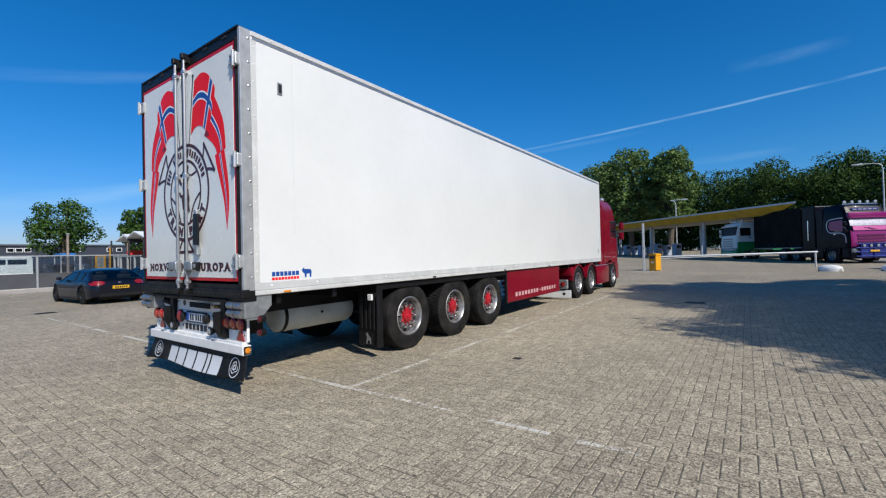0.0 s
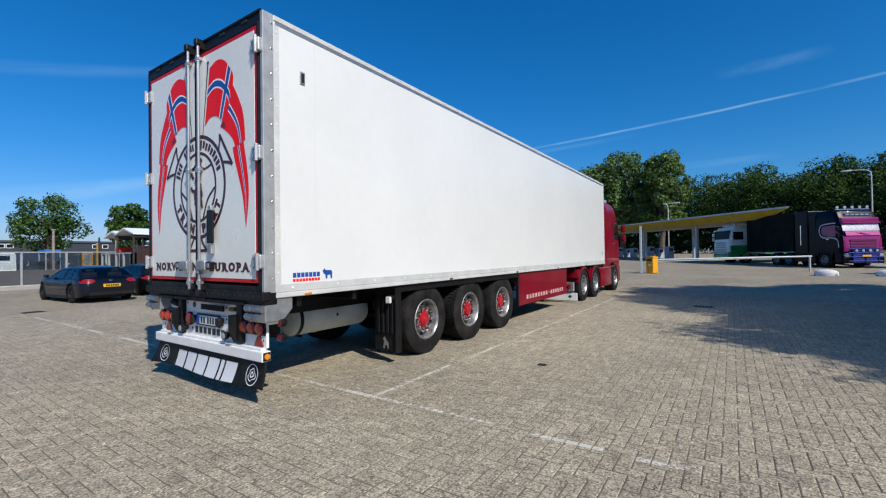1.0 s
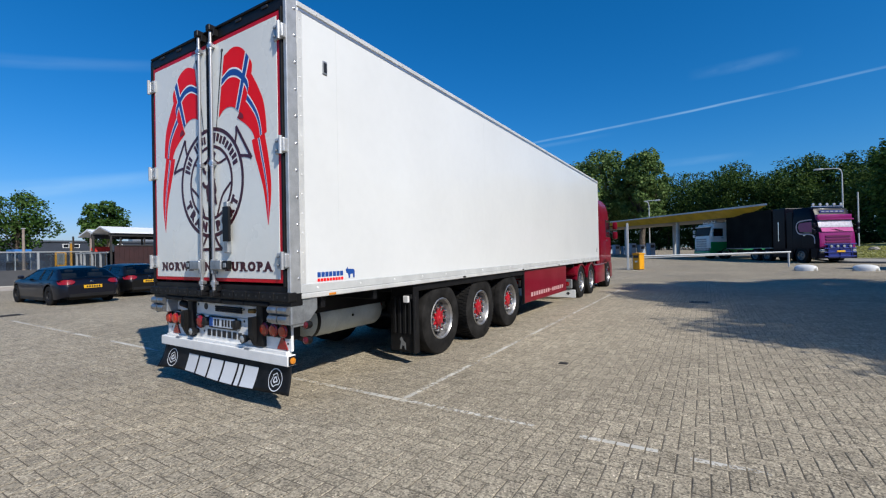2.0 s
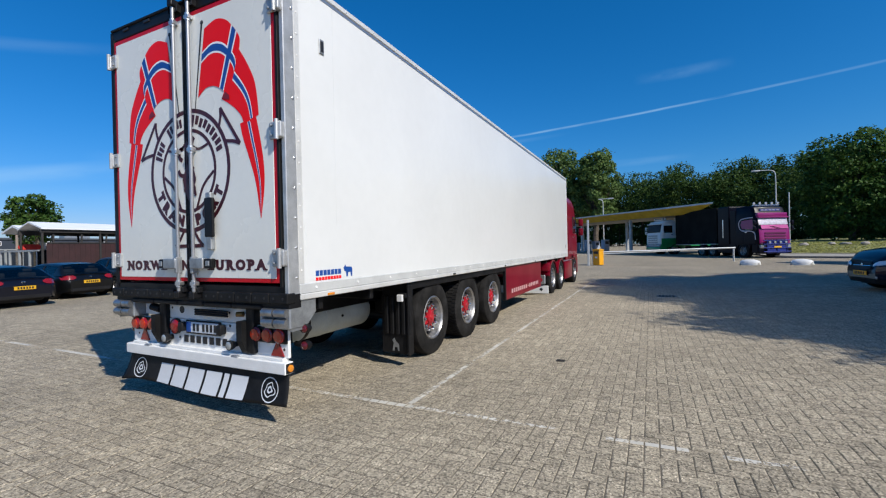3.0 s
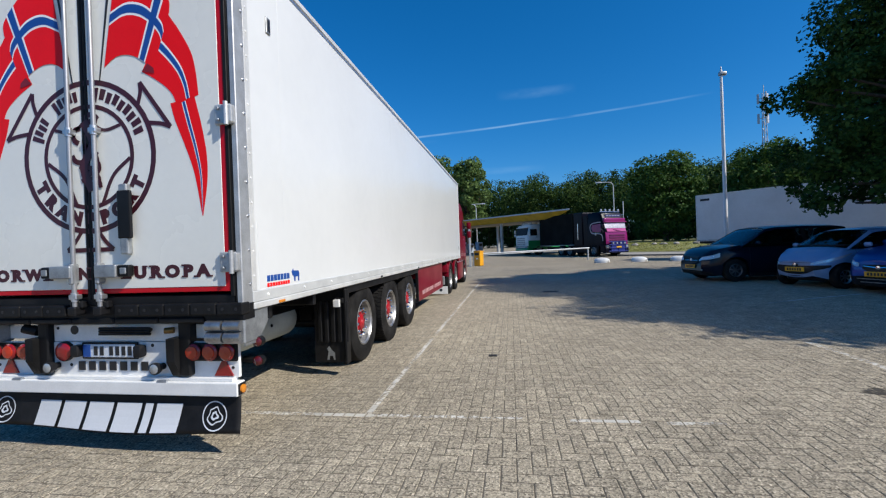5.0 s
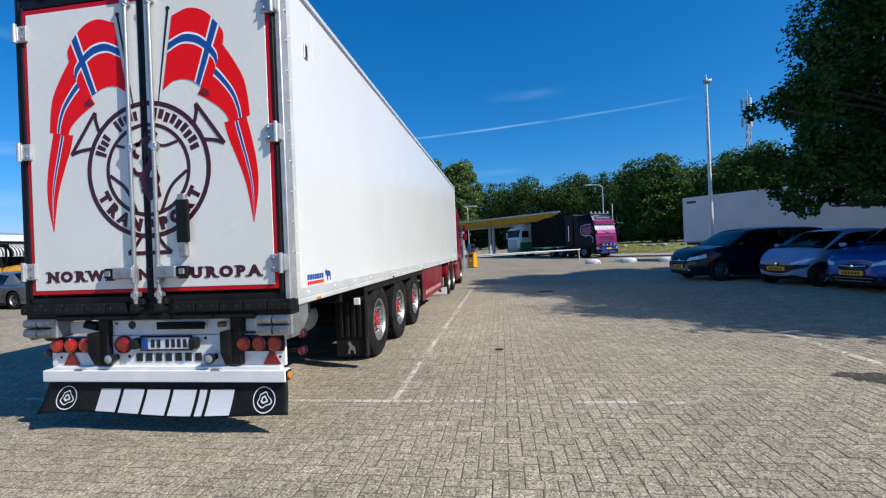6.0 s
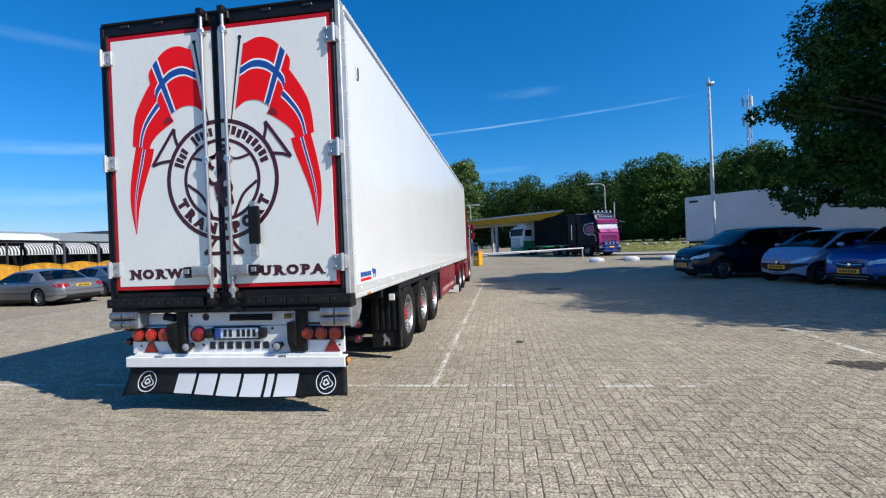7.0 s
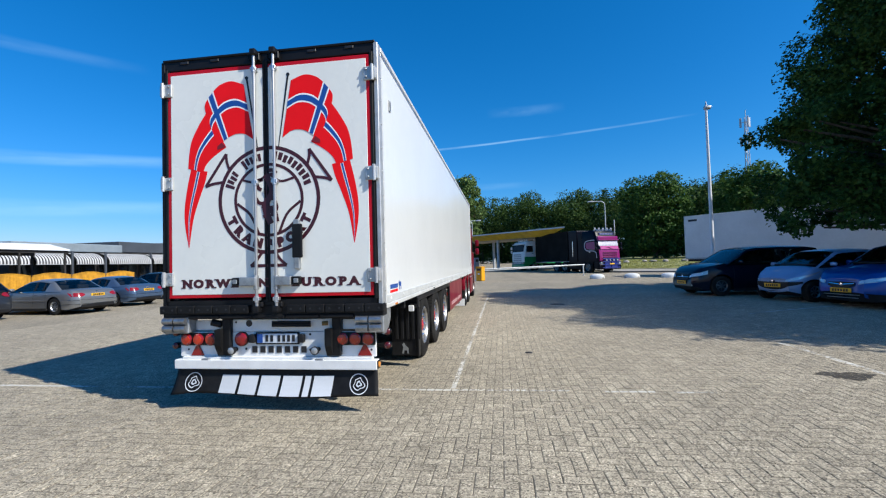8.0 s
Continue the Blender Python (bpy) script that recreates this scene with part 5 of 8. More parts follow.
for sx in (-1, 1):
    for ya in (2.2, 3.5, 4.8):
        truck_wheel(wt, sx * 1.05, ya, 0.52, sx, STEEL)
    part("side_guard", B(*sorted((sx * 1.15, sx * 1.25)), 5.8, 11.0, 0.45, 0.75, bevel=0.02), BLACK, wt)
    part("landing_leg", B(*sorted((sx * 0.7, sx * 0.85)), 11.3, 11.45, 0.0, 1.0, bevel=0.01), STEEL, wt)
part("floor_frame", B(-1.2, 1.2, 0.1, 13.2, 0.98, 1.18, bevel=0.02), BLACK, wt)
part("rear_bumper", B(-1.2, 1.2, 0.1, 0.25, 0.5, 0.85, bevel=0.02), BLACK, wt)
chassis(wt, 0.2, 13.0)
# ---- parked cars ----
RIM_DARK = material("grey_alloy", (0.16, 0.16, 0.165), 0.4, 0.7, 0.2, 9, 60)
HEADLAMP = material("headlamp_glass", (0.60, 0.63, 0.66), 0.15, 0.3, 0.2, fine=90, coat=0.8)
CAR_GLASS = bpy.data.materials.new("car_window_glass")
CAR_GLASS.use_nodes = True
cn_, cl_ = CAR_GLASS.node_tree.nodes, CAR_GLASS.node_tree.links
cg_, ct_, cm_, cf_ = cn_.new("ShaderNodeBsdfGlossy"), cn_.new("ShaderNodeBsdfTransparent"), cn_.new("ShaderNodeMixShader"), cn_.new("ShaderNodeFresnel")
cg_.inputs["Roughness"].default_value, cf_.inputs["IOR"].default_value = 0.03, 1.6
ct_.inputs["Color"].default_value = (0.58, 0.63, 0.62, 1)
cl_.new(cf_.outputs[0], cm_.inputs[0])
cl_.new(ct_.outputs[0], cm_.inputs[1])
cl_.new(cg_.outputs[0], cm_.inputs[2])
cl_.new(cm_.outputs[0], cn_["Material Output"].inputs[0])
SEAT = material("seat_cloth", (0.016, 0.016, 0.018), 0.8, var=0.2, scale=6, fine=90)
LAMP_REFLECT = material("lamp_reflector", (0.82, 0.84, 0.86), 0.25, 0.6, 0.1, fine=60, coat=0.6)


def car(label, group, m, paint, L=4.3, W=1.78, H=1.48, hood=(0.72, 0.90), belt=0.98, cowl=0.95, ws=(0.95, 0.15), rear=(-1.45, -1.95), deck=None, wheel_r=0.32, axles=(1.32, -1.30), tail="hatch", rims=None, trim=None, glass=None, front="plain", rear_lamp=None, sill=0.20):
    """A parked car, x forward. ws: x of the windscreen's foot and top; rear: x of the rear window's top and foot."""
    ob = thing("car", label, "car", m, group)
    rims = rims or ALU
    trim = trim or CAR_BLACK
    hl = L / 2
    deck = deck or belt
    zt_x = [-hl, -hl + 0.05, -hl + 0.18, rear[1] - 0.02, rear[1] + 0.12, ws[0] - 0.1, ws[0] + 0.05, hl - 0.75, hl - 0.22, hl - 0.05, hl]
    zt_z = [deck - 0.22, deck - 0.10, deck - 0.02, deck + 0.01, belt + 0.03, belt - 0.01, cowl, hood[1], hood[0] + 0.06, hood[0] - 0.03, hood[0] - 0.12]
    order = np.argsort(zt_x)
    zt_x, zt_z = np.array(zt_x)[order], np.array(zt_z)[order]
    R = wheel_r + 0.055

    def zt(x):
        return float(np.interp(x, zt_x, zt_z))

    def zb(x):
        base = sill + 0.10 * max(0, (abs(x) - hl + 0.45) / 0.45) ** 2
        for a in axles:
            d = abs(x - a)
            if d < R:
                base = max(base, wheel_r + math.sqrt(R * R - d * d))
        return base

    def hw(x, z):
        e = max(0.0, 1 - (hl - abs(x)) / (1.0 if x > 0 else 0.62))
        plan = 1 - (0.30 if x > 0 else 0.15) * e**2.3 - 0.10 * max(0, 1 - (hl - abs(x)) / 0.14)
        t = (z - 0.2) / (belt - 0.2)
        side = 0.955 + 0.045 * math.sin(math.pi * min(1, max(0, 0.15 + 0.75 * t))) - 0.035 * max(0, t - 0.8) / 0.2
        return W / 2 * plan * side

    def lean(x, z):
        """Tailgate and nose slope inwards above and tuck in below the bumpers."""
        wr, wf = max(0.0, 1 - (x + hl) / 0.5), max(0.0, 1 - (hl - x) / 0.5)
        low_ = 0.09 * max(0.0, (0.40 - z) / 0.25)
        return x + wr * (0.20 * max(0.0, (z - 0.58) / 0.42) ** 1.2 + low_) - wf * (0.16 * max(0.0, (z - 0.52) / 0.4) ** 1.4 + low_)

    stations = sorted(set(np.round(np.r_[np.linspace(-hl, hl, 34), -hl + 0.03, hl - 0.03, *(np.linspace(a - R, a + R, 17) for a in axles), *((a - R - 0.004, a + R + 0.004) for a in axles)], 4)))
    NS, NT = 9, 9
    rows = []
    for x in stations:
        lo, hi = zb(x), zt(x)
        hi = max(hi, lo + 0.02)
        ring = []
        for k in range(NS):
            z = lo + (hi - lo) * k / (NS - 1)
            q = 0.0 if k < NS - 1 else 0.02
            ring.append((lean(x, z), -(hw(x, z) - q), z))
        w = hw(x, hi) - 0.02
        for k in range(1, NT):
            s = -1 + 2 * k / NT
            ring.append((lean(x, hi), w * s, hi + 0.035 * (1 - s * s)))
        for k in reversed(range(NS)):
            z = lo + (hi - lo) * k / (NS - 1)
            q = 0.0 if k < NS - 1 else 0.02
            ring.append((lean(x, z), hw(x, z) - q, z))
        rows.append(ring)
    bm = bmesh.new()
    grid_faces(bm, rows)
    bm.verts.ensure_lookup_table()
    n = len(rows[0])
    for base in (0, (len(rows) - 1) * n):
        bm.faces.new([bm.verts[base + k] for k in range(n)])
    body = part("body", bm, paint, ob, "", True)
    part("underbody", B(-hl + 0.25, hl - 0.25, -W / 2 + 0.32, W / 2 - 0.32, 0.16, 0.62, bevel=0.05), CAR_BLACK, ob)

    # glasshouse
    hb = W / 2 * 0.955
    hr = W / 2 * 0.74
    gx = [rear[1], rear[0], rear[0] + 0.35, (rear[0] + ws[1]) / 2, ws[1] - 0.25, ws[1], ws[0]]
    gh = [belt + 0.0, H - 0.07, H - 0.025, H, H - 0.015, H - 0.06, cowl]

    def roof(x):
        return float(np.interp(x, gx, gh))

    def shell(x, s, off=0.0):
        """s from -1 (right belt) over the roof to 1 (left belt)."""
        zr, zl = roof(x), max(belt - 0.03, 0)
        f = (zr - zl) / (H - zl)
        top = hb + (hr - hb) * max(0, f)
        a = abs(s)
        if a > 0.5:
            t = (1 - a) / 0.5
            y, z = hb + (top - hb) * t, zl + (zr - 0.05 - zl) * t
            o = (off, 0.25 * off)
        else:
            t = a / 0.5
            y, z = top * (t - 0.02 * t**6), zr - 0.05 * t**3.5
            o = (0.0, off)
        return (x, math.copysign(y + o[0], s) if s else 0.0, z + o[1])

    gs = np.linspace(rear[1] + 0.01, ws[0] - 0.01, 22)
    ss = np.r_[np.linspace(-1, -0.5, 6), np.linspace(-0.42, 0.42, 9), np.linspace(0.5, 1, 6)]
    part("glasshouse", grid_faces(bmesh.new(), [[shell(x, s) for s in ss] for x in gs]), glass or CAR_GLASS, ob, "tinted windows", True)

    tray = part("cabin", B(rear[1] + 0.10, ws[0] - 0.12, -W * 0.40, W * 0.40, belt - 0.10, belt + 0.045, bevel=0.03), SEAT, ob)
    part("dashboard", B(ws[0] - 0.42, ws[0] - 0.10, -W * 0.38, W * 0.38, belt + 0.03, belt + 0.075, bevel=0.03, seg=2), CAR_BLACK, tray)
    for xs2, sy2 in ((ws[1] - 0.55, -0.36), (ws[1] - 0.55, 0.36), (max(rear[0] - 0.05, rear[1] + 0.62), -0.38), (max(rear[0] - 0.05, rear[1] + 0.62), 0.38)):
        st_ = part("seat", B(xs2 - 0.07, xs2 + 0.07, sy2 - 0.22, sy2 + 0.22, belt, belt + (H - belt) * 0.46, bevel=0.05, seg=2), SEAT, ob, "", True)
        part("headrest", B(xs2 - 0.06, xs2 + 0.04, sy2 - 0.12, sy2 + 0.12, belt + (H - belt) * 0.50, belt + (H - belt) * 0.74, bevel=0.04, seg=2), SEAT, st_, "", True)
    part("steering_wheel", lathe(bmesh.new(), [(0.17, -0.012), (0.19, 0.0), (0.17, 0.012), (0.155, 0.0), (0.17, -0.012)], Matrix.Translation((ws[0] - 0.62, 0.36, belt + 0.06)) @ Euler((0, radians(65), 0)).to_matrix().to_4x4(), 20, False), CAR_BLACK, tray, "", True)

    def patch(name, x_of, s_list, ts, mat, off=0.008):
        return part(name, grid_faces(bmesh.new(), [[shell(x_of(t, s), s, off) for s in s_list] for t in ts]), mat, ob, "", True)

    patch("roof", lambda t, s: rear[0] + 0.02 + (ws[1] - rear[0] - 0.02) * t, np.r_[-0.56, ss[(ss >= -0.5) & (ss <= 0.5)], 0.56], np.linspace(0, 1, 9), paint, 0.010)
    for sg in (-1, 1):
        patch("front_pillar", lambda t, s: ws[1] + (ws[0] - ws[1]) * t, [sg * q for q in (0.47, 0.5, 0.56)], np.linspace(-0.02, 1, 7), paint, 0.012)
        patch("rear_pillar", lambda t, s: rear[0] + (rear[1] - rear[0]) * t + 0.16 * (abs(s) - 0.5), [sg * q for q in (0.45, 0.5, 0.6, 0.8, 0.99)], np.linspace(-0.12 if tail != "mpv" else 0.0, 0.94, 6), paint, 0.010)
        xb = (ws[1] + rear[0]) / 2 + 0.12
        patch("door_pillar", lambda t, s: xb - 0.06 + 0.12 * t, [sg * q for q in (0.55, 0.75, 0.98)], (0, 1), CAR_BLACK, 0.006)
        if L > 4.2:
            xq = rear[0] + 0.28
            patch("door_pillar", lambda t, s: xq - 0.05 + 0.10 * t, [sg * q for q in (0.55, 0.75, 0.98)], (0, 1), CAR_BLACK, 0.006)
        part("door_mirror", B(ws[0] - 0.45, ws[0] - 0.35, *sorted((sg * (W / 2 + 0.01), sg * (W / 2 + 0.18))), belt + 0.01, belt + 0.125, bevel=0.045, seg=3), paint, ob, "", True)
        for k, xh in enumerate((xb - 0.12, rear[0] + 0.12)):
            part("door_handle", B(xh - 0.10, xh + 0.08, *sorted((sg * (hw(xh, belt - 0.12) - 0.01), sg * (hw(xh, belt - 0.12) + 0.018))), belt - 0.14, belt - 0.11, bevel=0.008), paint, ob)
        for xs_ in (xb, ws[0] - 0.22, axles[1] + R + 0.05):
            rows_ = [[(xs_ + dx, sg * (hw(xs_, z) + 0.0025), z) for z in np.linspace(0.32, belt - 0.02, 6)] for dx in (-0.005, 0.005)]
            part("door_gap", grid_faces(bmesh.new(), rows_), INK, ob)
        part("sill", B(axles[1] + R, axles[0] - R, *sorted((sg * (W / 2 - 0.10), sg * (W / 2 - 0.012))), 0.15, 0.27, bevel=0.02), trim, ob)
        # lamps set in the corners
        hz = hood[0]
        # a lamp that starts on the nose, turns the corner and ends in a point on the wing
        lo0, hi0, back_q, tip = {"mpv": (-0.27, -0.20, 0.82, -0.155), "smile": (-0.195, -0.12, 1.0, 0.08), "silver_lip": (-0.23, -0.13, 1.0, 0.01)}.get(front, (-0.25, -0.125, 0.95, 0.02))
        tip_h = 0.125 if front == "mpv" else 0.02
        q_in = {"mpv": 0.44, "smile": 0.46}.get(front, 0.42)
        for nm, m0, m1, mt, off_ in (("headlight", 0.0, 1.0, HEADLAMP, 0.008), ("headlight_reflector", 0.28, 0.72, LAMP_REFLECT, 0.011)):
            rows_ = []
            for g_ in np.linspace(m0, m1, 5):
                rows_.append([])
                for t_ in np.linspace(0.06 + 0.12 * (nm != "headlight"), 1 - 0.25 * (nm != "headlight"), 14):
                    q_ = q_in + (back_q - q_in) * t_
                    lo_ = hz + lo0 + (tip - lo0) * t_ ** 1.7
                    hi_ = hz + hi0 + (tip + tip_h - hi0) * t_ ** 1.2
                    z = lo_ + (hi_ - lo_) * g_ * min(1.0, 0.55 + 2.2 * t_)
                    xx = hl if q_ < 0.6 else hl - 0.72 * (q_ - 0.6) / 0.4
                    z = min(z, zt(xx) - 0.004)
                    if q_ < 0.6:
                        rows_[-1].append((lean(xx, z) + off_, sg * hw(hl, z) * q_ / 0.6, z))
                    else:
                        rows_[-1].append((lean(xx, z) + off_ * 0.5, sg * (hw(xx, z) + off_), z))
            lamp_ = part(nm, grid_faces(bmesh.new(), rows_), mt, ob if nm == "headlight" else lamp_, "clear headlight" if nm == "headlight" else "", True)
        if tail == "sedan":
            rows_ = [[(x, sg * (hw(x, z) + o_), z) for x in np.linspace(axles[1] + R + 0.03, axles[0] - R - 0.03, 12)] for z, o_ in ((0.50, 0.0), (0.51, 0.014), (0.565, 0.014), (0.575, 0.0))]
            part("side_moulding", grid_faces(bmesh.new(), rows_), paint, ob, "", True)
            patch("window_trim", lambda t, s: rear[0] - 0.15 + (ws[0] - 0.25 - rear[0]) * t, [sg * q for q in (0.975, 1.0)], np.linspace(0, 1, 8), CHROME, 0.010)
        tz0, tz1 = (deck - 0.25, deck - 0.11) if tail == "sedan" else (belt - 0.17, belt - 0.02)
        rows_ = []
        for z in np.linspace(tz0, tz1, 4):
            w_ = hw(-hl, z)
            s_ = (z - tz0) / (tz1 - tz0)
            back_ = 0.20 + 0.18 * s_
            rows_.append([(lean(-hl + back_, z), sg * (hw(-hl + back_, z) + 0.006), z), (lean(-hl + 0.12, z), sg * (hw(-hl + 0.12, z) + 0.006), z), (lean(-hl + 0.03, z) - 0.004, sg * (hw(-hl + 0.03, z) + 0.006), z), (lean(-hl, z) - 0.008, sg * w_ * 0.98, z), (lean(-hl, z) - 0.010, sg * w_ * (0.70 + 0.16 * abs(2 * s_ - 1) ** 2.5), z)])
        part("tail_lamp", grid_faces(bmesh.new(), rows_), rear_lamp or LAMP_RED, ob, "red tail lamp", True)
        for a in axles:
            wheel = make_wheel(ob, a, sg * (W / 2 - 0.115), wheel_r, 1, r=wheel_r, w=0.205, rim=rims, dish=0.02, spokes=7)[0]
            turn = Matrix.Translation((a, sg * (W / 2 - 0.115), wheel_r)) @ Euler((0, 0, sg * math.pi / 2)).to_matrix().to_4x4() @ Matrix.Translation((-a, -sg * (W / 2 - 0.115), -wheel_r))
            for o in (wheel, *wheel.children_recursive):
                o.data.transform(turn)
    # front and rear details
    def nose_shape(name, half_q, z_of, mat, off=0.010, parent=None):
        """A panel on the nose between -half_q and half_q; z_of gives its lower and upper edge across."""
        rows_ = []
        for g_ in np.linspace(0, 1, 5):
            rows_.append([])
            for s_ in np.linspace(-1, 1, 21):
                lo_, hi_ = z_of(s_)
                z = lo_ + (hi_ - lo_) * g_
                q_ = abs(s_) * half_q
                if q_ < 0.6:
                    rows_[-1].append((lean(hl, z) + off, math.copysign(hw(hl, z) * q_ / 0.6, s_), z))
                else:
                    xx = hl - 0.72 * (q_ - 0.6) / 0.4
                    rows_[-1].append((lean(xx, z) + off * 0.5, math.copysign(hw(xx, z) + off, s_), z))
        return part(name, grid_faces(bmesh.new(), rows_), mat, parent or ob, "", True)

    def nose_band(name, z0, z1, wrap, mat, off=0.008, arch=0.0):
        """A strip that follows the nose from one wing round to the other; arch lifts its ends."""
        rows_ = []
        for q in np.linspace(0, 1, 4):
            pts_ = []
            for s in np.linspace(-1, 1, 25):
                z = z0 + (z1 - z0) * q * (1 - 0.55 * abs(s) ** 3) + arch * s * s
                a_ = abs(s)
                if a_ < 0.6:
                    xx, yy = hl, hw(hl, z) * a_ / 0.6
                    pts_.append((lean(xx, z) + off, math.copysign(yy, s), z))
                else:
                    xx = hl - wrap * (a_ - 0.6) / 0.4
                    pts_.append((lean(xx, z) + off * 0.6, math.copysign(hw(xx, z) + off, s), z))
            rows_.append(pts_)
        return part(name, grid_faces(bmesh.new(), rows_), mat, ob, "", True)

    zn = hood[0] - 0.11
    if front == "smile":
        nose_shape("grille", 0.74, lambda q: (0.335 + 0.19 * abs(q) ** 2.5, 0.555 + 0.02 * q * q), CAR_BLACK)
        nose_shape("nose_slot", 0.10, lambda q: (zn - 0.10, zn - 0.05), CAR_BLACK)
        nose_shape("bumper_lip", 0.56, lambda q: (0.255 + 0.05 * q * q, 0.285 + 0.06 * q * q), paint, 0.03)
    elif front == "silver_lip":
        nose_band("bumper_cladding", 0.20, 0.42, 0.80, CAR_BLACK)
        gr = nose_shape("grille", 0.36, lambda q: (zn - 0.25 + 0.10 * abs(q) ** 2, zn - 0.06 - 0.01 * abs(q)), CAR_BLACK)
        nose_shape("grille_wing", 0.34, lambda q: (zn - 0.135 + 0.03 * abs(q), zn - 0.118 + 0.03 * abs(q)), CHROME, 0.016, gr)
        for za, zb in ((0.265, 0.285), (0.34, 0.36)):
            nose_shape("bumper_lip", 0.44 if za < 0.3 else 0.50, lambda q: (za, zb), ALU, 0.018)
    else:
        gr = nose_shape("grille", 0.36, lambda q: (zn - 0.12 + 0.02 * abs(q), zn - 0.035), CAR_BLACK)
        nose_shape("grille_lower", 0.40, lambda q: (zn - 0.26 + 0.05 * abs(q) ** 2, zn - 0.16), CAR_BLACK)
        nose_shape("grille_bar", 0.36, lambda q: (zn - 0.148, zn - 0.136), CHROME, 0.014, gr)
        nose_band("lower_intake", 0.22, 0.34, 0.22, CAR_BLACK)
    for sg in (-1, 1) if front == "mpv" else ():
        fx_ = hl - 0.10
        part("fog_lamp", lathe(bmesh.new(), [(0.032, 0), (0.032, 0.012), (0.02, 0.018), (0, 0.02)], Matrix.Translation((lean(fx_, 0.36) + 0.0, sg * hw(fx_, 0.36) * 0.86, 0.36)) @ Euler((0, math.pi / 2, 0)).to_matrix().to_4x4() @ Matrix.Translation((0, 0, 0.10)), 14), LAMP_CLEAR, ob)
    nose_band("bonnet_gap", hood[0] - 0.135, hood[0] - 0.127, 0.04, INK, 0.004)
    part("badge", lathe(bmesh.new(), [(0.045, 0), (0.045, 0.006), (0, 0.012)], Matrix.Translation((lean(hl, zn - 0.12) + 0.012, 0, zn - (0.075 if front == "smile" else 0.13))) @ Euler((0, math.pi / 2, 0)).to_matrix().to_4x4(), 14), CHROME, ob)
    for x, s, z in ((hl + 0.012, 1, 0.46), (-hl - 0.012, -1, 0.72 if tail == "sedan" else 0.60)):
        x = lean(x, z)
        pl = part("number_plate", B(*sorted((x, x + s * 0.012)), -0.26, 0.26, z - 0.055, z + 0.055, bevel=0.004), PLATE_YELLOW, ob, "yellow number plate")
        for k in range(6):
            part("plate_bar", B(*sorted((x + s * 0.012, x + s * 0.014)), -0.20 + k * 0.068, -0.155 + k * 0.068, z - 0.032, z + 0.032), INK, pl)
    if tail == "sedan":
        for z0, z1, mt, o_ in ((0.40, 0.54, paint, 0.022), (0.545, 0.565, CHROME, 0.016)):
            rows_ = []
            for z, oz in ((z0, 0.0), (z0 + 0.01, o_), (z1 - 0.01, o_), (z1, 0.0)):
                left_ = [(lean(x, z) - oz * (x < -hl + 0.08), hw(x, z) + oz, z) for x in (axles[1] - R - 0.02, -hl + 0.30, -hl + 0.12, -hl + 0.03, -hl)]
                rows_.append(left_ + [(lean(-hl, z) - oz, 0.0, z)] + [(x, -y, z) for x, y, z in reversed(left_)])
            part("rear_bumper", grid_faces(bmesh.new(), rows_), mt, ob, "", True)
    part("rear_valance", B(-hl + 0.005, -hl + 0.10, -W * 0.36, W * 0.36, 0.25, 0.40, bevel=0.03), trim, ob)
    part("rear_badge", B(lean(-hl, deck - 0.09) - 0.012, lean(-hl, deck - 0.09) + 0.02, -0.05, 0.05, deck - 0.12, deck - 0.06, bevel=0.01), CHROME, ob)
    for sg in (-0.5, 0.5):
        part("wiper", T((ws[0] - 0.02, sg * 0.5 + 0.25, cowl + 0.03), (ws[0] - 0.18, sg * 0.5 - 0.2, cowl + 0.12), 0.008, 6), CAR_BLACK, ob)
    return ob


P_NAVY = car_paint("dark_navy_car", (0.003, 0.005, 0.016), 0.1, 0.1)
P_BLACKBLUE = car_paint("blue_black_car", (0.003, 0.004, 0.010))
P_BLACK = car_paint("black_car", (0.003, 0.0033, 0.004))
P_GREY = car_paint("dark_grey_car", (0.03, 0.032, 0.036), 0.4)
P_ICE = car_paint("ice_blue_car", (0.22, 0.33, 0.52), 0.3)
P_BLUE = car_paint("royal_blue_car", (0.008, 0.07, 0.30), 0.4)
P_SILVER = car_paint("silver_car", (0.26, 0.262, 0.258), 0.7)
P_STEELBLUE = car_paint("steel_blue_car", (0.08, 0.125, 0.20), 0.55)
ROW1, ROW2 = "cars parked under the tree", "cars parked by the terrace"


def at_front_wheel(x, y, a, axle_x, half_w):
    """Pose that puts the near front wheel at (x, y); a: heading in degrees from +x."""
    c, s = math.cos(radians(a)), math.sin(radians(a))
    return pose(x - c * axle_x + s * half_w, y - s * axle_x - c * half_w, gxy(x, y), 0, 0, a)


# facing the camera's side: heading about 200 degrees, the near flank is the car's left
car("dark navy people carrier parked in the shade of the tree", ROW1, at_front_wheel(4.25, 13.5, 189, 1.50, 0.80), P_NAVY, L=4.66, W=1.83, H=1.64, hood=(0.90, 1.05), belt=1.06, cowl=1.08, ws=(1.30, 0.45), rear=(-1.95, -2.18), axles=(1.50, -1.28), wheel_r=0.34, tail="mpv", rims=RIM_DARK, front="mpv")
car("pale ice-blue small hatchback parked in the shade", ROW1, at_front_wheel(5.55, 11.2, 196, 1.18, 0.70), P_ICE, L=3.43, W=1.63, H=1.47, hood=(0.76, 0.93), belt=0.98, cowl=0.97, ws=(1.10, 0.28), rear=(-1.42, -1.66), axles=(1.18, -1.16), wheel_r=0.29, front="smile")
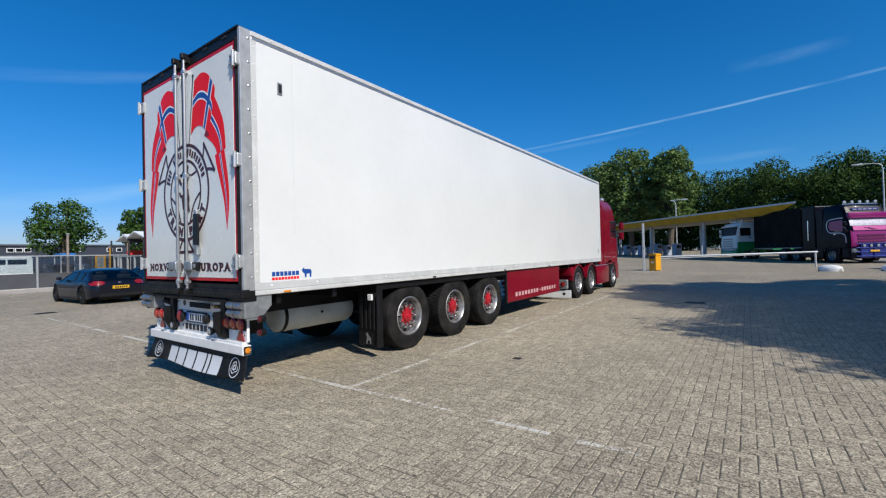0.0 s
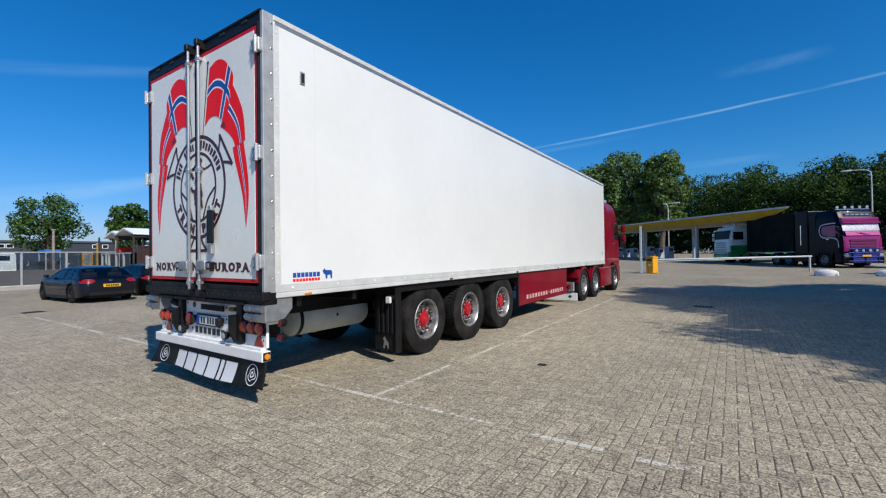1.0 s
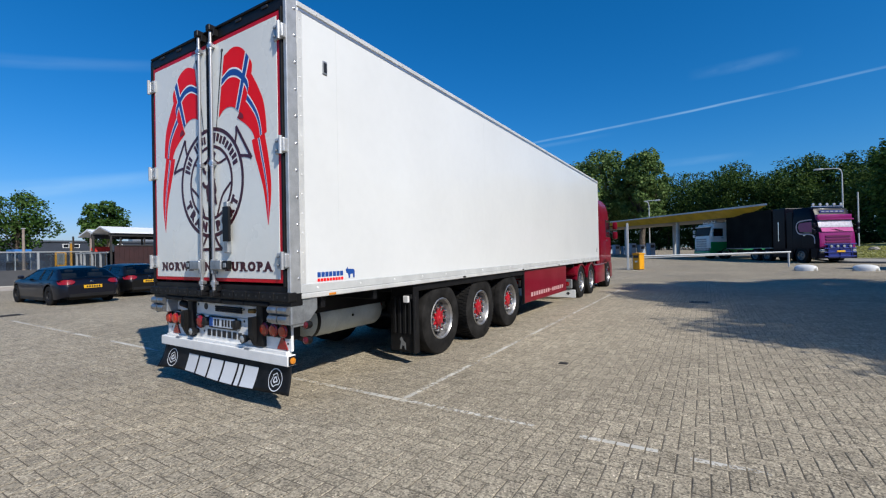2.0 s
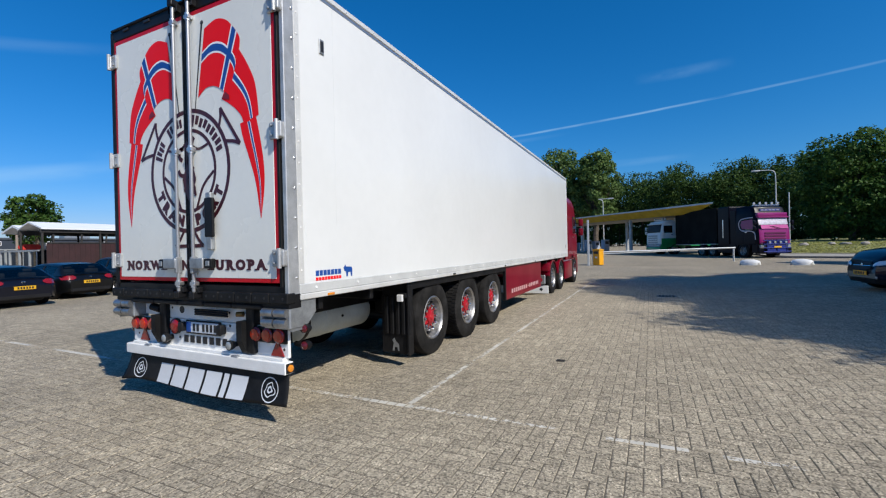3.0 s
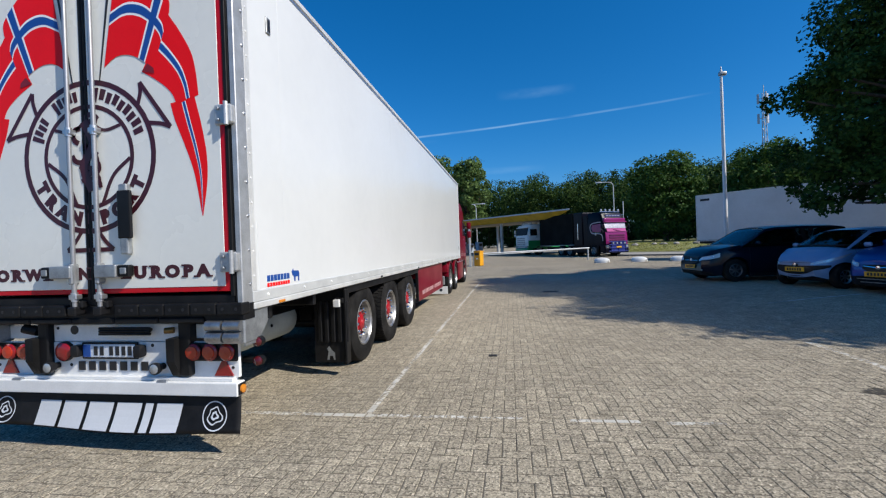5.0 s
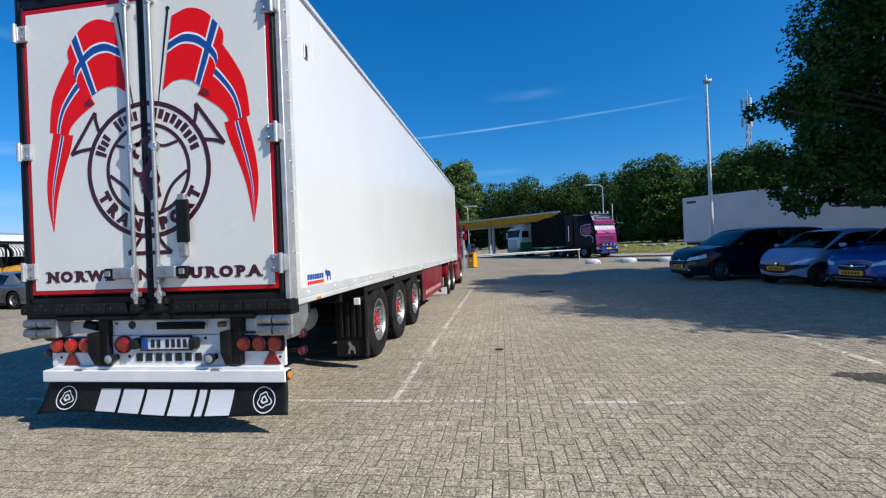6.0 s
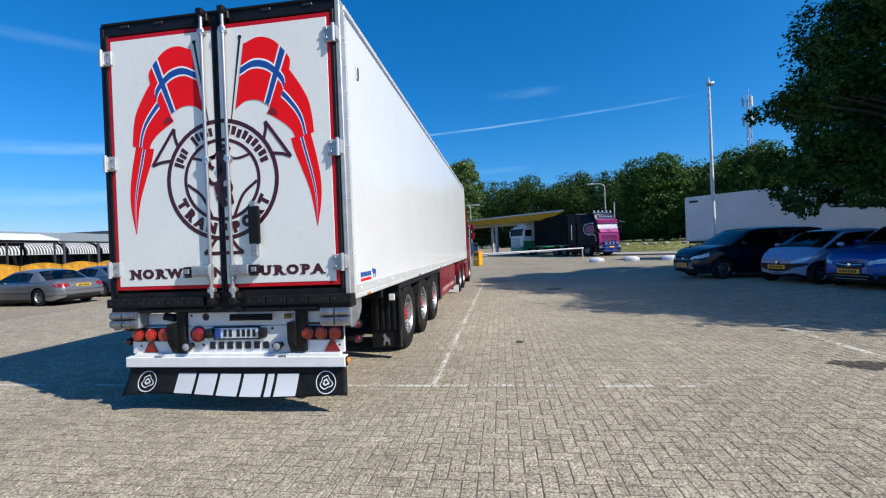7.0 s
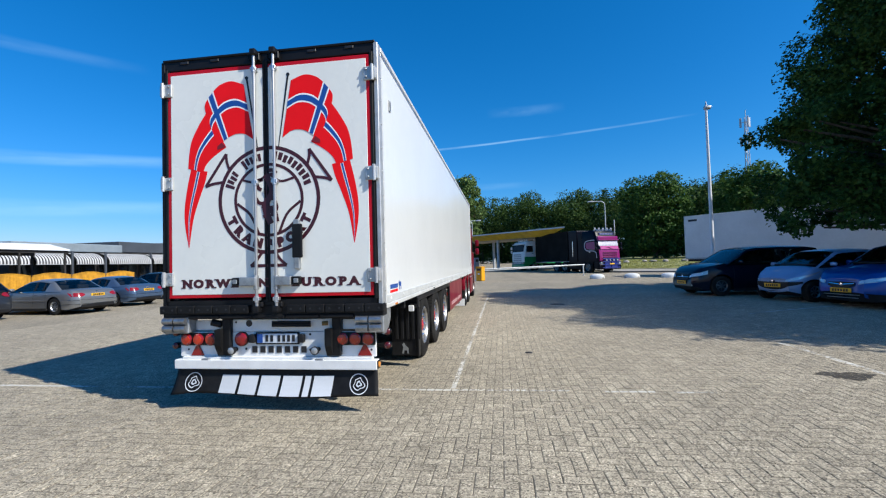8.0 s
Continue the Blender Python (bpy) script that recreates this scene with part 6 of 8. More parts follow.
car("royal blue crossover with a silver bumper lip", ROW1, at_front_wheel(6.42, 9.5, 194, 1.30, 0.77), P_BLUE, L=4.21, W=1.77, H=1.60, hood=(0.84, 1.01), belt=1.06, cowl=1.04, ws=(1.05, 0.28), rear=(-1.60, -1.98), axles=(1.30, -1.30), wheel_r=0.34, front="silver_lip")

def rear_pose(x, y, L, a=180):
    """Rear bumper's middle at (x, y)."""
    return pose(x + math.cos(radians(a)) * L / 2, y + math.sin(radians(a)) * L / 2, gz(y), 0, 0, a)


car("blue-black hatchback parked nose-in towards the fence", ROW2, rear_pose(-18.65, 5.85, 4.37, 183), P_BLACKBLUE, L=4.37, W=1.80, H=1.28, belt=0.86, cowl=0.86, hood=(0.68, 0.81), ws=(0.95, 0.1), rear=(-1.45, -2.02), axles=(1.36, -1.29), rims=BLACK)
car("black hatchback parked nose-in beside a blue-black one", ROW2, rear_pose(-20.0, 8.2, 4.2, 183), P_BLACK, L=4.2, W=1.76, H=1.30, belt=0.86, cowl=0.86, hood=(0.68, 0.81), ws=(0.95, 0.12), rear=(-1.5, -1.95), axles=(1.3, -1.27))
car("silver-grey saloon parked nose-in towards the yellow fence", ROW2, rear_pose(-18.7, 12.8, 4.82, 174), P_SILVER, L=4.82, W=1.80, H=1.36, belt=0.90, deck=0.93, cowl=0.89, hood=(0.68, 0.83), ws=(1.0, 0.15), rear=(-1.05, -1.68), axles=(1.45, -1.38), tail="sedan")
car("steel blue saloon parked nose-in towards the yellow fence", ROW2, rear_pose(-19.3, 15.9, 4.7, 174), P_STEELBLUE, L=4.7, W=1.82, H=1.36, belt=0.91, deck=0.95, cowl=0.90, hood=(0.68, 0.83), ws=(0.95, 0.12), rear=(-1.05, -1.66), axles=(1.42, -1.37), tail="sedan")
car("black estate car parked at the end of the row", ROW2, rear_pose(-20.3, 20.0, 4.6, 182), P_BLACK, L=4.6, W=1.80, H=1.46, belt=0.97, ws=(0.95, 0.12), rear=(-1.85, -2.14), axles=(1.4, -1.35))
car("dark grey hatchback parked nose-in beside a black one", ROW2, rear_pose(-20.3, 10.35, 4.1, 182), P_GREY, L=4.1, W=1.74, H=1.48, belt=0.98, ws=(0.95, 0.12), rear=(-1.5, -1.9), axles=(1.3, -1.25))
# ---- trees and woods ----
def leaf_material(name, a, b, c):
    m = bpy.data.materials.new(name)
    m.use_nodes = True
    n, l = m.node_tree.nodes, m.node_tree.links
    p = n["Principled BSDF"]
    geo = n.new("ShaderNodeNewGeometry")
    noise_ = n.new("ShaderNodeTexNoise")
    noise_.inputs["Scale"].default_value, noise_.inputs["Detail"].default_value = 0.5, 3
    l.new(geo.outputs["Position"], noise_.inputs["Vector"])
    ad = n.new("ShaderNodeMath")
    ad.operation = "MULTIPLY_ADD"
    l.new(geo.outputs["Random Per Island"], ad.inputs[0])
    ad.inputs[1].default_value = 0.55
    l.new(noise_.outputs[0], ad.inputs[2])
    ramp = n.new("ShaderNodeValToRGB")
    e = ramp.color_ramp.elements
    e[0].position, e[0].color = 0.35, (*a, 1)
    e[1].position, e[1].color = 1.05, (*c, 1)
    k = e.new(0.72)
    k.color = (*b, 1)
    l.new(ad.outputs[0], ramp.inputs[0])
    l.new(ramp.outputs[0], p.inputs["Base Color"])
    p.inputs["Roughness"].default_value = 0.55
    p.inputs["Specular IOR Level"].default_value = 0.12
    tr = n.new("ShaderNodeBsdfTranslucent")
    l.new(ramp.outputs[0], tr.inputs["Color"])
    mix = n.new("ShaderNodeMixShader")
    mix.inputs[0].default_value = 0.28
    l.new(p.outputs[0], mix.inputs[1])
    l.new(tr.outputs[0], mix.inputs[2])
    l.new(mix.outputs[0], n["Material Output"].inputs[0])
    return m


LEAF_DARK = leaf_material("leaves_dark", (0.018, 0.045, 0.012), (0.035, 0.085, 0.018), (0.075, 0.14, 0.03))
LEAF_WOOD = leaf_material("leaves_wood", (0.010, 0.027, 0.008), (0.030, 0.068, 0.015), (0.085, 0.14, 0.032))
LEAF_MID = leaf_material("leaves_mid", (0.022, 0.055, 0.012), (0.045, 0.10, 0.02), (0.09, 0.155, 0.035))
LEAF_PALE = leaf_material("leaves_pale", (0.045, 0.085, 0.025), (0.095, 0.16, 0.045), (0.17, 0.24, 0.075))
BARK = material("bark", (0.12, 0.095, 0.07), 0.9, var=0.3, scale=6, fine=40, bump=0.8)


def crown_points(rg, lobes, n):
    """Points in the outer shells of a set of lobes (x, y, z, radius), thinned by noise so that gaps show."""
    out, nor = [], []
    vol = np.array([l[3] ** 2.2 for l in lobes])
    pick = rg.choice(len(lobes), size=n * 2, p=vol / vol.sum())
    d = rg.normal(size=(n * 2, 3))
    d /= np.linalg.norm(d, axis=1)[:, None]
    rad = rg.uniform(0.35, 1.0, n * 2) ** 0.45
    L_ = np.array(lobes)
    wob = 1 + 0.22 * np.sin(5 * d[:, 0] + pick) * np.sin(6 * d[:, 1] + 2 * pick) + 0.12 * np.sin(13 * d[:, 2] + 11 * d[:, 0])
    pos = L_[pick, :3] + d * (L_[pick, 3] * rad * wob)[:, None] * np.array((1, 1, 0.82))
    keep = np.sin(pos[:, 0] * 2.6 + 1.3 * pick) + np.sin(pos[:, 1] * 2.9) + np.sin(pos[:, 2] * 3.3) + rg.normal(0, 0.7, n * 2) > -0.75
    pos, d = pos[keep][:n], d[keep][:n]
    return pos, d


def leaves_mesh(name, rg, pos, nor, size, mat):
    """Each leaf or spray is a small folded diamond."""
    n = len(pos)
    t = rg.normal(size=(n, 3))
    nn = nor * 0.6 + rg.normal(size=(n, 3)) * 0.6 + np.array((0, 0, 0.5))
    nn /= np.linalg.norm(nn, axis=1)[:, None]
    t -= nn * (t * nn).sum(1)[:, None]
    t /= np.linalg.norm(t, axis=1)[:, None]
    b = np.cross(nn, t)
    s = (size * rg.uniform(0.6, 1.35, n))[:, None]
    V = np.empty((n, 4, 3))
    V[:, 0], V[:, 2] = pos - t * s * 0.5, pos + t * s * 0.5
    V[:, 1], V[:, 3] = pos + b * s * 0.32 + nn * s * 0.13, pos - b * s * 0.32 + nn * s * 0.13
    F = np.arange(n * 4).reshape(n, 4)
    tri = np.concatenate([F[:, (0, 1, 2)], F[:, (0, 2, 3)]], 1).reshape(-1, 3)
    me = bpy.data.meshes.new(name)
    me.vertices.add(n * 4)
    me.vertices.foreach_set("co", V.ravel())
    me.loops.add(len(tri) * 3)
    me.loops.foreach_set("vertex_index", tri.ravel().astype(np.int32))
    me.polygons.add(len(tri))
    me.polygons.foreach_set("loop_start", np.arange(len(tri), dtype=np.int32) * 3)
    me.update(calc_edges=True)
    me.validate()
    me.materials.append(mat)
    return me


def limb(bm, a, b, r0, r1, rg, n=4):
    a, b = Vector(a), Vector(b)
    pts = [a.lerp(b, k / n) + (Vector(rg.normal(0, 0.06 * (b - a).length / n, 3)) if 0 < k < n else Vector()) for k in range(n + 1)]
    for k in range(n):
        tube(bm, pts[k], pts[k + 1], r0 + (r1 - r0) * k / n, 8, r0 + (r1 - r0) * (k + 1) / n)


def tree(label, x, y, height, clear, spread, seed, n_leaves, leaf, mat, lobes_n=16, group="", lobes=None):
    rg = np.random.default_rng(seed)
    ob = thing("tree", label, "tree", pose(x, y, gz(y)), group)
    mid = clear + (height - clear) * 0.48
    half = (height - clear) / 2
    if lobes is None:
        lobes = []
        for k in range(lobes_n):
            a = 2.4 * k + rg.uniform(-0.3, 0.3)
            q = (k + 0.5) / lobes_n
            zz = mid + half * 0.78 * (1 - 2 * q)
            rr = spread * 0.68 * math.sqrt(max(0.05, 1 - (1 - 2 * q) ** 2 * 0.85))
            lobes.append((rr * math.cos(a), rr * math.sin(a), zz, spread * rg.uniform(0.28, 0.46)))
        lobes.append((0, 0, mid, spread * 0.5))
    wood = bmesh.new()
    tr = max(0.10, height * 0.022)
    limb(wood, (0, 0, -0.05), (0.1, 0.05, mid), tr * 1.25, tr * 0.6, rg, 5)
    tube(wood, (0, 0, -0.06), (0, 0, 0.35), tr * 1.8, 10, tr * 1.2)
    for lx, ly, lz, lr in lobes:
        z0 = clear * 0.9 + (lz - clear) * 0.35
        limb(wood, (0.03, 0.02, max(0.8, z0)), (lx * 0.9, ly * 0.9, lz), tr * 0.42, tr * 0.1, rg, 4)
    part("trunk", wood, BARK, ob, "brown trunk and limbs", True)
    pos, nor = crown_points(rg, lobes, n_leaves)
    crown = new("crown", leaves_mesh("crown", rg, pos, nor, leaf, mat))
    crown.parent = ob
    tagged(crown, "green leaf crown")
    return ob


# the broad tree whose shade falls over the cars and the yard
near_lobes = []
rgn = np.random.default_rng(3)
for k in range(66):
    a, q = 2.4 * k, (k + 0.5) / 66
    c_ = 1 - 2 * q
    rr = 5.15 * math.sqrt(max(0.04, 1 - c_ * c_)) * rgn.uniform(0.86, 1.06)
    near_lobes.append((rr * math.cos(a), rr * math.sin(a), max(3.75, 6.9 + 5.4 * c_), rgn.uniform(0.9, 1.55)))
# inner boughs, then the low sprays that hang over the cars
near_lobes += [(0, 0, 7.0, 2.6), (0, 0, 10.6, 2.0), (-2.6, 0.6, 9.4, 1.7), (-2.2, 1.6, 6.6, 1.8), (2.0, -1.8, 6.8, 1.9), (-2.4, -1.8, 6.2, 1.8), (1.8, 2.2, 6.4, 1.8), (0, 0, 9.0, 1.9)]
near_lobes += [(-6.4, 0.1, 5.7, 0.6), (-7.1, 0.0, 5.45, 0.45), (-7.7, 0.1, 5.2, 0.34), (-5.8, 0.0, 5.6, 0.85), (-6.3, -0.6, 4.3, 0.75), (-6.6, -0.4, 3.6, 0.6)]
near_lobes += [(-4.4, 3.7, 6.2, 0.7), (-4.6, 3.7, 5.0, 0.5), (-5.6, 3.3, 4.3, 0.5), (-6.0, 2.4, 3.5, 0.5), (-6.1, 1.8, 2.9, 0.42), (-6.2, 1.1, 2.55, 0.38), (-6.3, 0.3, 2.35, 0.36), (-5.6, 2.7, 3.1, 0.36), (-5.2, 0.8, 2.8, 0.45), (-4.9, -0.9, 2.4, 0.36)]
for k in range(15):
    q = k / 14
    near_lobes.append((-6.7 + 6.2 * q, -0.2 - 5.0 * q + 0.5 * math.sin(5 * k), 2.85 + 0.35 * math.sin(2.3 * k) + 0.25 * q, 0.42 + 0.18 * math.sin(3.1 * k) ** 2))
    near_lobes.append((-6.2 + 6.0 * q, -0.1 - 4.6 * q + 0.4 * math.cos(4 * k), 3.5 + 0.2 * math.sin(1.7 * k), 0.75))
tree("broad dark green tree shading the parked cars", 12.8, 12.7, 13.4, 3.0, 6.4, 11, 270000, 0.135, LEAF_DARK, lobes=near_lobes)
# Next two are unseen: one gives the shadow's near edge, one only adds shade.
tree("dark green tree beside the broad one on the verge", 11.8, 7.0, 9.6, 2.8, 4.1, 13, 80000, 0.17, LEAF_DARK, 26)
tree("broad green tree out of view on the verge, added for shade", 17.5, 7.5, 12.5, 2.8, 5.0, 12, 26000, 0.26, LEAF_DARK, 22)

# loose pale trees behind the canopy
tree("tall loose pale green tree behind the canopy", -10.2, 80.0, 18.0, 4.0, 4.4, 21, 11000, 0.50, LEAF_PALE, 24, "trees behind the canopy")
tree("tall loose pale green tree behind the canopy", -17.0, 82.0, 19.0, 4.0, 6.0, 22, 12000, 0.50, LEAF_PALE, 24, "trees behind the canopy")
tree("tall loose pale green tree behind the canopy", -24.0, 86.0, 18.0, 4.0, 5.5, 23, 9000, 0.50, LEAF_PALE, 20, "trees behind the canopy")
# trees behind the fence
tree("round green tree behind the grey fence", -46.0, 10.5, 6.9, 2.3, 2.6, 31, 5600, 0.22, LEAF_MID, 18, "trees behind the fence")
tree("round green tree behind the grey fence", -46.0, 16.3, 6.6, 2.6, 1.85, 32, 6000, 0.24, LEAF_MID, 16, "trees behind the fence")
tree("round green tree behind the grey fence", -46.0, 3.6, 6.6, 2.2, 2.6, 33, 5000, 0.26, LEAF_MID, 16, "trees behind the fence")

# the wood along the far side: one body of many crowns
rgw = np.random.default_rng(50)
wood_lobes = []
stems = bmesh.new()
edge = smooth_line([(-62, 112), (-40, 108), (-20, 103), (-6, 96), (6, 88), (18, 80), (28, 68), (38, 58), (50, 50), (66, 40), (84, 28), (100, 14)], 42)
for row in range(3):
    for k, q in enumerate(edge):
        x, y = q[0] + row * 4.5 + rgw.uniform(-1.6, 1.6), q[1] + row * 5.0 + rgw.uniform(-1.6, 1.6)
        dist = math.hypot(x + 2, y)
        h = (0.150 * dist + (1.2 if x > 16 else 0.7)) * rgw.uniform(0.88, 1.06) * (1.0 + 0.04 * row) if dist < 110 else 16.5 * rgw.uniform(0.85, 1.1)
        g0 = gz(min(y, 80))
        if row == 0:
            tube(stems, (x, y, g0 - 0.1), (x + 0.2, y, g0 + h * 0.5), 0.22, 7, 0.12)
        for j in range(7):
            wood_lobes.append((x + rgw.uniform(-2, 2), y + rgw.uniform(-1, 1), g0 + 0.4 + rgw.uniform(0.2, 3.2), rgw.uniform(1.2, 1.9)))
        for j in range(15):
            a = rgw.uniform(0, 2 * math.pi)
            zz = g0 + h * rgw.uniform(0.06, 0.90)
            r_ = 2.5 * (1.15 - 0.55 * abs(zz - g0 - h * 0.5) / (h * 0.5)) * rgw.uniform(0.7, 1.2)
            wood_lobes.append((x + 1.7 * math.cos(a), y + 1.7 * math.sin(a), zz, r_))
pos, nor = crown_points(rgw, wood_lobes, 620000)
woods = new("woods", leaves_mesh("woods", rgw, pos, nor, 0.39, LEAF_WOOD))
tagged(woods, "dense dark green wood along the far side of the yard", "woods", kind="stuff")
ws_ = part("wood_stems", stems, BARK, woods)
tagged(ws_, "thin trunks at the wood's edge", kind="stuff")
# brighter trees before the wood
tree("bright green tree at the edge of the wood", 18.0, 60.0, 12.6, 1.0, 4.8, 61, 16000, 0.38, LEAF_MID, 24, "trees at the wood's edge")
tree("bright green tree at the edge of the wood", 27.5, 55.0, 12.5, 1.0, 4.6, 62, 14000, 0.38, LEAF_MID, 22, "trees at the wood's edge")
tree("bright green tree at the edge of the wood", 34.0, 47.0, 12.0, 1.0, 4.6, 63, 14000, 0.38, LEAF_MID, 22, "trees at the wood's edge")

# grass verge with its kerb
GRASS = leaf_material("grass", (0.24, 0.25, 0.075), (0.29, 0.30, 0.09), (0.35, 0.34, 0.12))
SOIL = material("verge_soil", (0.27, 0.27, 0.10), 0.95, var=0.3, scale=1.5, fine=30, bump=0.5)
verge_line = [(11.0, 62), (7.5, 52), (5.2, 45.5), (5.8, 42.6), (8.6, 41.0), (13.1, 38.8), (24.0, 33.4), (44.0, 22.5)]
footway_line = [(6.4, 36.9), (6.9, 36.5), (8.7, 35.8), (10.4, 35.1), (14.0, 33.5), (24.0, 28.6), (44.0, 17.5)]


def bank(back):
    """The verge climbs from its kerb and then levels out."""
    return 0.14 + 0.048 * min(back, 9.0) + 0.01 * max(0.0, back - 9.0)


vl = [np.array(p, float) for p in smooth_line(verge_line, 40)]
rows = []
for back in (0.0, 2.0, 5.0, 9.0, 14.0, 30.0):
    rows.append([(p[0] + back * 0.45, p[1] + back * 0.89, gz(p[1] + back * 0.89) + bank(back)) for p in vl])
tagged(part("grass_verge", grid_faces(bmesh.new(), rows), SOIL, None, "", True), "sunlit grass verge before the wood", "grass", kind="structure")
# The kerb's colour is darkened to carry the shade on its face.
KERB = material("kerb_concrete", (0.13, 0.13, 0.125), 0.85, var=0.15, scale=3, fine=60, bump=0.3)
FOOTWAY = material("pale_footway", (0.33, 0.31, 0.27), 0.9, var=0.15, scale=1.5, fine=40, bump=0.3)
fl_ = [np.array(p, float) for p in smooth_line(footway_line, 40)]
inner = [np.array(p, float) for p in smooth_line([(5.9, 43.4), *verge_line[4:]], 40)]
rows = [[(a[0] + (b[0] - a[0]) * q, a[1] + (b[1] - a[1]) * q, gz(a[1] + (b[1] - a[1]) * q) + 0.11) for a, b in zip(fl_, inner)] for q in (0.0, 0.35, 0.7, 1.03)]
tagged(part("pavement", grid_faces(bmesh.new(), rows), FOOTWAY, None, "", True), "pale footway between the kerb and the grass verge", "pavement", kind="structure")
verge_kerb = tagged(part("kerb", B(6.2, 6.3, 36.98, 37.08, 0.29, 0.33), KERB), "concrete kerb along the pale footway, coloured dark for its shaded face", "kerb", kind="structure")
for a, b in zip(fl_, fl_[1:]):
    d = Vector((b[0] - a[0], b[1] - a[1], gz(b[1]) - gz(a[1])))
    st = bmesh.new()
    ln = d.length
    box(st, 0.004, ln - 0.004, -0.08, 0.08, -0.1, 0.125, bevel=0.012)
    k = part("kerb_stone", st, KERB, verge_kerb)
    k.matrix_world = Matrix.Translation((a[0], a[1], gz(a[1]))) @ d.to_track_quat("X", "Z").to_matrix().to_4x4()
rgg = np.random.default_rng(8)
n = 16000
i = rgg.integers(0, 34, n)
f, back = rgg.uniform(0, 1, n), rgg.uniform(0.1, 1, n) ** 1.6 * 16
base = np.array([vl[k] * (1 - q) + vl[k + 1] * q for k, q in zip(i, f)])
gp = np.stack([base[:, 0] + back * 0.45, base[:, 1] + back * 0.89, np.zeros(n)], 1)
gp[:, 2] = [gz(q[1]) + bank(b) + 0.03 for q, b in zip(gp, back)]
gm = new("grass", leaves_mesh("grass", rgg, gp, np.tile((0, 0, 1.6), (n, 1)), 0.14, GRASS))
tagged(gm, "rough sunlit grass tufts", "grass", kind="stuff")
STONE = material("pale_stone", (0.34, 0.31, 0.27), 0.9, var=0.2, scale=4, fine=40, bump=0.5)
rgs = np.random.default_rng(9)
along = 0.5
for k in range(20):
    along += rgs.uniform(0.9, 1.9)
    back = 7.6 + rgs.uniform(-0.6, 0.6)
    sx_, sy_, sz_ = rgs.uniform(0.26, 0.44), rgs.uniform(0.25, 0.35), rgs.uniform(0.14, 0.21)
    p = (5.5 + along * 0.90, 42.6 - along * 0.44)
    st = bmesh.new()
    bmesh.ops.create_icosphere(st, subdivisions=2, radius=1.0)
    for v in st.verts:
        q = 1 + 0.16 * math.sin(4 * v.co.x + k) * math.sin(5 * v.co.y + 2 * k) + 0.08 * math.sin(9 * v.co.z + k)
        v.co = Vector((v.co.x * sx_ * q, v.co.y * sy_ * q, v.co.z * sz_ * q))
    stn = part("verge_stone", st, STONE, None, "", True)
    x_, y_ = p[0] + back * 0.45, p[1] + back * 0.89
    stn.matrix_world = pose(x_, y_, gz(y_) + bank(back) + 0.09, 0, 0, rgs.uniform(0, 180))
    tagged(stn, "pale rounded boulder on the grass verge", "boulder", "boulders on the verge")
# ---- far side of the yard: canopy, gate, bollards, masts ----
CANOPY_Y = material("canopy_yellow", (0.62, 0.40, 0.03), 0.45, var=0.12, scale=1.5)
SOFFIT = material("soffit_grey", (0.22, 0.22, 0.20), 0.6, var=0.1, scale=1)
POST_GREY = material("post_grey", (0.50, 0.52, 0.53), 0.5, 0.3, var=0.1)
canopy = thing("fuel_canopy", "long flat canopy with a yellow fascia on pale posts", "canopy", pose(0, 0, 0))
A_, B_ = Vector((3.05, 39.7)), Vector((-14.5, 61.0))
u_ = (B_ - A_).normalized()
w_ = Vector((-0.12, 0.993))
len_ = (B_ - A_).length + 8


def cp(s, t, z):
    q = A_ + u_ * s + w_ * t
    return (q.x, q.y, z)


DEEP = 11.0
roof_bm = bmesh.new()
o = [cp(0, 0, 4.55), cp(len_, 0, 4.95), cp(len_, DEEP, 4.95), cp(0, DEEP, 4.55)]
i_ = [cp(1.6, 1.3, 3.95), cp(len_ - 1, 1.3, 4.35), cp(len_ - 1, DEEP - 1.3, 4.35), cp(1.6, DEEP - 1.3, 3.95)]
ov, iv = [roof_bm.verts.new(p) for p in o], [roof_bm.verts.new(p) for p in i_]
for k in range(4):
    roof_bm.faces.new((ov[k], ov[(k + 1) % 4], iv[(k + 1) % 4], iv[k]))
part("fascia", roof_bm, CANOPY_Y, canopy, "sloping yellow fascia")
top = bmesh.new()
lo, hi = [top.verts.new((p[0], p[1], p[2] + 0.004)) for p in o], [top.verts.new((p[0], p[1], p[2] + 0.14)) for p in o]
top.faces.new(hi)
for k in range(4):
    top.faces.new((lo[k], lo[(k + 1) % 4], hi[(k + 1) % 4], hi[k]))
part("roof_edge", top, POST_GREY, canopy, "pale roof edge")
sf = bmesh.new()
sf.faces.new([sf.verts.new((p[0], p[1], p[2] + 0.01)) for p in i_])
part("soffit", sf, SOFFIT, canopy, "grey soffit")
for s in (9.5, 19.0, 28.0):
    for t in (3.0, DEEP - 3.0):
        x, y, _ = cp(s, t, 0)
        zt_ = 3.95 + 0.4 * s / len_
        part("post", T((x, y, gz(y)), (x, y, zt_), 0.17, 14), POST_GREY, canopy, "", True)
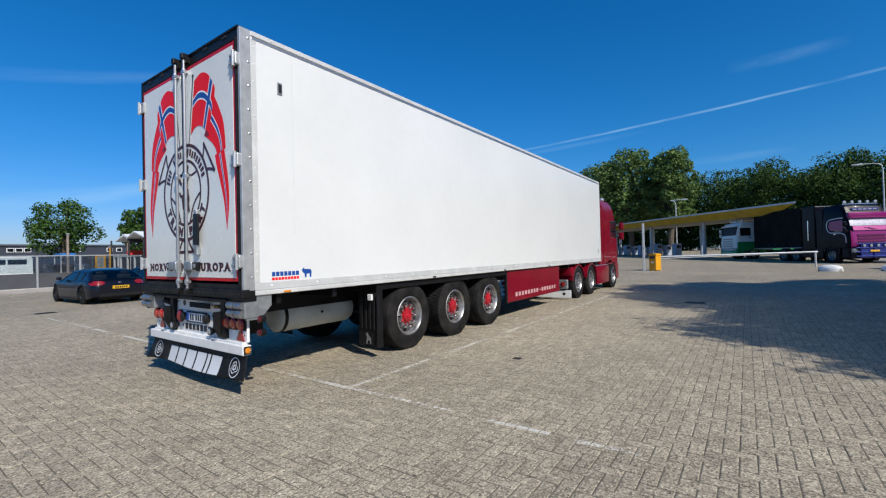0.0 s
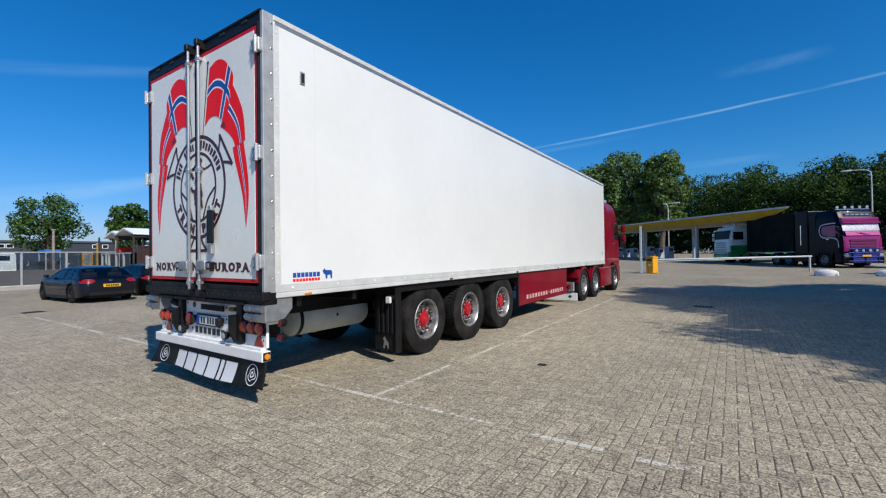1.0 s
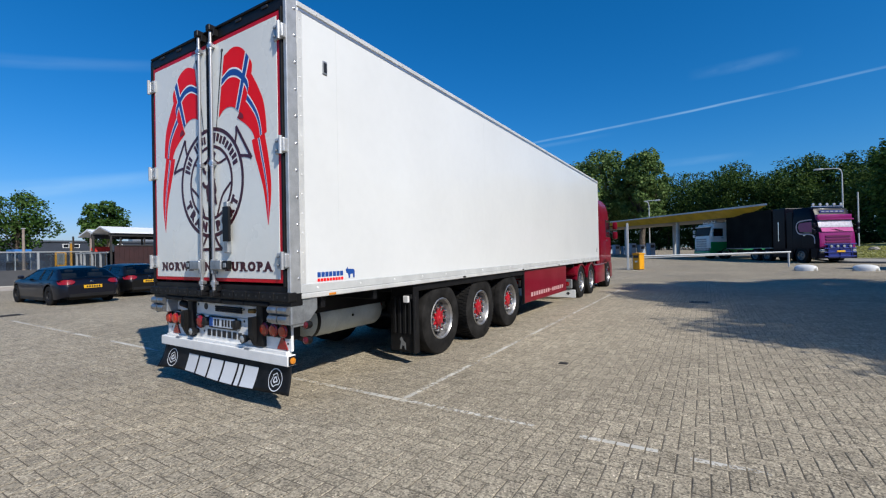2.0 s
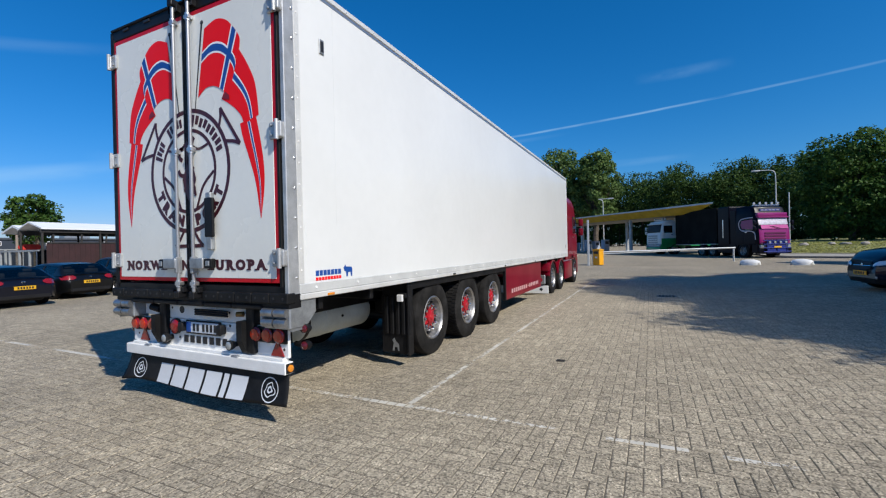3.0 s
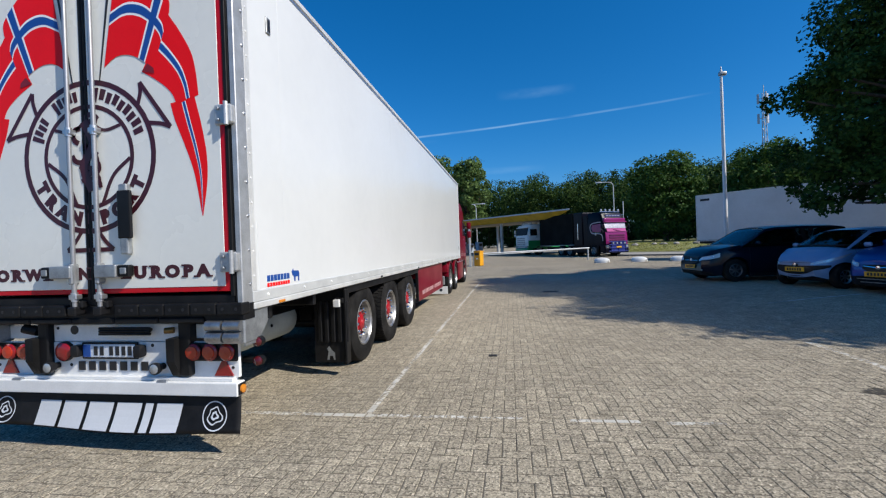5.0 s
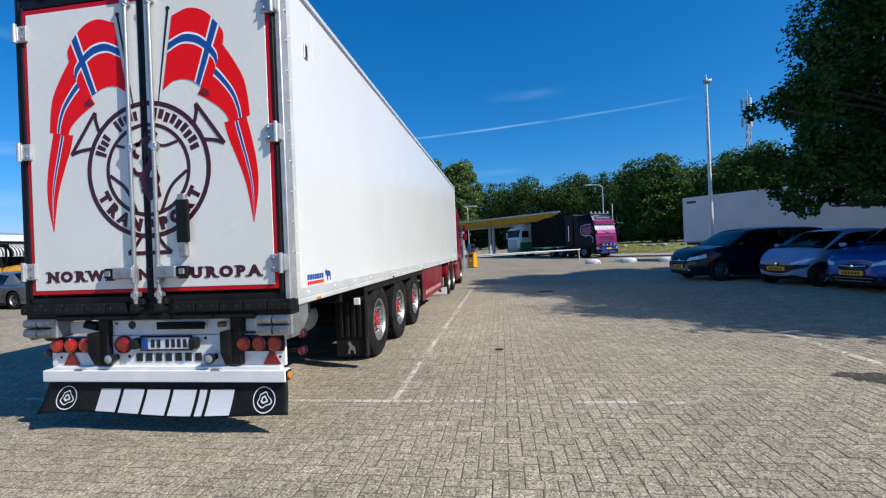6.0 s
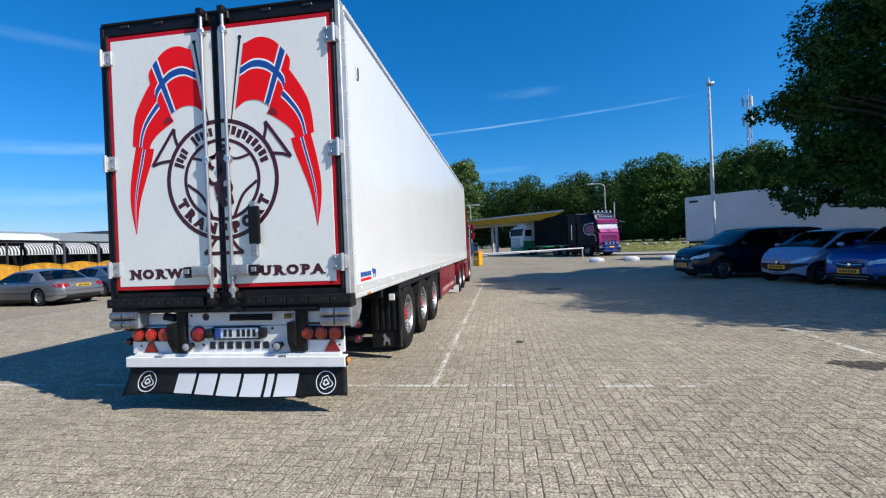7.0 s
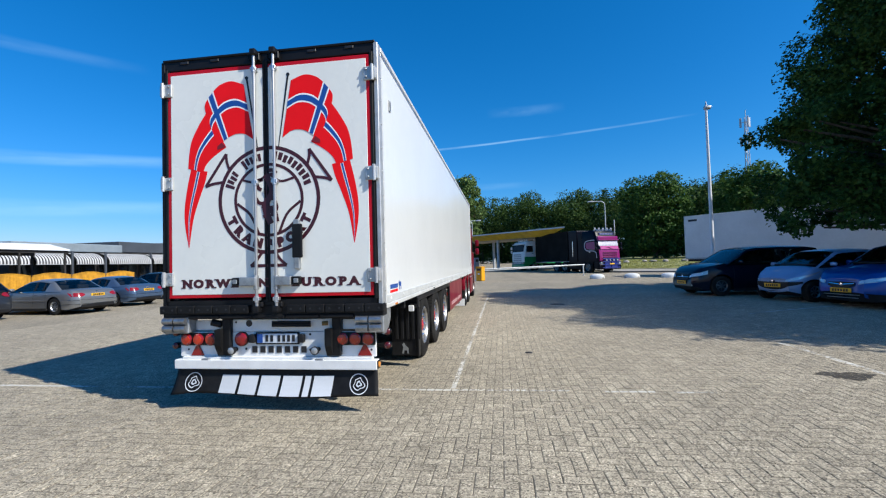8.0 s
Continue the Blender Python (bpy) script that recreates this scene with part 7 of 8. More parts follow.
# pumps and goods under the canopy
PUMP = material("pump_white", (0.34, 0.40, 0.48), 0.4, var=0.1)
rgp = np.random.default_rng(4)
for k in range(9):
    x, y, _ = cp(14.0 + 1.9 * k, 5.0 + 2.0 * (k % 2), 0)
    h = rgp.uniform(1.05, 1.5)
    pu = thing("fuel_pump", "pale blue-white fuel pump under the canopy", "fuel pump", pose(x, y, gz(y), 0, 0, 50), "pumps under the canopy")
    bod = part("pump_body", B(-0.4, 0.4, -0.3, 0.3, 0, h, bevel=0.05, seg=2), PUMP, pu)
    part("pump_display", B(-0.28, 0.28, -0.315, -0.30, h - 0.55, h - 0.2, bevel=0.01), INK, bod)
    part("pump_hose", T((0.42, -0.1, 0.3), (0.42, -0.1, h - 0.3), 0.03, 8), RUBBER, bod)

# yellow bin and the tall grey post beside it
bin_ = thing("waste_bin", "yellow upright waste bin beside a grey post", "bin", pose(-4.53, 28.9, gz(28.9), 0, 0, -28))
bb = part("bin_body", B(-0.24, 0.24, -0.24, 0.24, 0.02, 0.95, bevel=0.03, seg=2), YELLOW, bin_)
part("bin_hood", prism(bmesh.new(), [(-0.26, 0.95), (0.26, 0.95), (0.26, 1.02), (0.0, 1.06), (-0.26, 1.02)], Matrix(((1, 0, 0, 0), (0, 0, -1, 0.26), (0, 1, 0, 0), (0, 0, 0, 1))), 0.52), YELLOW, bb)
part("bin_slot", B(-0.17, 0.17, -0.252, -0.24, 0.74, 0.90, bevel=0.01), INK, bb)
part("bin_sticker", B(-0.08, 0.08, -0.246, -0.24, 0.46, 0.56), WHITE_PAINT, bb)
part("bin_foot", B(-0.2, 0.2, -0.2, 0.2, 0, 0.03), BLACK, bin_)
gp_ = thing("height_post", "tall square grey steel post", "post", pose(-5.07, 28.4, gz(28.4)))
part("post_shaft", B(-0.06, 0.06, -0.06, 0.06, 0, 2.92, bevel=0.01), POST_GREY, gp_)
part("post_foot", B(-0.14, 0.14, -0.14, 0.14, 0, 0.02, bevel=0.005), STEEL, gp_)
part("post_cap", B(-0.065, 0.065, -0.065, 0.065, 2.92, 2.94, bevel=0.004), STEEL, gp_)

# swing barrier
sb = thing("swing_barrier", "long grey steel swing barrier on end posts", "barrier", pose(0, 0, 0))
g0, g1 = gz(29.8), gz(32.5)
part("barrier_rail", T((-4.9, 29.5, g0 + 0.80), (3.4, 32.5, g1 + 0.88), 0.05, 12), POST_GREY, sb, "", True)
part("barrier_rail", T((-4.9, 29.5, g0 + 0.68), (3.4, 32.5, g1 + 0.86), 0.028, 10), POST_GREY, sb, "", True)
part("barrier_post", T((3.3, 32.47, g1), (3.3, 32.47, g1 + 0.88), 0.05, 12), POST_GREY, sb, "", True)
part("barrier_post", T((-4.9, 29.5, g0 - 0.02), (-4.9, 29.5, g0 + 0.86), 0.06, 12), POST_GREY, sb, "", True)

# white concrete bollards shaped like loaves
for x, y, r in ((3.42, 28.2, -25), (5.65, 28.1, -25), (7.75, 27.4, -25)):
    st = thing("concrete_bollard", "low rounded white-painted concrete bollard", "bollard", pose(x, y, gxy(x, y), 0, 0, r), "white bollards along the yard")
    rows_ = []
    for k in range(9):
        a = math.pi * k / 8
        rows_.append([(-0.50 * math.cos(a) * (0.75 + 0.25 * math.sin(b_)), 0.26 * math.cos(b_) * math.sin(a) ** 0.5, 0.32 * math.sin(b_) ** 0.8 * math.sin(a) ** 0.45) for b_ in np.linspace(0, math.pi, 11)])
    part("bollard_top", grid_faces(bmesh.new(), rows_), WHITE_PAINT, st, "", True)


def street_lamp(x, y, h, arm, turn, label):
    ob = thing("street_lamp", label, "street lamp", pose(x, y, gz(y), 0, 0, turn))
    part("pole", T((0, 0, 0), (0, 0, h - 0.6), 0.085, 12, 0.05), POST_GREY, ob, "", True)
    pts = [(0, 0, h - 0.6), (-0.06, 0, h - 0.25), (-0.25, 0, h - 0.08), (-0.6, 0, h), (-arm, 0, h + 0.02)]
    part("arm", pipe(bmesh.new(), pts, 0.045, 10), POST_GREY, ob, "", True)
    part("lamp_head", B(-arm - 0.7, -arm + 0.05, -0.14, 0.14, h - 0.06, h + 0.09, bevel=0.05, seg=2), POST_GREY, ob, "", True)
    part("lamp_glass", B(-arm - 0.62, -arm - 0.1, -0.1, 0.1, h - 0.09, h - 0.05, bevel=0.01), LAMP_CLEAR, ob)


street_lamp(10.4, 55.0, 8.3, 1.4, 0, "grey street lamp with a curved arm before the wood")
street_lamp(-7.2, 62.0, 7.0, -1.3, 0, "grey street lamp behind the canopy")
POLE_PALE = material("pole_pale_grey", (0.72, 0.73, 0.74), 0.5, 0.1, var=0.08)
pl_ = thing("floodlight_pole", "tall tapered grey pole with a small lamp on top", "pole", pose(7.18, 20.3, 0.18))
part("pole", T((0, 0, 0), (0, 0, 8.75), 0.10, 14, 0.055), POLE_PALE, pl_, "", True)
part("lamp_head", B(-0.10, 0.22, -0.1, 0.1, 8.55, 8.72, bevel=0.05, seg=2), STEEL, pl_, "", True)
part("pole_tip", T((0, 0, 8.75), (0, 0, 8.95), 0.04, 8, 0.02), POST_GREY, pl_)
thin = thing("pole", "thin grey pole standing before the wood", "pole", pose(11.6, 55.5, gz(55)))
part("shaft", T((0, 0, 0), (0, 0, 5.9), 0.06, 8), POST_GREY, thin)

mast = thing("antenna_mast", "slim lattice mast with pale panel antennas above the wood", "mast", pose(49.0, 95.0, 1.0))
for k in range(3):
    a = 2 * math.pi * k / 3
    part("mast_leg", T((0.9 * math.cos(a), 0.9 * math.sin(a), 0), (0.28 * math.cos(a), 0.28 * math.sin(a), 29.5), 0.10, 8, 0.07), POST_GREY, mast)
for j in range(18):
    z, z2 = j * 1.6, j * 1.6 + 1.6
    for k in range(3):
        a, b = 2 * math.pi * k / 3, 2 * math.pi * (k + 1) / 3
        r0, r1 = 0.9 - 0.021 * z, 0.9 - 0.021 * z2
        part("mast_brace", T((r0 * math.cos(a), r0 * math.sin(a), z), (r1 * math.cos(b), r1 * math.sin(b), z2), 0.045, 5), POST_GREY, mast)
for z in (24.4, 28.4):
    for k in range(3):
        a = 2 * math.pi * k / 3 + 0.4
        an = part("antenna", B(-0.2, 0.2, -0.1, 0.1, -1.0, 1.0, bevel=0.05, seg=2), POST_GREY, mast, "pale panel antenna")
        an.matrix_basis = Matrix.Translation((0.95 * math.cos(a), 0.95 * math.sin(a), z)) @ Matrix.Rotation(a, 4, "Z")
        part("antenna_arm", T((0, 0, z), (0.85 * math.cos(a), 0.85 * math.sin(a), z), 0.06, 6), POST_GREY, mast)
part("mast_top", T((0, 0, 29.5), (0, 0, 31.0), 0.08, 8), POST_GREY, mast)
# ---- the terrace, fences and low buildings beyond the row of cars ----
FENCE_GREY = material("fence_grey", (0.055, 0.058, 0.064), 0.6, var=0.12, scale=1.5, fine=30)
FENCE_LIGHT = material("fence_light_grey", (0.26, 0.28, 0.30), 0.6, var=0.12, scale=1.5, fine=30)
FENCE_POST = material("fence_post", (0.36, 0.38, 0.39), 0.5, 0.4, var=0.1)
WOOD_Y = material("yellow_stained_wood", (0.60, 0.285, 0.016), 0.65, var=0.26, scale=3, fine=50, bump=0.4)
MAROON_W = material("maroon_boarding", (0.034, 0.010, 0.010), 0.7, var=0.2, scale=2, fine=40, bump=0.3)
ROOF_W = material("white_roof_sheet", (0.74, 0.76, 0.78), 0.5, var=0.06, scale=0.8)
WALL_D = material("dark_clad_wall", (0.055, 0.065, 0.08), 0.6, var=0.15, scale=0.6, fine=10)
WALL_G = material("grey_roof_edge", (0.22, 0.26, 0.29), 0.5, var=0.12, scale=0.5, fine=10)
AWN_W = material("awning_white", (0.56, 0.56, 0.55), 0.8, var=0.08)
AWN_B = material("awning_black", (0.035, 0.033, 0.035), 0.8, var=0.15)
DARKIN = material("dark_interior", (0.03, 0.028, 0.026), 0.8, var=0.2)
PATH_PALE = material("pale_strip", (0.46, 0.40, 0.33), 0.9, var=0.2, scale=1.2, fine=60, bump=0.3)

strip = bmesh.new()
grid_faces(strip, [[(x, y, 0.005) for x in (-34.9, -30.5)] for y in (-20, 0, 12)])
tagged(part("pavement_strip", strip, PATH_PALE), "pale worn paving strip before the fence", "pavement", kind="structure")

PANE = bpy.data.materials.new("fence_glass")
PANE.use_nodes = True
pn_, pl2_ = PANE.node_tree.nodes, PANE.node_tree.links
gl_, tr_, mx_ = pn_.new("ShaderNodeBsdfGlossy"), pn_.new("ShaderNodeBsdfTransparent"), pn_.new("ShaderNodeMixShader")
gl_.inputs["Roughness"].default_value, gl_.inputs["Color"].default_value = 0.06, (0.8, 0.85, 0.9, 1)
tr_.inputs["Color"].default_value = (0.80, 0.84, 0.85, 1)
mx_.inputs[0].default_value = 0.14
pl2_.new(tr_.outputs[0], mx_.inputs[1])
pl2_.new(gl_.outputs[0], mx_.inputs[2])
pl2_.new(mx_.outputs[0], pn_["Material Output"].inputs[0])

WOOD_OLD = material("weathered_wood", (0.30, 0.235, 0.19), 0.85, var=0.2, scale=4, fine=60, bump=0.4)
gf = thing("grey_fence", "grey solid fence with an open railing above", "fence", pose(-35.0, 0, 0), kind="structure")
for k in range(-7, 6):
    y = 0.6 + 2.05 * k
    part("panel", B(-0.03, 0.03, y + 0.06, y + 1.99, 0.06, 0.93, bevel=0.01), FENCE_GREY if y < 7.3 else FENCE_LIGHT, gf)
    part("post", B(-0.05, 0.05, y - 0.05, y + 0.05, 0, 2.02, bevel=0.01), FENCE_POST, gf)
    part("rail", B(-0.03, 0.03, y + 0.05, y + 2.0, 1.95, 2.02, bevel=0.008), FENCE_POST, gf)
    part("glass_pane", B(-0.006, 0.006, y + 0.08, y + 1.97, 0.96, 1.92), PANE, gf)
part("plinth", B(-0.06, 0.10, -14, 12.4, 0, 0.05, bevel=0.01), CONCRETE, gf)

# far low building behind the fence
fb = thing("low_building", "long low dark building with a flat roof and few windows", "building", pose(-72, 0, 0), kind="structure")
WALL_N = material("navy_clad_wall", (0.028, 0.036, 0.052), 0.6, var=0.15, scale=0.6, fine=10)
part("wall", B(-8, 0, -60, 60, 0, 3.7), WALL_N, fb)
part("roof_edge", B(-8.2, 0.15, -60.2, 60.2, 3.7, 3.95, bevel=0.03), WALL_D, fb)
for y in (11.2, 11.95, 12.7, 17.5, 21, 22.1, 27, 33, 40, -5, 2):
    w = part("window", B(0.0, 0.05, y, y + 0.68, 2.98, 3.5, bevel=0.01), WHITE_PAINT, fb, "white-framed window")
    part("pane", B(0.05, 0.06, y + 0.07, y + 0.61, 3.04, 3.44), DARK_GLASS, w)
for y in (8.0, 30.0):
    part("roof_unit", B(-4, -2.5, y, y + 3, 3.95, 4.5, bevel=0.05), STEEL, fb)
# parked things behind the fence
van = thing("van", "white camper van parked behind the fence", "van", pose(-44.0, 5.45, 0, 0, 0, 90))
part("body", prism(bmesh.new(), [(-2.6, 0.35), (2.6, 0.35), (2.63, 0.9), (2.61, 1.95), (2.5, 2.1), (-2.55, 2.1), (-2.6, 1.95)], Matrix(((1, 0, 0, 0), (0, 0, -1, 0.95), (0, 1, 0, 0), (0, 0, 0, 1))), 1.9), W_CAB, van, "", True)
for sg in (-1, 1):
    for xa, xb in ((0.2, 1.2), (1.3, 2.3), (-2.2, -0.4)):
        part("side_window", B(xa, xb, *sorted((sg * 0.95, sg * 0.957)), 1.5, 1.86, bevel=0.001), DARK_GLASS, van)
    part("roof_strip", B(-2.55, 2.55, *sorted((sg * 0.95, sg * 0.98)), 1.98, 2.06, bevel=0.01), W_CAB, van)
    for a in (1.7, -1.6):
        part("wheel", lathe(bmesh.new(), [(0.18, -0.1), (0.33, -0.1), (0.34, 0), (0.33, 0.1), (0.18, 0.1)], Matrix.Translation((a, sg * 0.86, 0.34)) @ Euler((math.pi / 2, 0, 0)).to_matrix().to_4x4(), 20), TYRE, van, "", True)
BLUE_T = material("blue_tarp", (0.02, 0.16, 0.45), 0.6, var=0.15, scale=3)
bt = thing("market_stall", "small stall with a blue canvas roof behind the fence", "stall", pose(-41.0, 9.4, 0))
part("roof", prism(bmesh.new(), [(-0.42, 2.04), (0.42, 2.04), (0.42, 2.24), (-0.42, 2.24)], Matrix(((0, 0, 1, -0.9), (1, 0, 0, 0), (0, 1, 0, 0), (0, 0, 0, 1))), 1.8), BLUE_T, bt)
for sx in (-0.8, 0.8):
    for sy in (-0.38, 0.38):
        part("leg", B(sx - 0.03, sx + 0.03, sy - 0.03, sy + 0.03, 0, 2.04), POST_GREY, bt)
part("counter", B(-0.7, 0.7, -0.5, 0.5, 0.7, 1.45, bevel=0.08), DARKIN, bt)
yf = thing("standing_sign", "yellow-framed standing sign behind the fence", "sign", pose(-36.2, 10.2, 0))
for y in (-0.24, 0.24):
    part("frame_leg", B(-0.04, 0.04, y - 0.05, y + 0.05, 0, 2.0, bevel=0.01), WOOD_Y, yf)
for z in (1.05, 1.95):
    part("frame_bar", B(-0.04, 0.04, -0.24, 0.24, z - (0.12 if z < 1.5 else 0.04), z + (0.12 if z < 1.5 else 0.04), bevel=0.01), WOOD_Y, yf)
part("sign_board", B(-0.02, 0.02, -0.20, 0.20, 1.18, 1.9), STEEL, yf)
for y, h in ((8.9, 3.5), (12.4, 3.0), (11.3, 2.6)):
    wp = thing("wooden_post", "slim weathered wooden post", "post", pose(-38.0, y, 0))
    part("shaft", T((0, 0, 0), (0, 0, h), 0.09, 10, 0.07), WOOD_Y if h < 2.8 else WOOD_OLD, wp, "", True)
    part("cap", B(-0.1, 0.1, -0.1, 0.1, h, h + 0.05, bevel=0.01), POST_GREY, wp)

# covered terrace
ter = thing("terrace_pavilion", "open terrace pavilion with white pitched roof sheets and dark posts", "pavilion", pose(-30.0, 0, 0), kind="structure")
for y0, y1 in ((10.5, 21.3),):
    part("roof", prism(bmesh.new(), [(0.25, 2.97), (0.25, 3.04), (-1.2, 3.42), (-2.5, 3.04), (-2.5, 2.97), (-1.2, 3.35)], Matrix(((1, 0, 0, 0), (0, 0, -1, y1), (0, 1, 0, 0), (0, 0, 0, 1))), y1 - y0), ROOF_W, ter, "white pitched roof")
    part("fascia_beam", B(0.0, 0.12, y0, y1, 2.80, 2.965, bevel=0.01), DARKIN, ter)
    part("fascia_beam", B(-2.4, -2.3, y0, y1, 2.72, 2.98, bevel=0.01), DARKIN, ter)
part("roof", prism(bmesh.new(), [(-2.75, 2.9), (-2.75, 3.0), (-4.2, 3.38), (-5.6, 3.0), (-5.6, 2.9), (-4.2, 3.26)], Matrix(((1, 0, 0, 0), (0, 0, -1, 20.0), (0, 1, 0, 0), (0, 0, 0, 1))), 9.1), ROOF_W, ter, "white pitched roof")
for y in (10.6, 13.2, 15.9, 18.6, 21.15):
    for x in (0.05, -2.35, -5.4):
        part("post", B(x - 0.045, x + 0.045, y - 0.045, y + 0.045, 0, 2.97, bevel=0.01), DARKIN, ter)
for k in range(23):
    y = 10.78 + k * 0.245
    part("wall_board", B(-0.02, 0.02, y + 0.003, y + 0.242, 0.05, 2.22, bevel=0.004), MAROON_W, ter)
for y in (11.05, 12.3, 13.5, 14.6, 15.9):
    part("window_bar", B(-0.03, 0.03, y, y + 0.07, 2.22, 2.75), DARKIN, ter)
part("top_rail", B(-0.05, 0.05, 10.9, 16.4, 2.22, 2.29, bevel=0.008), DARKIN, ter)
part("back_wall", B(-6.1, -6.0, 12.6, 21.2, 0.0, 2.0), DARKIN, ter)
for k in range(4):
    part("railing", B(-4.6 + k * 1.15, -4.5 + k * 1.15, 10.45, 10.55, 0, 1.9, bevel=0.01), FENCE_POST, ter)
part("railing_bar", B(-4.7, -0.1, 10.46, 10.54, 1.82, 1.9, bevel=0.01), FENCE_POST, ter)
part("railing_bar", B(-4.7, -0.1, 10.46, 10.54, 0.9, 0.98, bevel=0.01), FENCE_POST, ter)
# furniture under the roof
RED_CL = material("red_canvas", (0.55, 0.03, 0.02), 0.7, var=0.1)
par = thing("sign", "red oval-ended sign board on two slim legs", "sign", pose(-33.0, 11.2, 0))
ov_ = [(0.35 + 0.15 * math.cos(a), 2.10 + 0.15 * math.sin(a)) for a in np.linspace(-math.pi / 2, math.pi / 2, 9)]
ov_ += [(-0.35 - 0.15 * math.cos(a), 2.10 - 0.15 * math.sin(a)) for a in np.linspace(-math.pi / 2, math.pi / 2, 9)]
part("sign_board", prism(bmesh.new(), ov_, Matrix(((0, 0, 1, -0.03), (1, 0, 0, 0), (0, 1, 0, 0), (0, 0, 0, 1))), 0.06), RED_CL, par, "red board")
for sy in (-0.3, 0.3):
    part("leg", T((0, sy, 0), (0, sy, 1.97), 0.025, 8), POST_GREY, par)
tb0 = thing("terrace_table", "white terrace table under the roof", "table", pose(-32.5, 12.0, 0), "terrace tables")
part("tabletop", B(-0.4, 0.4, -0.6, 0.6, 0.72, 0.76, bevel=0.01), WHITE_PAINT, tb0)
for sx in (-0.32, 0.32):
    for sy in (-0.5, 0.5):
        part("leg", B(sx - 0.02, sx + 0.02, sy - 0.02, sy + 0.02, 0, 0.72), POST_GREY, tb0)
for x, y in ((-33.6, 13.6), (-32.4, 18.0), (-33.4, 19.6), (-37.5, 12.0), (-38.2, 14.2)):
    copy_thing(tb0, pose(x, y, 0))

# yellow scalloped fence
sf_ = thing("yellow_fence", "yellow-stained wooden fence with arched panel tops", "fence", pose(-28.8, 0, 0), kind="structure")
y = 13.9
while y < 25.0:
    wpan = 2.15
    npl = 15
    for k in range(npl):
        q0, q1 = k / npl, (k + 1) / npl
        h = 1.45 + 0.15 * math.sin(math.pi * (q0 + q1) / 2)
        part("board", B(-0.012, 0.012, y + wpan * q0 + 0.003, y + wpan * q1 - 0.003, 0.08, h, bevel=0.003), WOOD_Y, sf_)
    rows_ = [[(xx, y + wpan * q, 1.45 + 0.15 * math.sin(math.pi * q) + zz) for q in np.linspace(0, 1, 12)] for xx, zz in ((-0.03, -0.01), (-0.03, 0.035), (0.03, 0.035), (0.03, -0.01))]
    part("arched_rail", grid_faces(bmesh.new(), rows_), WOOD_Y, sf_)
    part("rail", B(0.012, 0.05, y, y + wpan, 0.3, 0.38, bevel=0.004), WOOD_Y, sf_)
    part("post", B(-0.045, 0.045, y - 0.045, y + 0.045, 0, 1.41, bevel=0.008), WOOD_Y, sf_)
    y += wpan + 0.09
# building behind with striped awnings
rb = thing("restaurant_building", "low restaurant building with grey roof edges and dark glass front", "building", pose(-36.0, 0, 0), kind="structure")
part("wall", B(-9, 0, 22.6, 48, 0, 3.2), DARKIN, rb)
part("roof_edge", B(-9.1, 0.35, 22.5, 31.0, 3.2, 3.85, bevel=0.04), WALL_G, rb)
part("roof_edge", B(-9.1, 0.0, 31.02, 36.0, 3.25, 4.2, bevel=0.04), WALL_D, rb)
part("roof_edge", B(-9.1, 0.5, 36.02, 48.0, 3.2, 4.3, bevel=0.04), WALL_G, rb)
for k in range(12):
    y = 23.0 + k * 2.0
    wn_ = part("window", B(0.0, 0.06, y, y + 1.8, 0.5, 2.7, bevel=0.01), CAR_BLACK, rb)
    part("pane", B(0.06, 0.07, y + 0.08, y + 1.72, 0.58, 2.62), DARK_GLASS, wn_)


def awning(x, y, width, top, drop, out):
    ob = thing("awning", "black and white striped awning over the terrace", "awning", pose(x, y, 0), "striped awnings")
    n_ = round(width / 0.10)
    for k in range(n_):
        y0, y1 = width * k / n_, width * (k + 1) / n_
        prof = [(out * math.sin(a), top - drop * (1 - math.cos(a))) for a in np.linspace(0, math.pi / 2, 7)] + [(out, top - drop - 0.18)]
        rows_ = [[(px, yy, pz) for px, pz in prof] for yy in (y0, y1)]
        part("stripe", grid_faces(bmesh.new(), rows_), AWN_W if k % 2 else AWN_B, ob, "", True)
    part("frame", T((out, 0, top - drop - 0.18), (out, width, top - drop - 0.18), 0.02, 6), POST_GREY, ob)
    return ob


for y, w in ((17.2, 3.2), (20.6, 2.4), (23.2, 2.4), (26.0, 2.3), (28.7, 4.2), (33.2, 4.6)):
    awning(-35.9, y, w, 3.12, 0.72, 1.3)
part("front_beam", B(0.0, 0.25, 17.0, 22.6, 2.9, 3.25, bevel=0.01), DARKIN, rb)
for y in (20.3, 25.8, 28.5, 33.0):
    part("front_post", B(1.2, 1.34, y - 0.07, y + 0.07, 0, 3.2, bevel=0.01), WALL_D, rb)
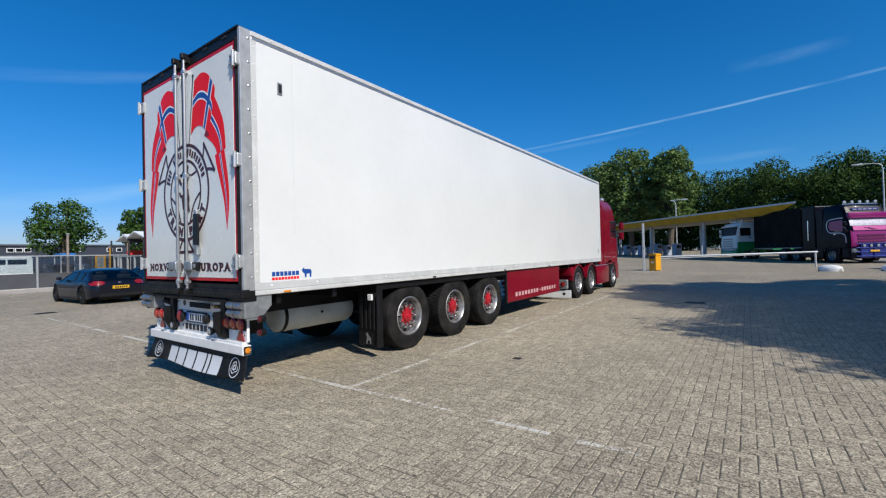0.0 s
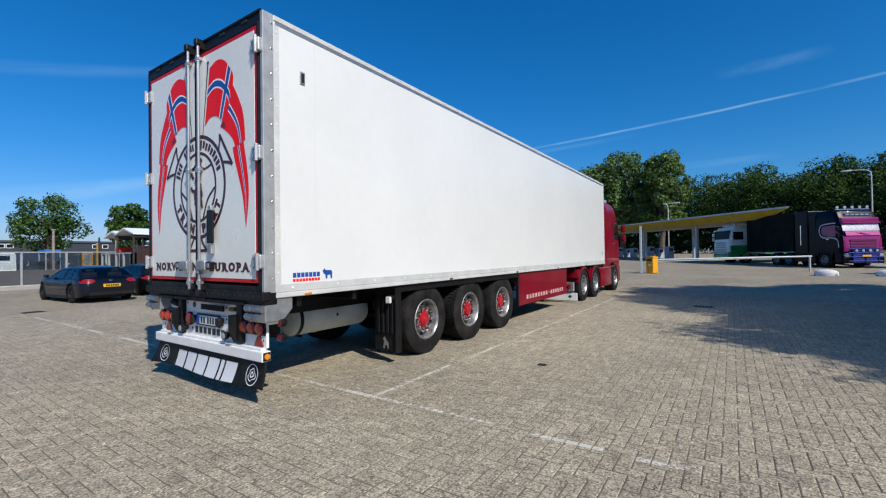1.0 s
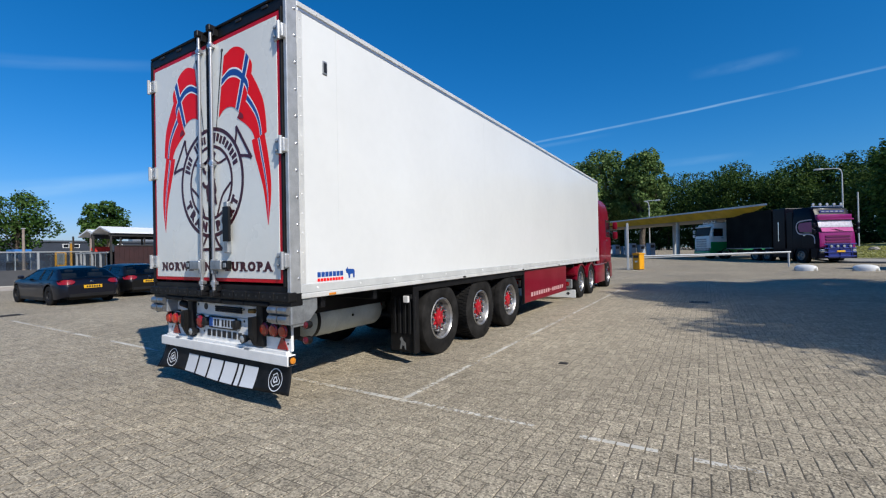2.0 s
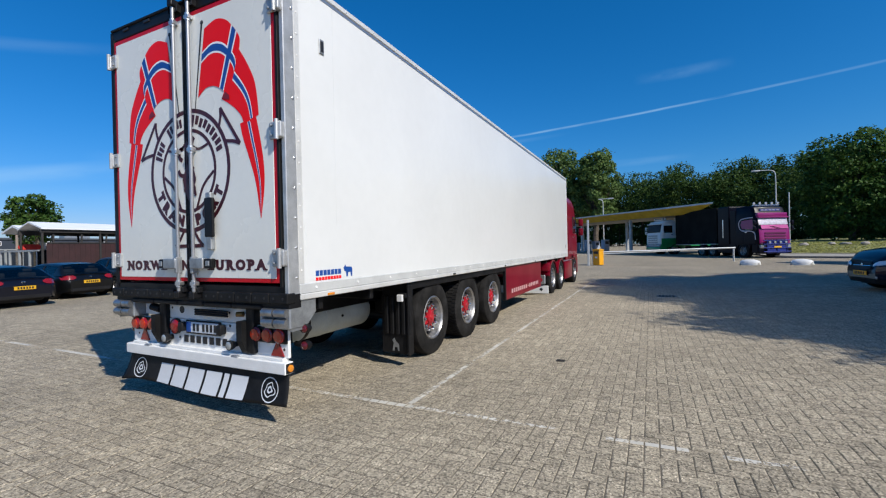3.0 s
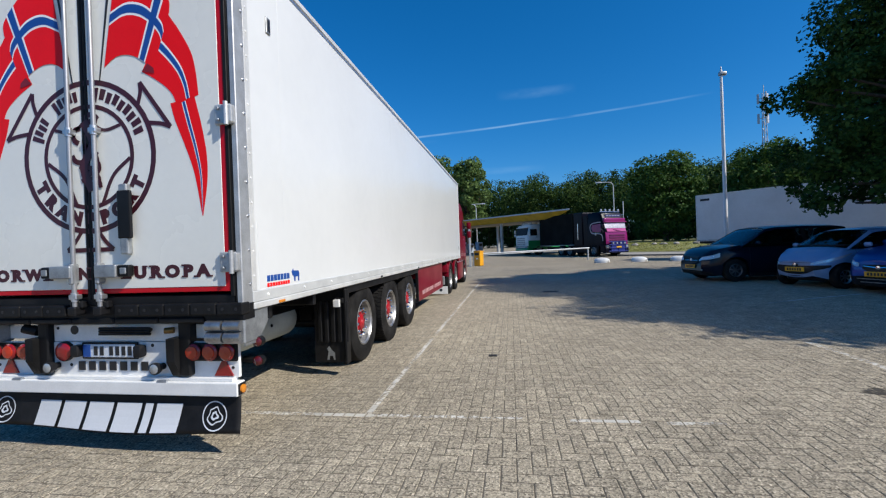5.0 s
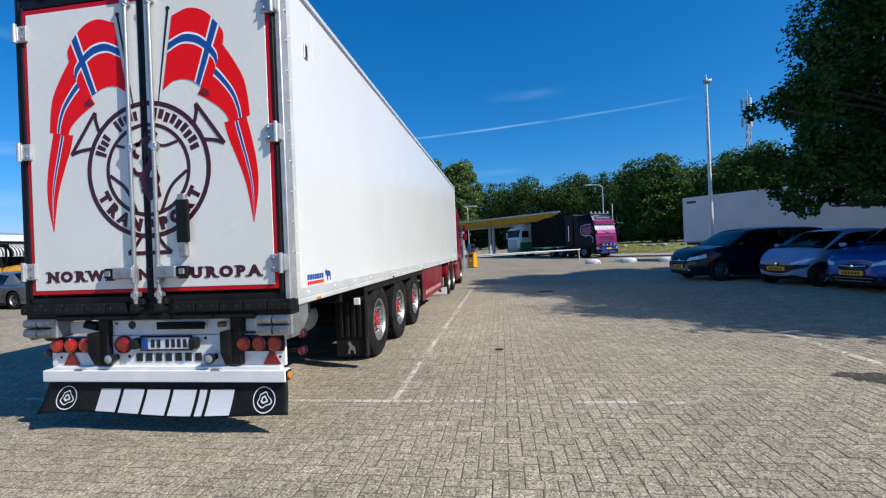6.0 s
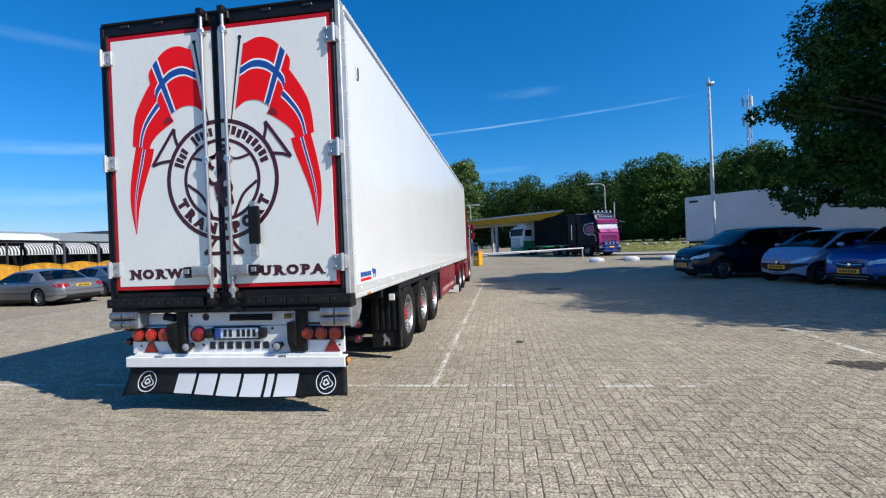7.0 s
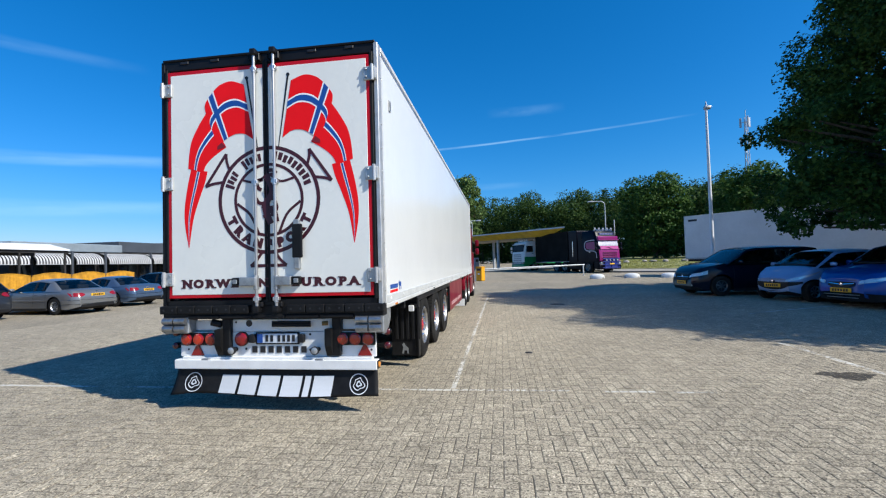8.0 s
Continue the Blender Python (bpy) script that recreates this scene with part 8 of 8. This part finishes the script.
# ---- vapour trails far off in the sky ----
def trail_material(name, dens, scale):
    m = bpy.data.materials.new(name)
    m.use_nodes = True
    n, l = m.node_tree.nodes, m.node_tree.links
    n.remove(n["Principled BSDF"])
    em, tr, mix = n.new("ShaderNodeEmission"), n.new("ShaderNodeBsdfTransparent"), n.new("ShaderNodeMixShader")
    em.inputs["Color"].default_value = (0.46, 0.74, 1.0, 1)
    em.inputs["Strength"].default_value = 0.95
    tc, sep = n.new("ShaderNodeTexCoord"), n.new("ShaderNodeSeparateXYZ")
    l.new(tc.outputs["UV"], sep.inputs[0])
    # soft across (v), tapered along (u)
    def bell(sock, p):
        a = n.new("ShaderNodeMath"); a.operation = "SUBTRACT"; a.inputs[0].default_value = 1.0
        b = n.new("ShaderNodeMath"); b.operation = "MULTIPLY"
        l.new(sock, a.inputs[1]); l.new(sock, b.inputs[0]); l.new(a.outputs[0], b.inputs[1])
        c = n.new("ShaderNodeMath"); c.operation = "MULTIPLY"; c.inputs[1].default_value = 4.0
        l.new(b.outputs[0], c.inputs[0])
        d = n.new("ShaderNodeMath"); d.operation = "POWER"; d.inputs[1].default_value = p
        l.new(c.outputs[0], d.inputs[0])
        return d.outputs[0]
    no = n.new("ShaderNodeTexNoise")
    no.inputs["Scale"].default_value, no.inputs["Detail"].default_value = scale, 6
    mp = n.new("ShaderNodeMapping")
    mp.inputs["Scale"].default_value = (1.0, 0.06 if dens > 0.5 else 0.35, 1)
    l.new(tc.outputs["UV"], mp.inputs[0]); l.new(mp.outputs[0], no.inputs["Vector"])
    r = n.new("ShaderNodeMapRange")
    r.inputs["From Min"].default_value, r.inputs["From Max"].default_value = 0.3, 0.7
    l.new(no.outputs[0], r.inputs["Value"])
    x = n.new("ShaderNodeMath"); x.operation = "MULTIPLY"
    l.new(bell(sep.outputs["Y"], 1.6), x.inputs[0]); l.new(bell(sep.outputs["X"], 1.0), x.inputs[1])
    y = n.new("ShaderNodeMath"); y.operation = "MULTIPLY"
    l.new(x.outputs[0], y.inputs[0]); l.new(r.outputs[0], y.inputs[1])
    z = n.new("ShaderNodeMath"); z.operation = "MULTIPLY"; z.inputs[1].default_value = dens
    l.new(y.outputs[0], z.inputs[0])
    l.new(z.outputs[0], mix.inputs[0]); l.new(tr.outputs[0], mix.inputs[1]); l.new(em.outputs[0], mix.inputs[2])
    l.new(mix.outputs[0], n["Material Output"].inputs[0])
    return m


def trail(name, az0, el0, az1, el1, width, mat, label, far=2500.0, bow=0.0):
    """A strip of vapour between two directions (degrees from +y clockwise, and up)."""
    pts = []
    for k in range(25):
        q = k / 24
        az, el = radians(az0 + (az1 - az0) * q), radians(el0 + (el1 - el0) * q + bow * 4 * q * (1 - q))
        pts.append(Vector((math.sin(az) * math.cos(el), math.cos(az) * math.cos(el), math.sin(el))))
    bm = bmesh.new()
    uv = bm.loops.layers.uv.new("UVMap")
    rows_ = []
    for k, p in enumerate(pts):
        t = (pts[min(k + 1, 24)] - pts[max(k - 1, 0)]).normalized()
        o = t.cross(p).normalized() * math.tan(radians(width / 2))
        rows_.append((bm.verts.new((p + o) * far), bm.verts.new((p - o) * far)))
    for k in range(24):
        f = bm.faces.new((rows_[k][0], rows_[k + 1][0], rows_[k + 1][1], rows_[k][1]))
        for lp, (u, v) in zip(f.loops, ((k / 24, 0), ((k + 1) / 24, 0), ((k + 1) / 24, 1), (k / 24, 1))):
            lp[uv].uv = (u, v)
    ob = tagged(part(name, bm, mat), label, "vapour trail", kind="structure")
    ob.visible_shadow = False
    return ob


TRAIL_MAIN = trail_material("vapour_sharp", 0.60, 9)
TRAIL_BAND = trail_material("vapour_band", 0.42, 2.5)
TRAIL_SOFT = trail_material("vapour_soft", 0.15, 2.2)
trail("vapour_trail", -36.0, 11.6, 24.0, 16.0, 0.36, TRAIL_MAIN, "thin white vapour trail across the blue sky", bow=1.3)
trail("vapour_trail", -34.0, 12.0, -9.0, 14.1, 0.7, TRAIL_SOFT, "thin white vapour trail across the blue sky")
trail("vapour_wisp", -1.5, 19.2, 9.0, 19.1, 1.5, TRAIL_SOFT, "faint wisp of high cloud")
trail("vapour_wisp", -8.0, 9.9, 5.0, 9.9, 1.1, TRAIL_SOFT, "faint wisp of high cloud")
trail("vapour_wisp", -92.0, 15.5, -60.0, 21.5, 1.5, TRAIL_SOFT, "faint wisp of high cloud")
trail("vapour_wisp", -88.0, 4.5, -58.0, 10.2, 2.2, TRAIL_BAND, "soft band of high cloud low in the sky")
trail("vapour_wisp", -66.0, 10.2, -30.0, 12.8, 1.6, TRAIL_BAND, "soft band of high cloud low in the sky")
trail("vapour_wisp", -66.0, 5.8, -30.0, 7.4, 2.0, TRAIL_BAND, "soft band of high cloud low in the sky")
trail("vapour_wisp", -64.0, 21.0, -42.0, 21.4, 1.4, TRAIL_SOFT, "faint wisp of high cloud")
# ---- paving bricks, laid in herringbone ----
U = 0.105
pavement = bpy.data.objects["pavement"]
rng = np.random.default_rng(7)


def brick_verts(x0, y0, x1, y1, zt, j=0.0042, c=0.006, ground_z=lambda x, y: 0.0):
    o = [(x0 + j, y0 + j), (x1 - j, y0 + j), (x1 - j, y1 - j), (x0 + j, y1 - j)]
    i = [(x0 + j + c, y0 + j + c), (x1 - j - c, y0 + j + c), (x1 - j - c, y1 - j - c), (x0 + j + c, y1 - j - c)]
    return [(x, y, zt - d + ground_z(x, y)) for pts, d in ((o, 0.012), (o, 0.0022), (i, 0.0)) for x, y in pts]


BRICK_FACES = [(8, 9, 10, 11)] + [(4 + k, 4 + (k + 1) % 4, 8 + (k + 1) % 4, 8 + k) for k in range(4)] + [(k, (k + 1) % 4, 4 + (k + 1) % 4, 4 + k) for k in range(4)]
lying = bpy.data.meshes.new("brick")
lying.from_pydata(brick_verts(-U, -U / 2, U, U / 2, 0), [], BRICK_FACES)
standing = bpy.data.meshes.new("brick")
standing.from_pydata(brick_verts(-U / 2, -U, U / 2, U, 0), [], BRICK_FACES)
for me in (lying, standing):
    me.materials.append(PAVE_ONE)
V, F = [], []
single = 0
I0, I1, J0, J1 = round(ZX0 / U), round(ZX1 / U), round(ZY0 / U), round(ZY1 / U)
for i in range(I0, I1):
    for j in range(J0, J1):
        k = (i - j) % 4
        # half bricks close the edges of the laid stretch
        half = (k == 1 and i == I0) or (k == 2 and j == J0) or (k == 0 and i == I1 - 1) or (k == 3 and j == J1 - 1)
        if k not in (0, 3) and not half:
            continue
        w, h = (1, 1) if half else (2, 1) if k == 0 else (1, 2)
        x0, y0, x1, y1 = i * U, j * U, (i + w) * U, (j + h) * U
        zt = rng.normal(0, 0.0009)
        if -3.9 < x0 < -1.15 and 1.0 < y0 < 3.35 and single < 300:
            ob = new("brick", lying if k == 0 else standing)
            ob.location = ((x0 + x1) / 2, (y0 + y1) / 2, zt)
            ob.parent = pavement
            single += 1
            continue
        b = len(V)
        V += brick_verts(x0, y0, x1, y1, zt, ground_z=gxy)
        F += [tuple(b + q for q in f) for f in BRICK_FACES]
me = bpy.data.meshes.new("paving_bricks")
me.from_pydata(V, [], F)
me.materials.append(PAVE_STUFF)
rest = new("paving_bricks", me)
rest.parent = pavement
tagged(rest, "grey-beige exposed-aggregate paving bricks", kind="stuff")
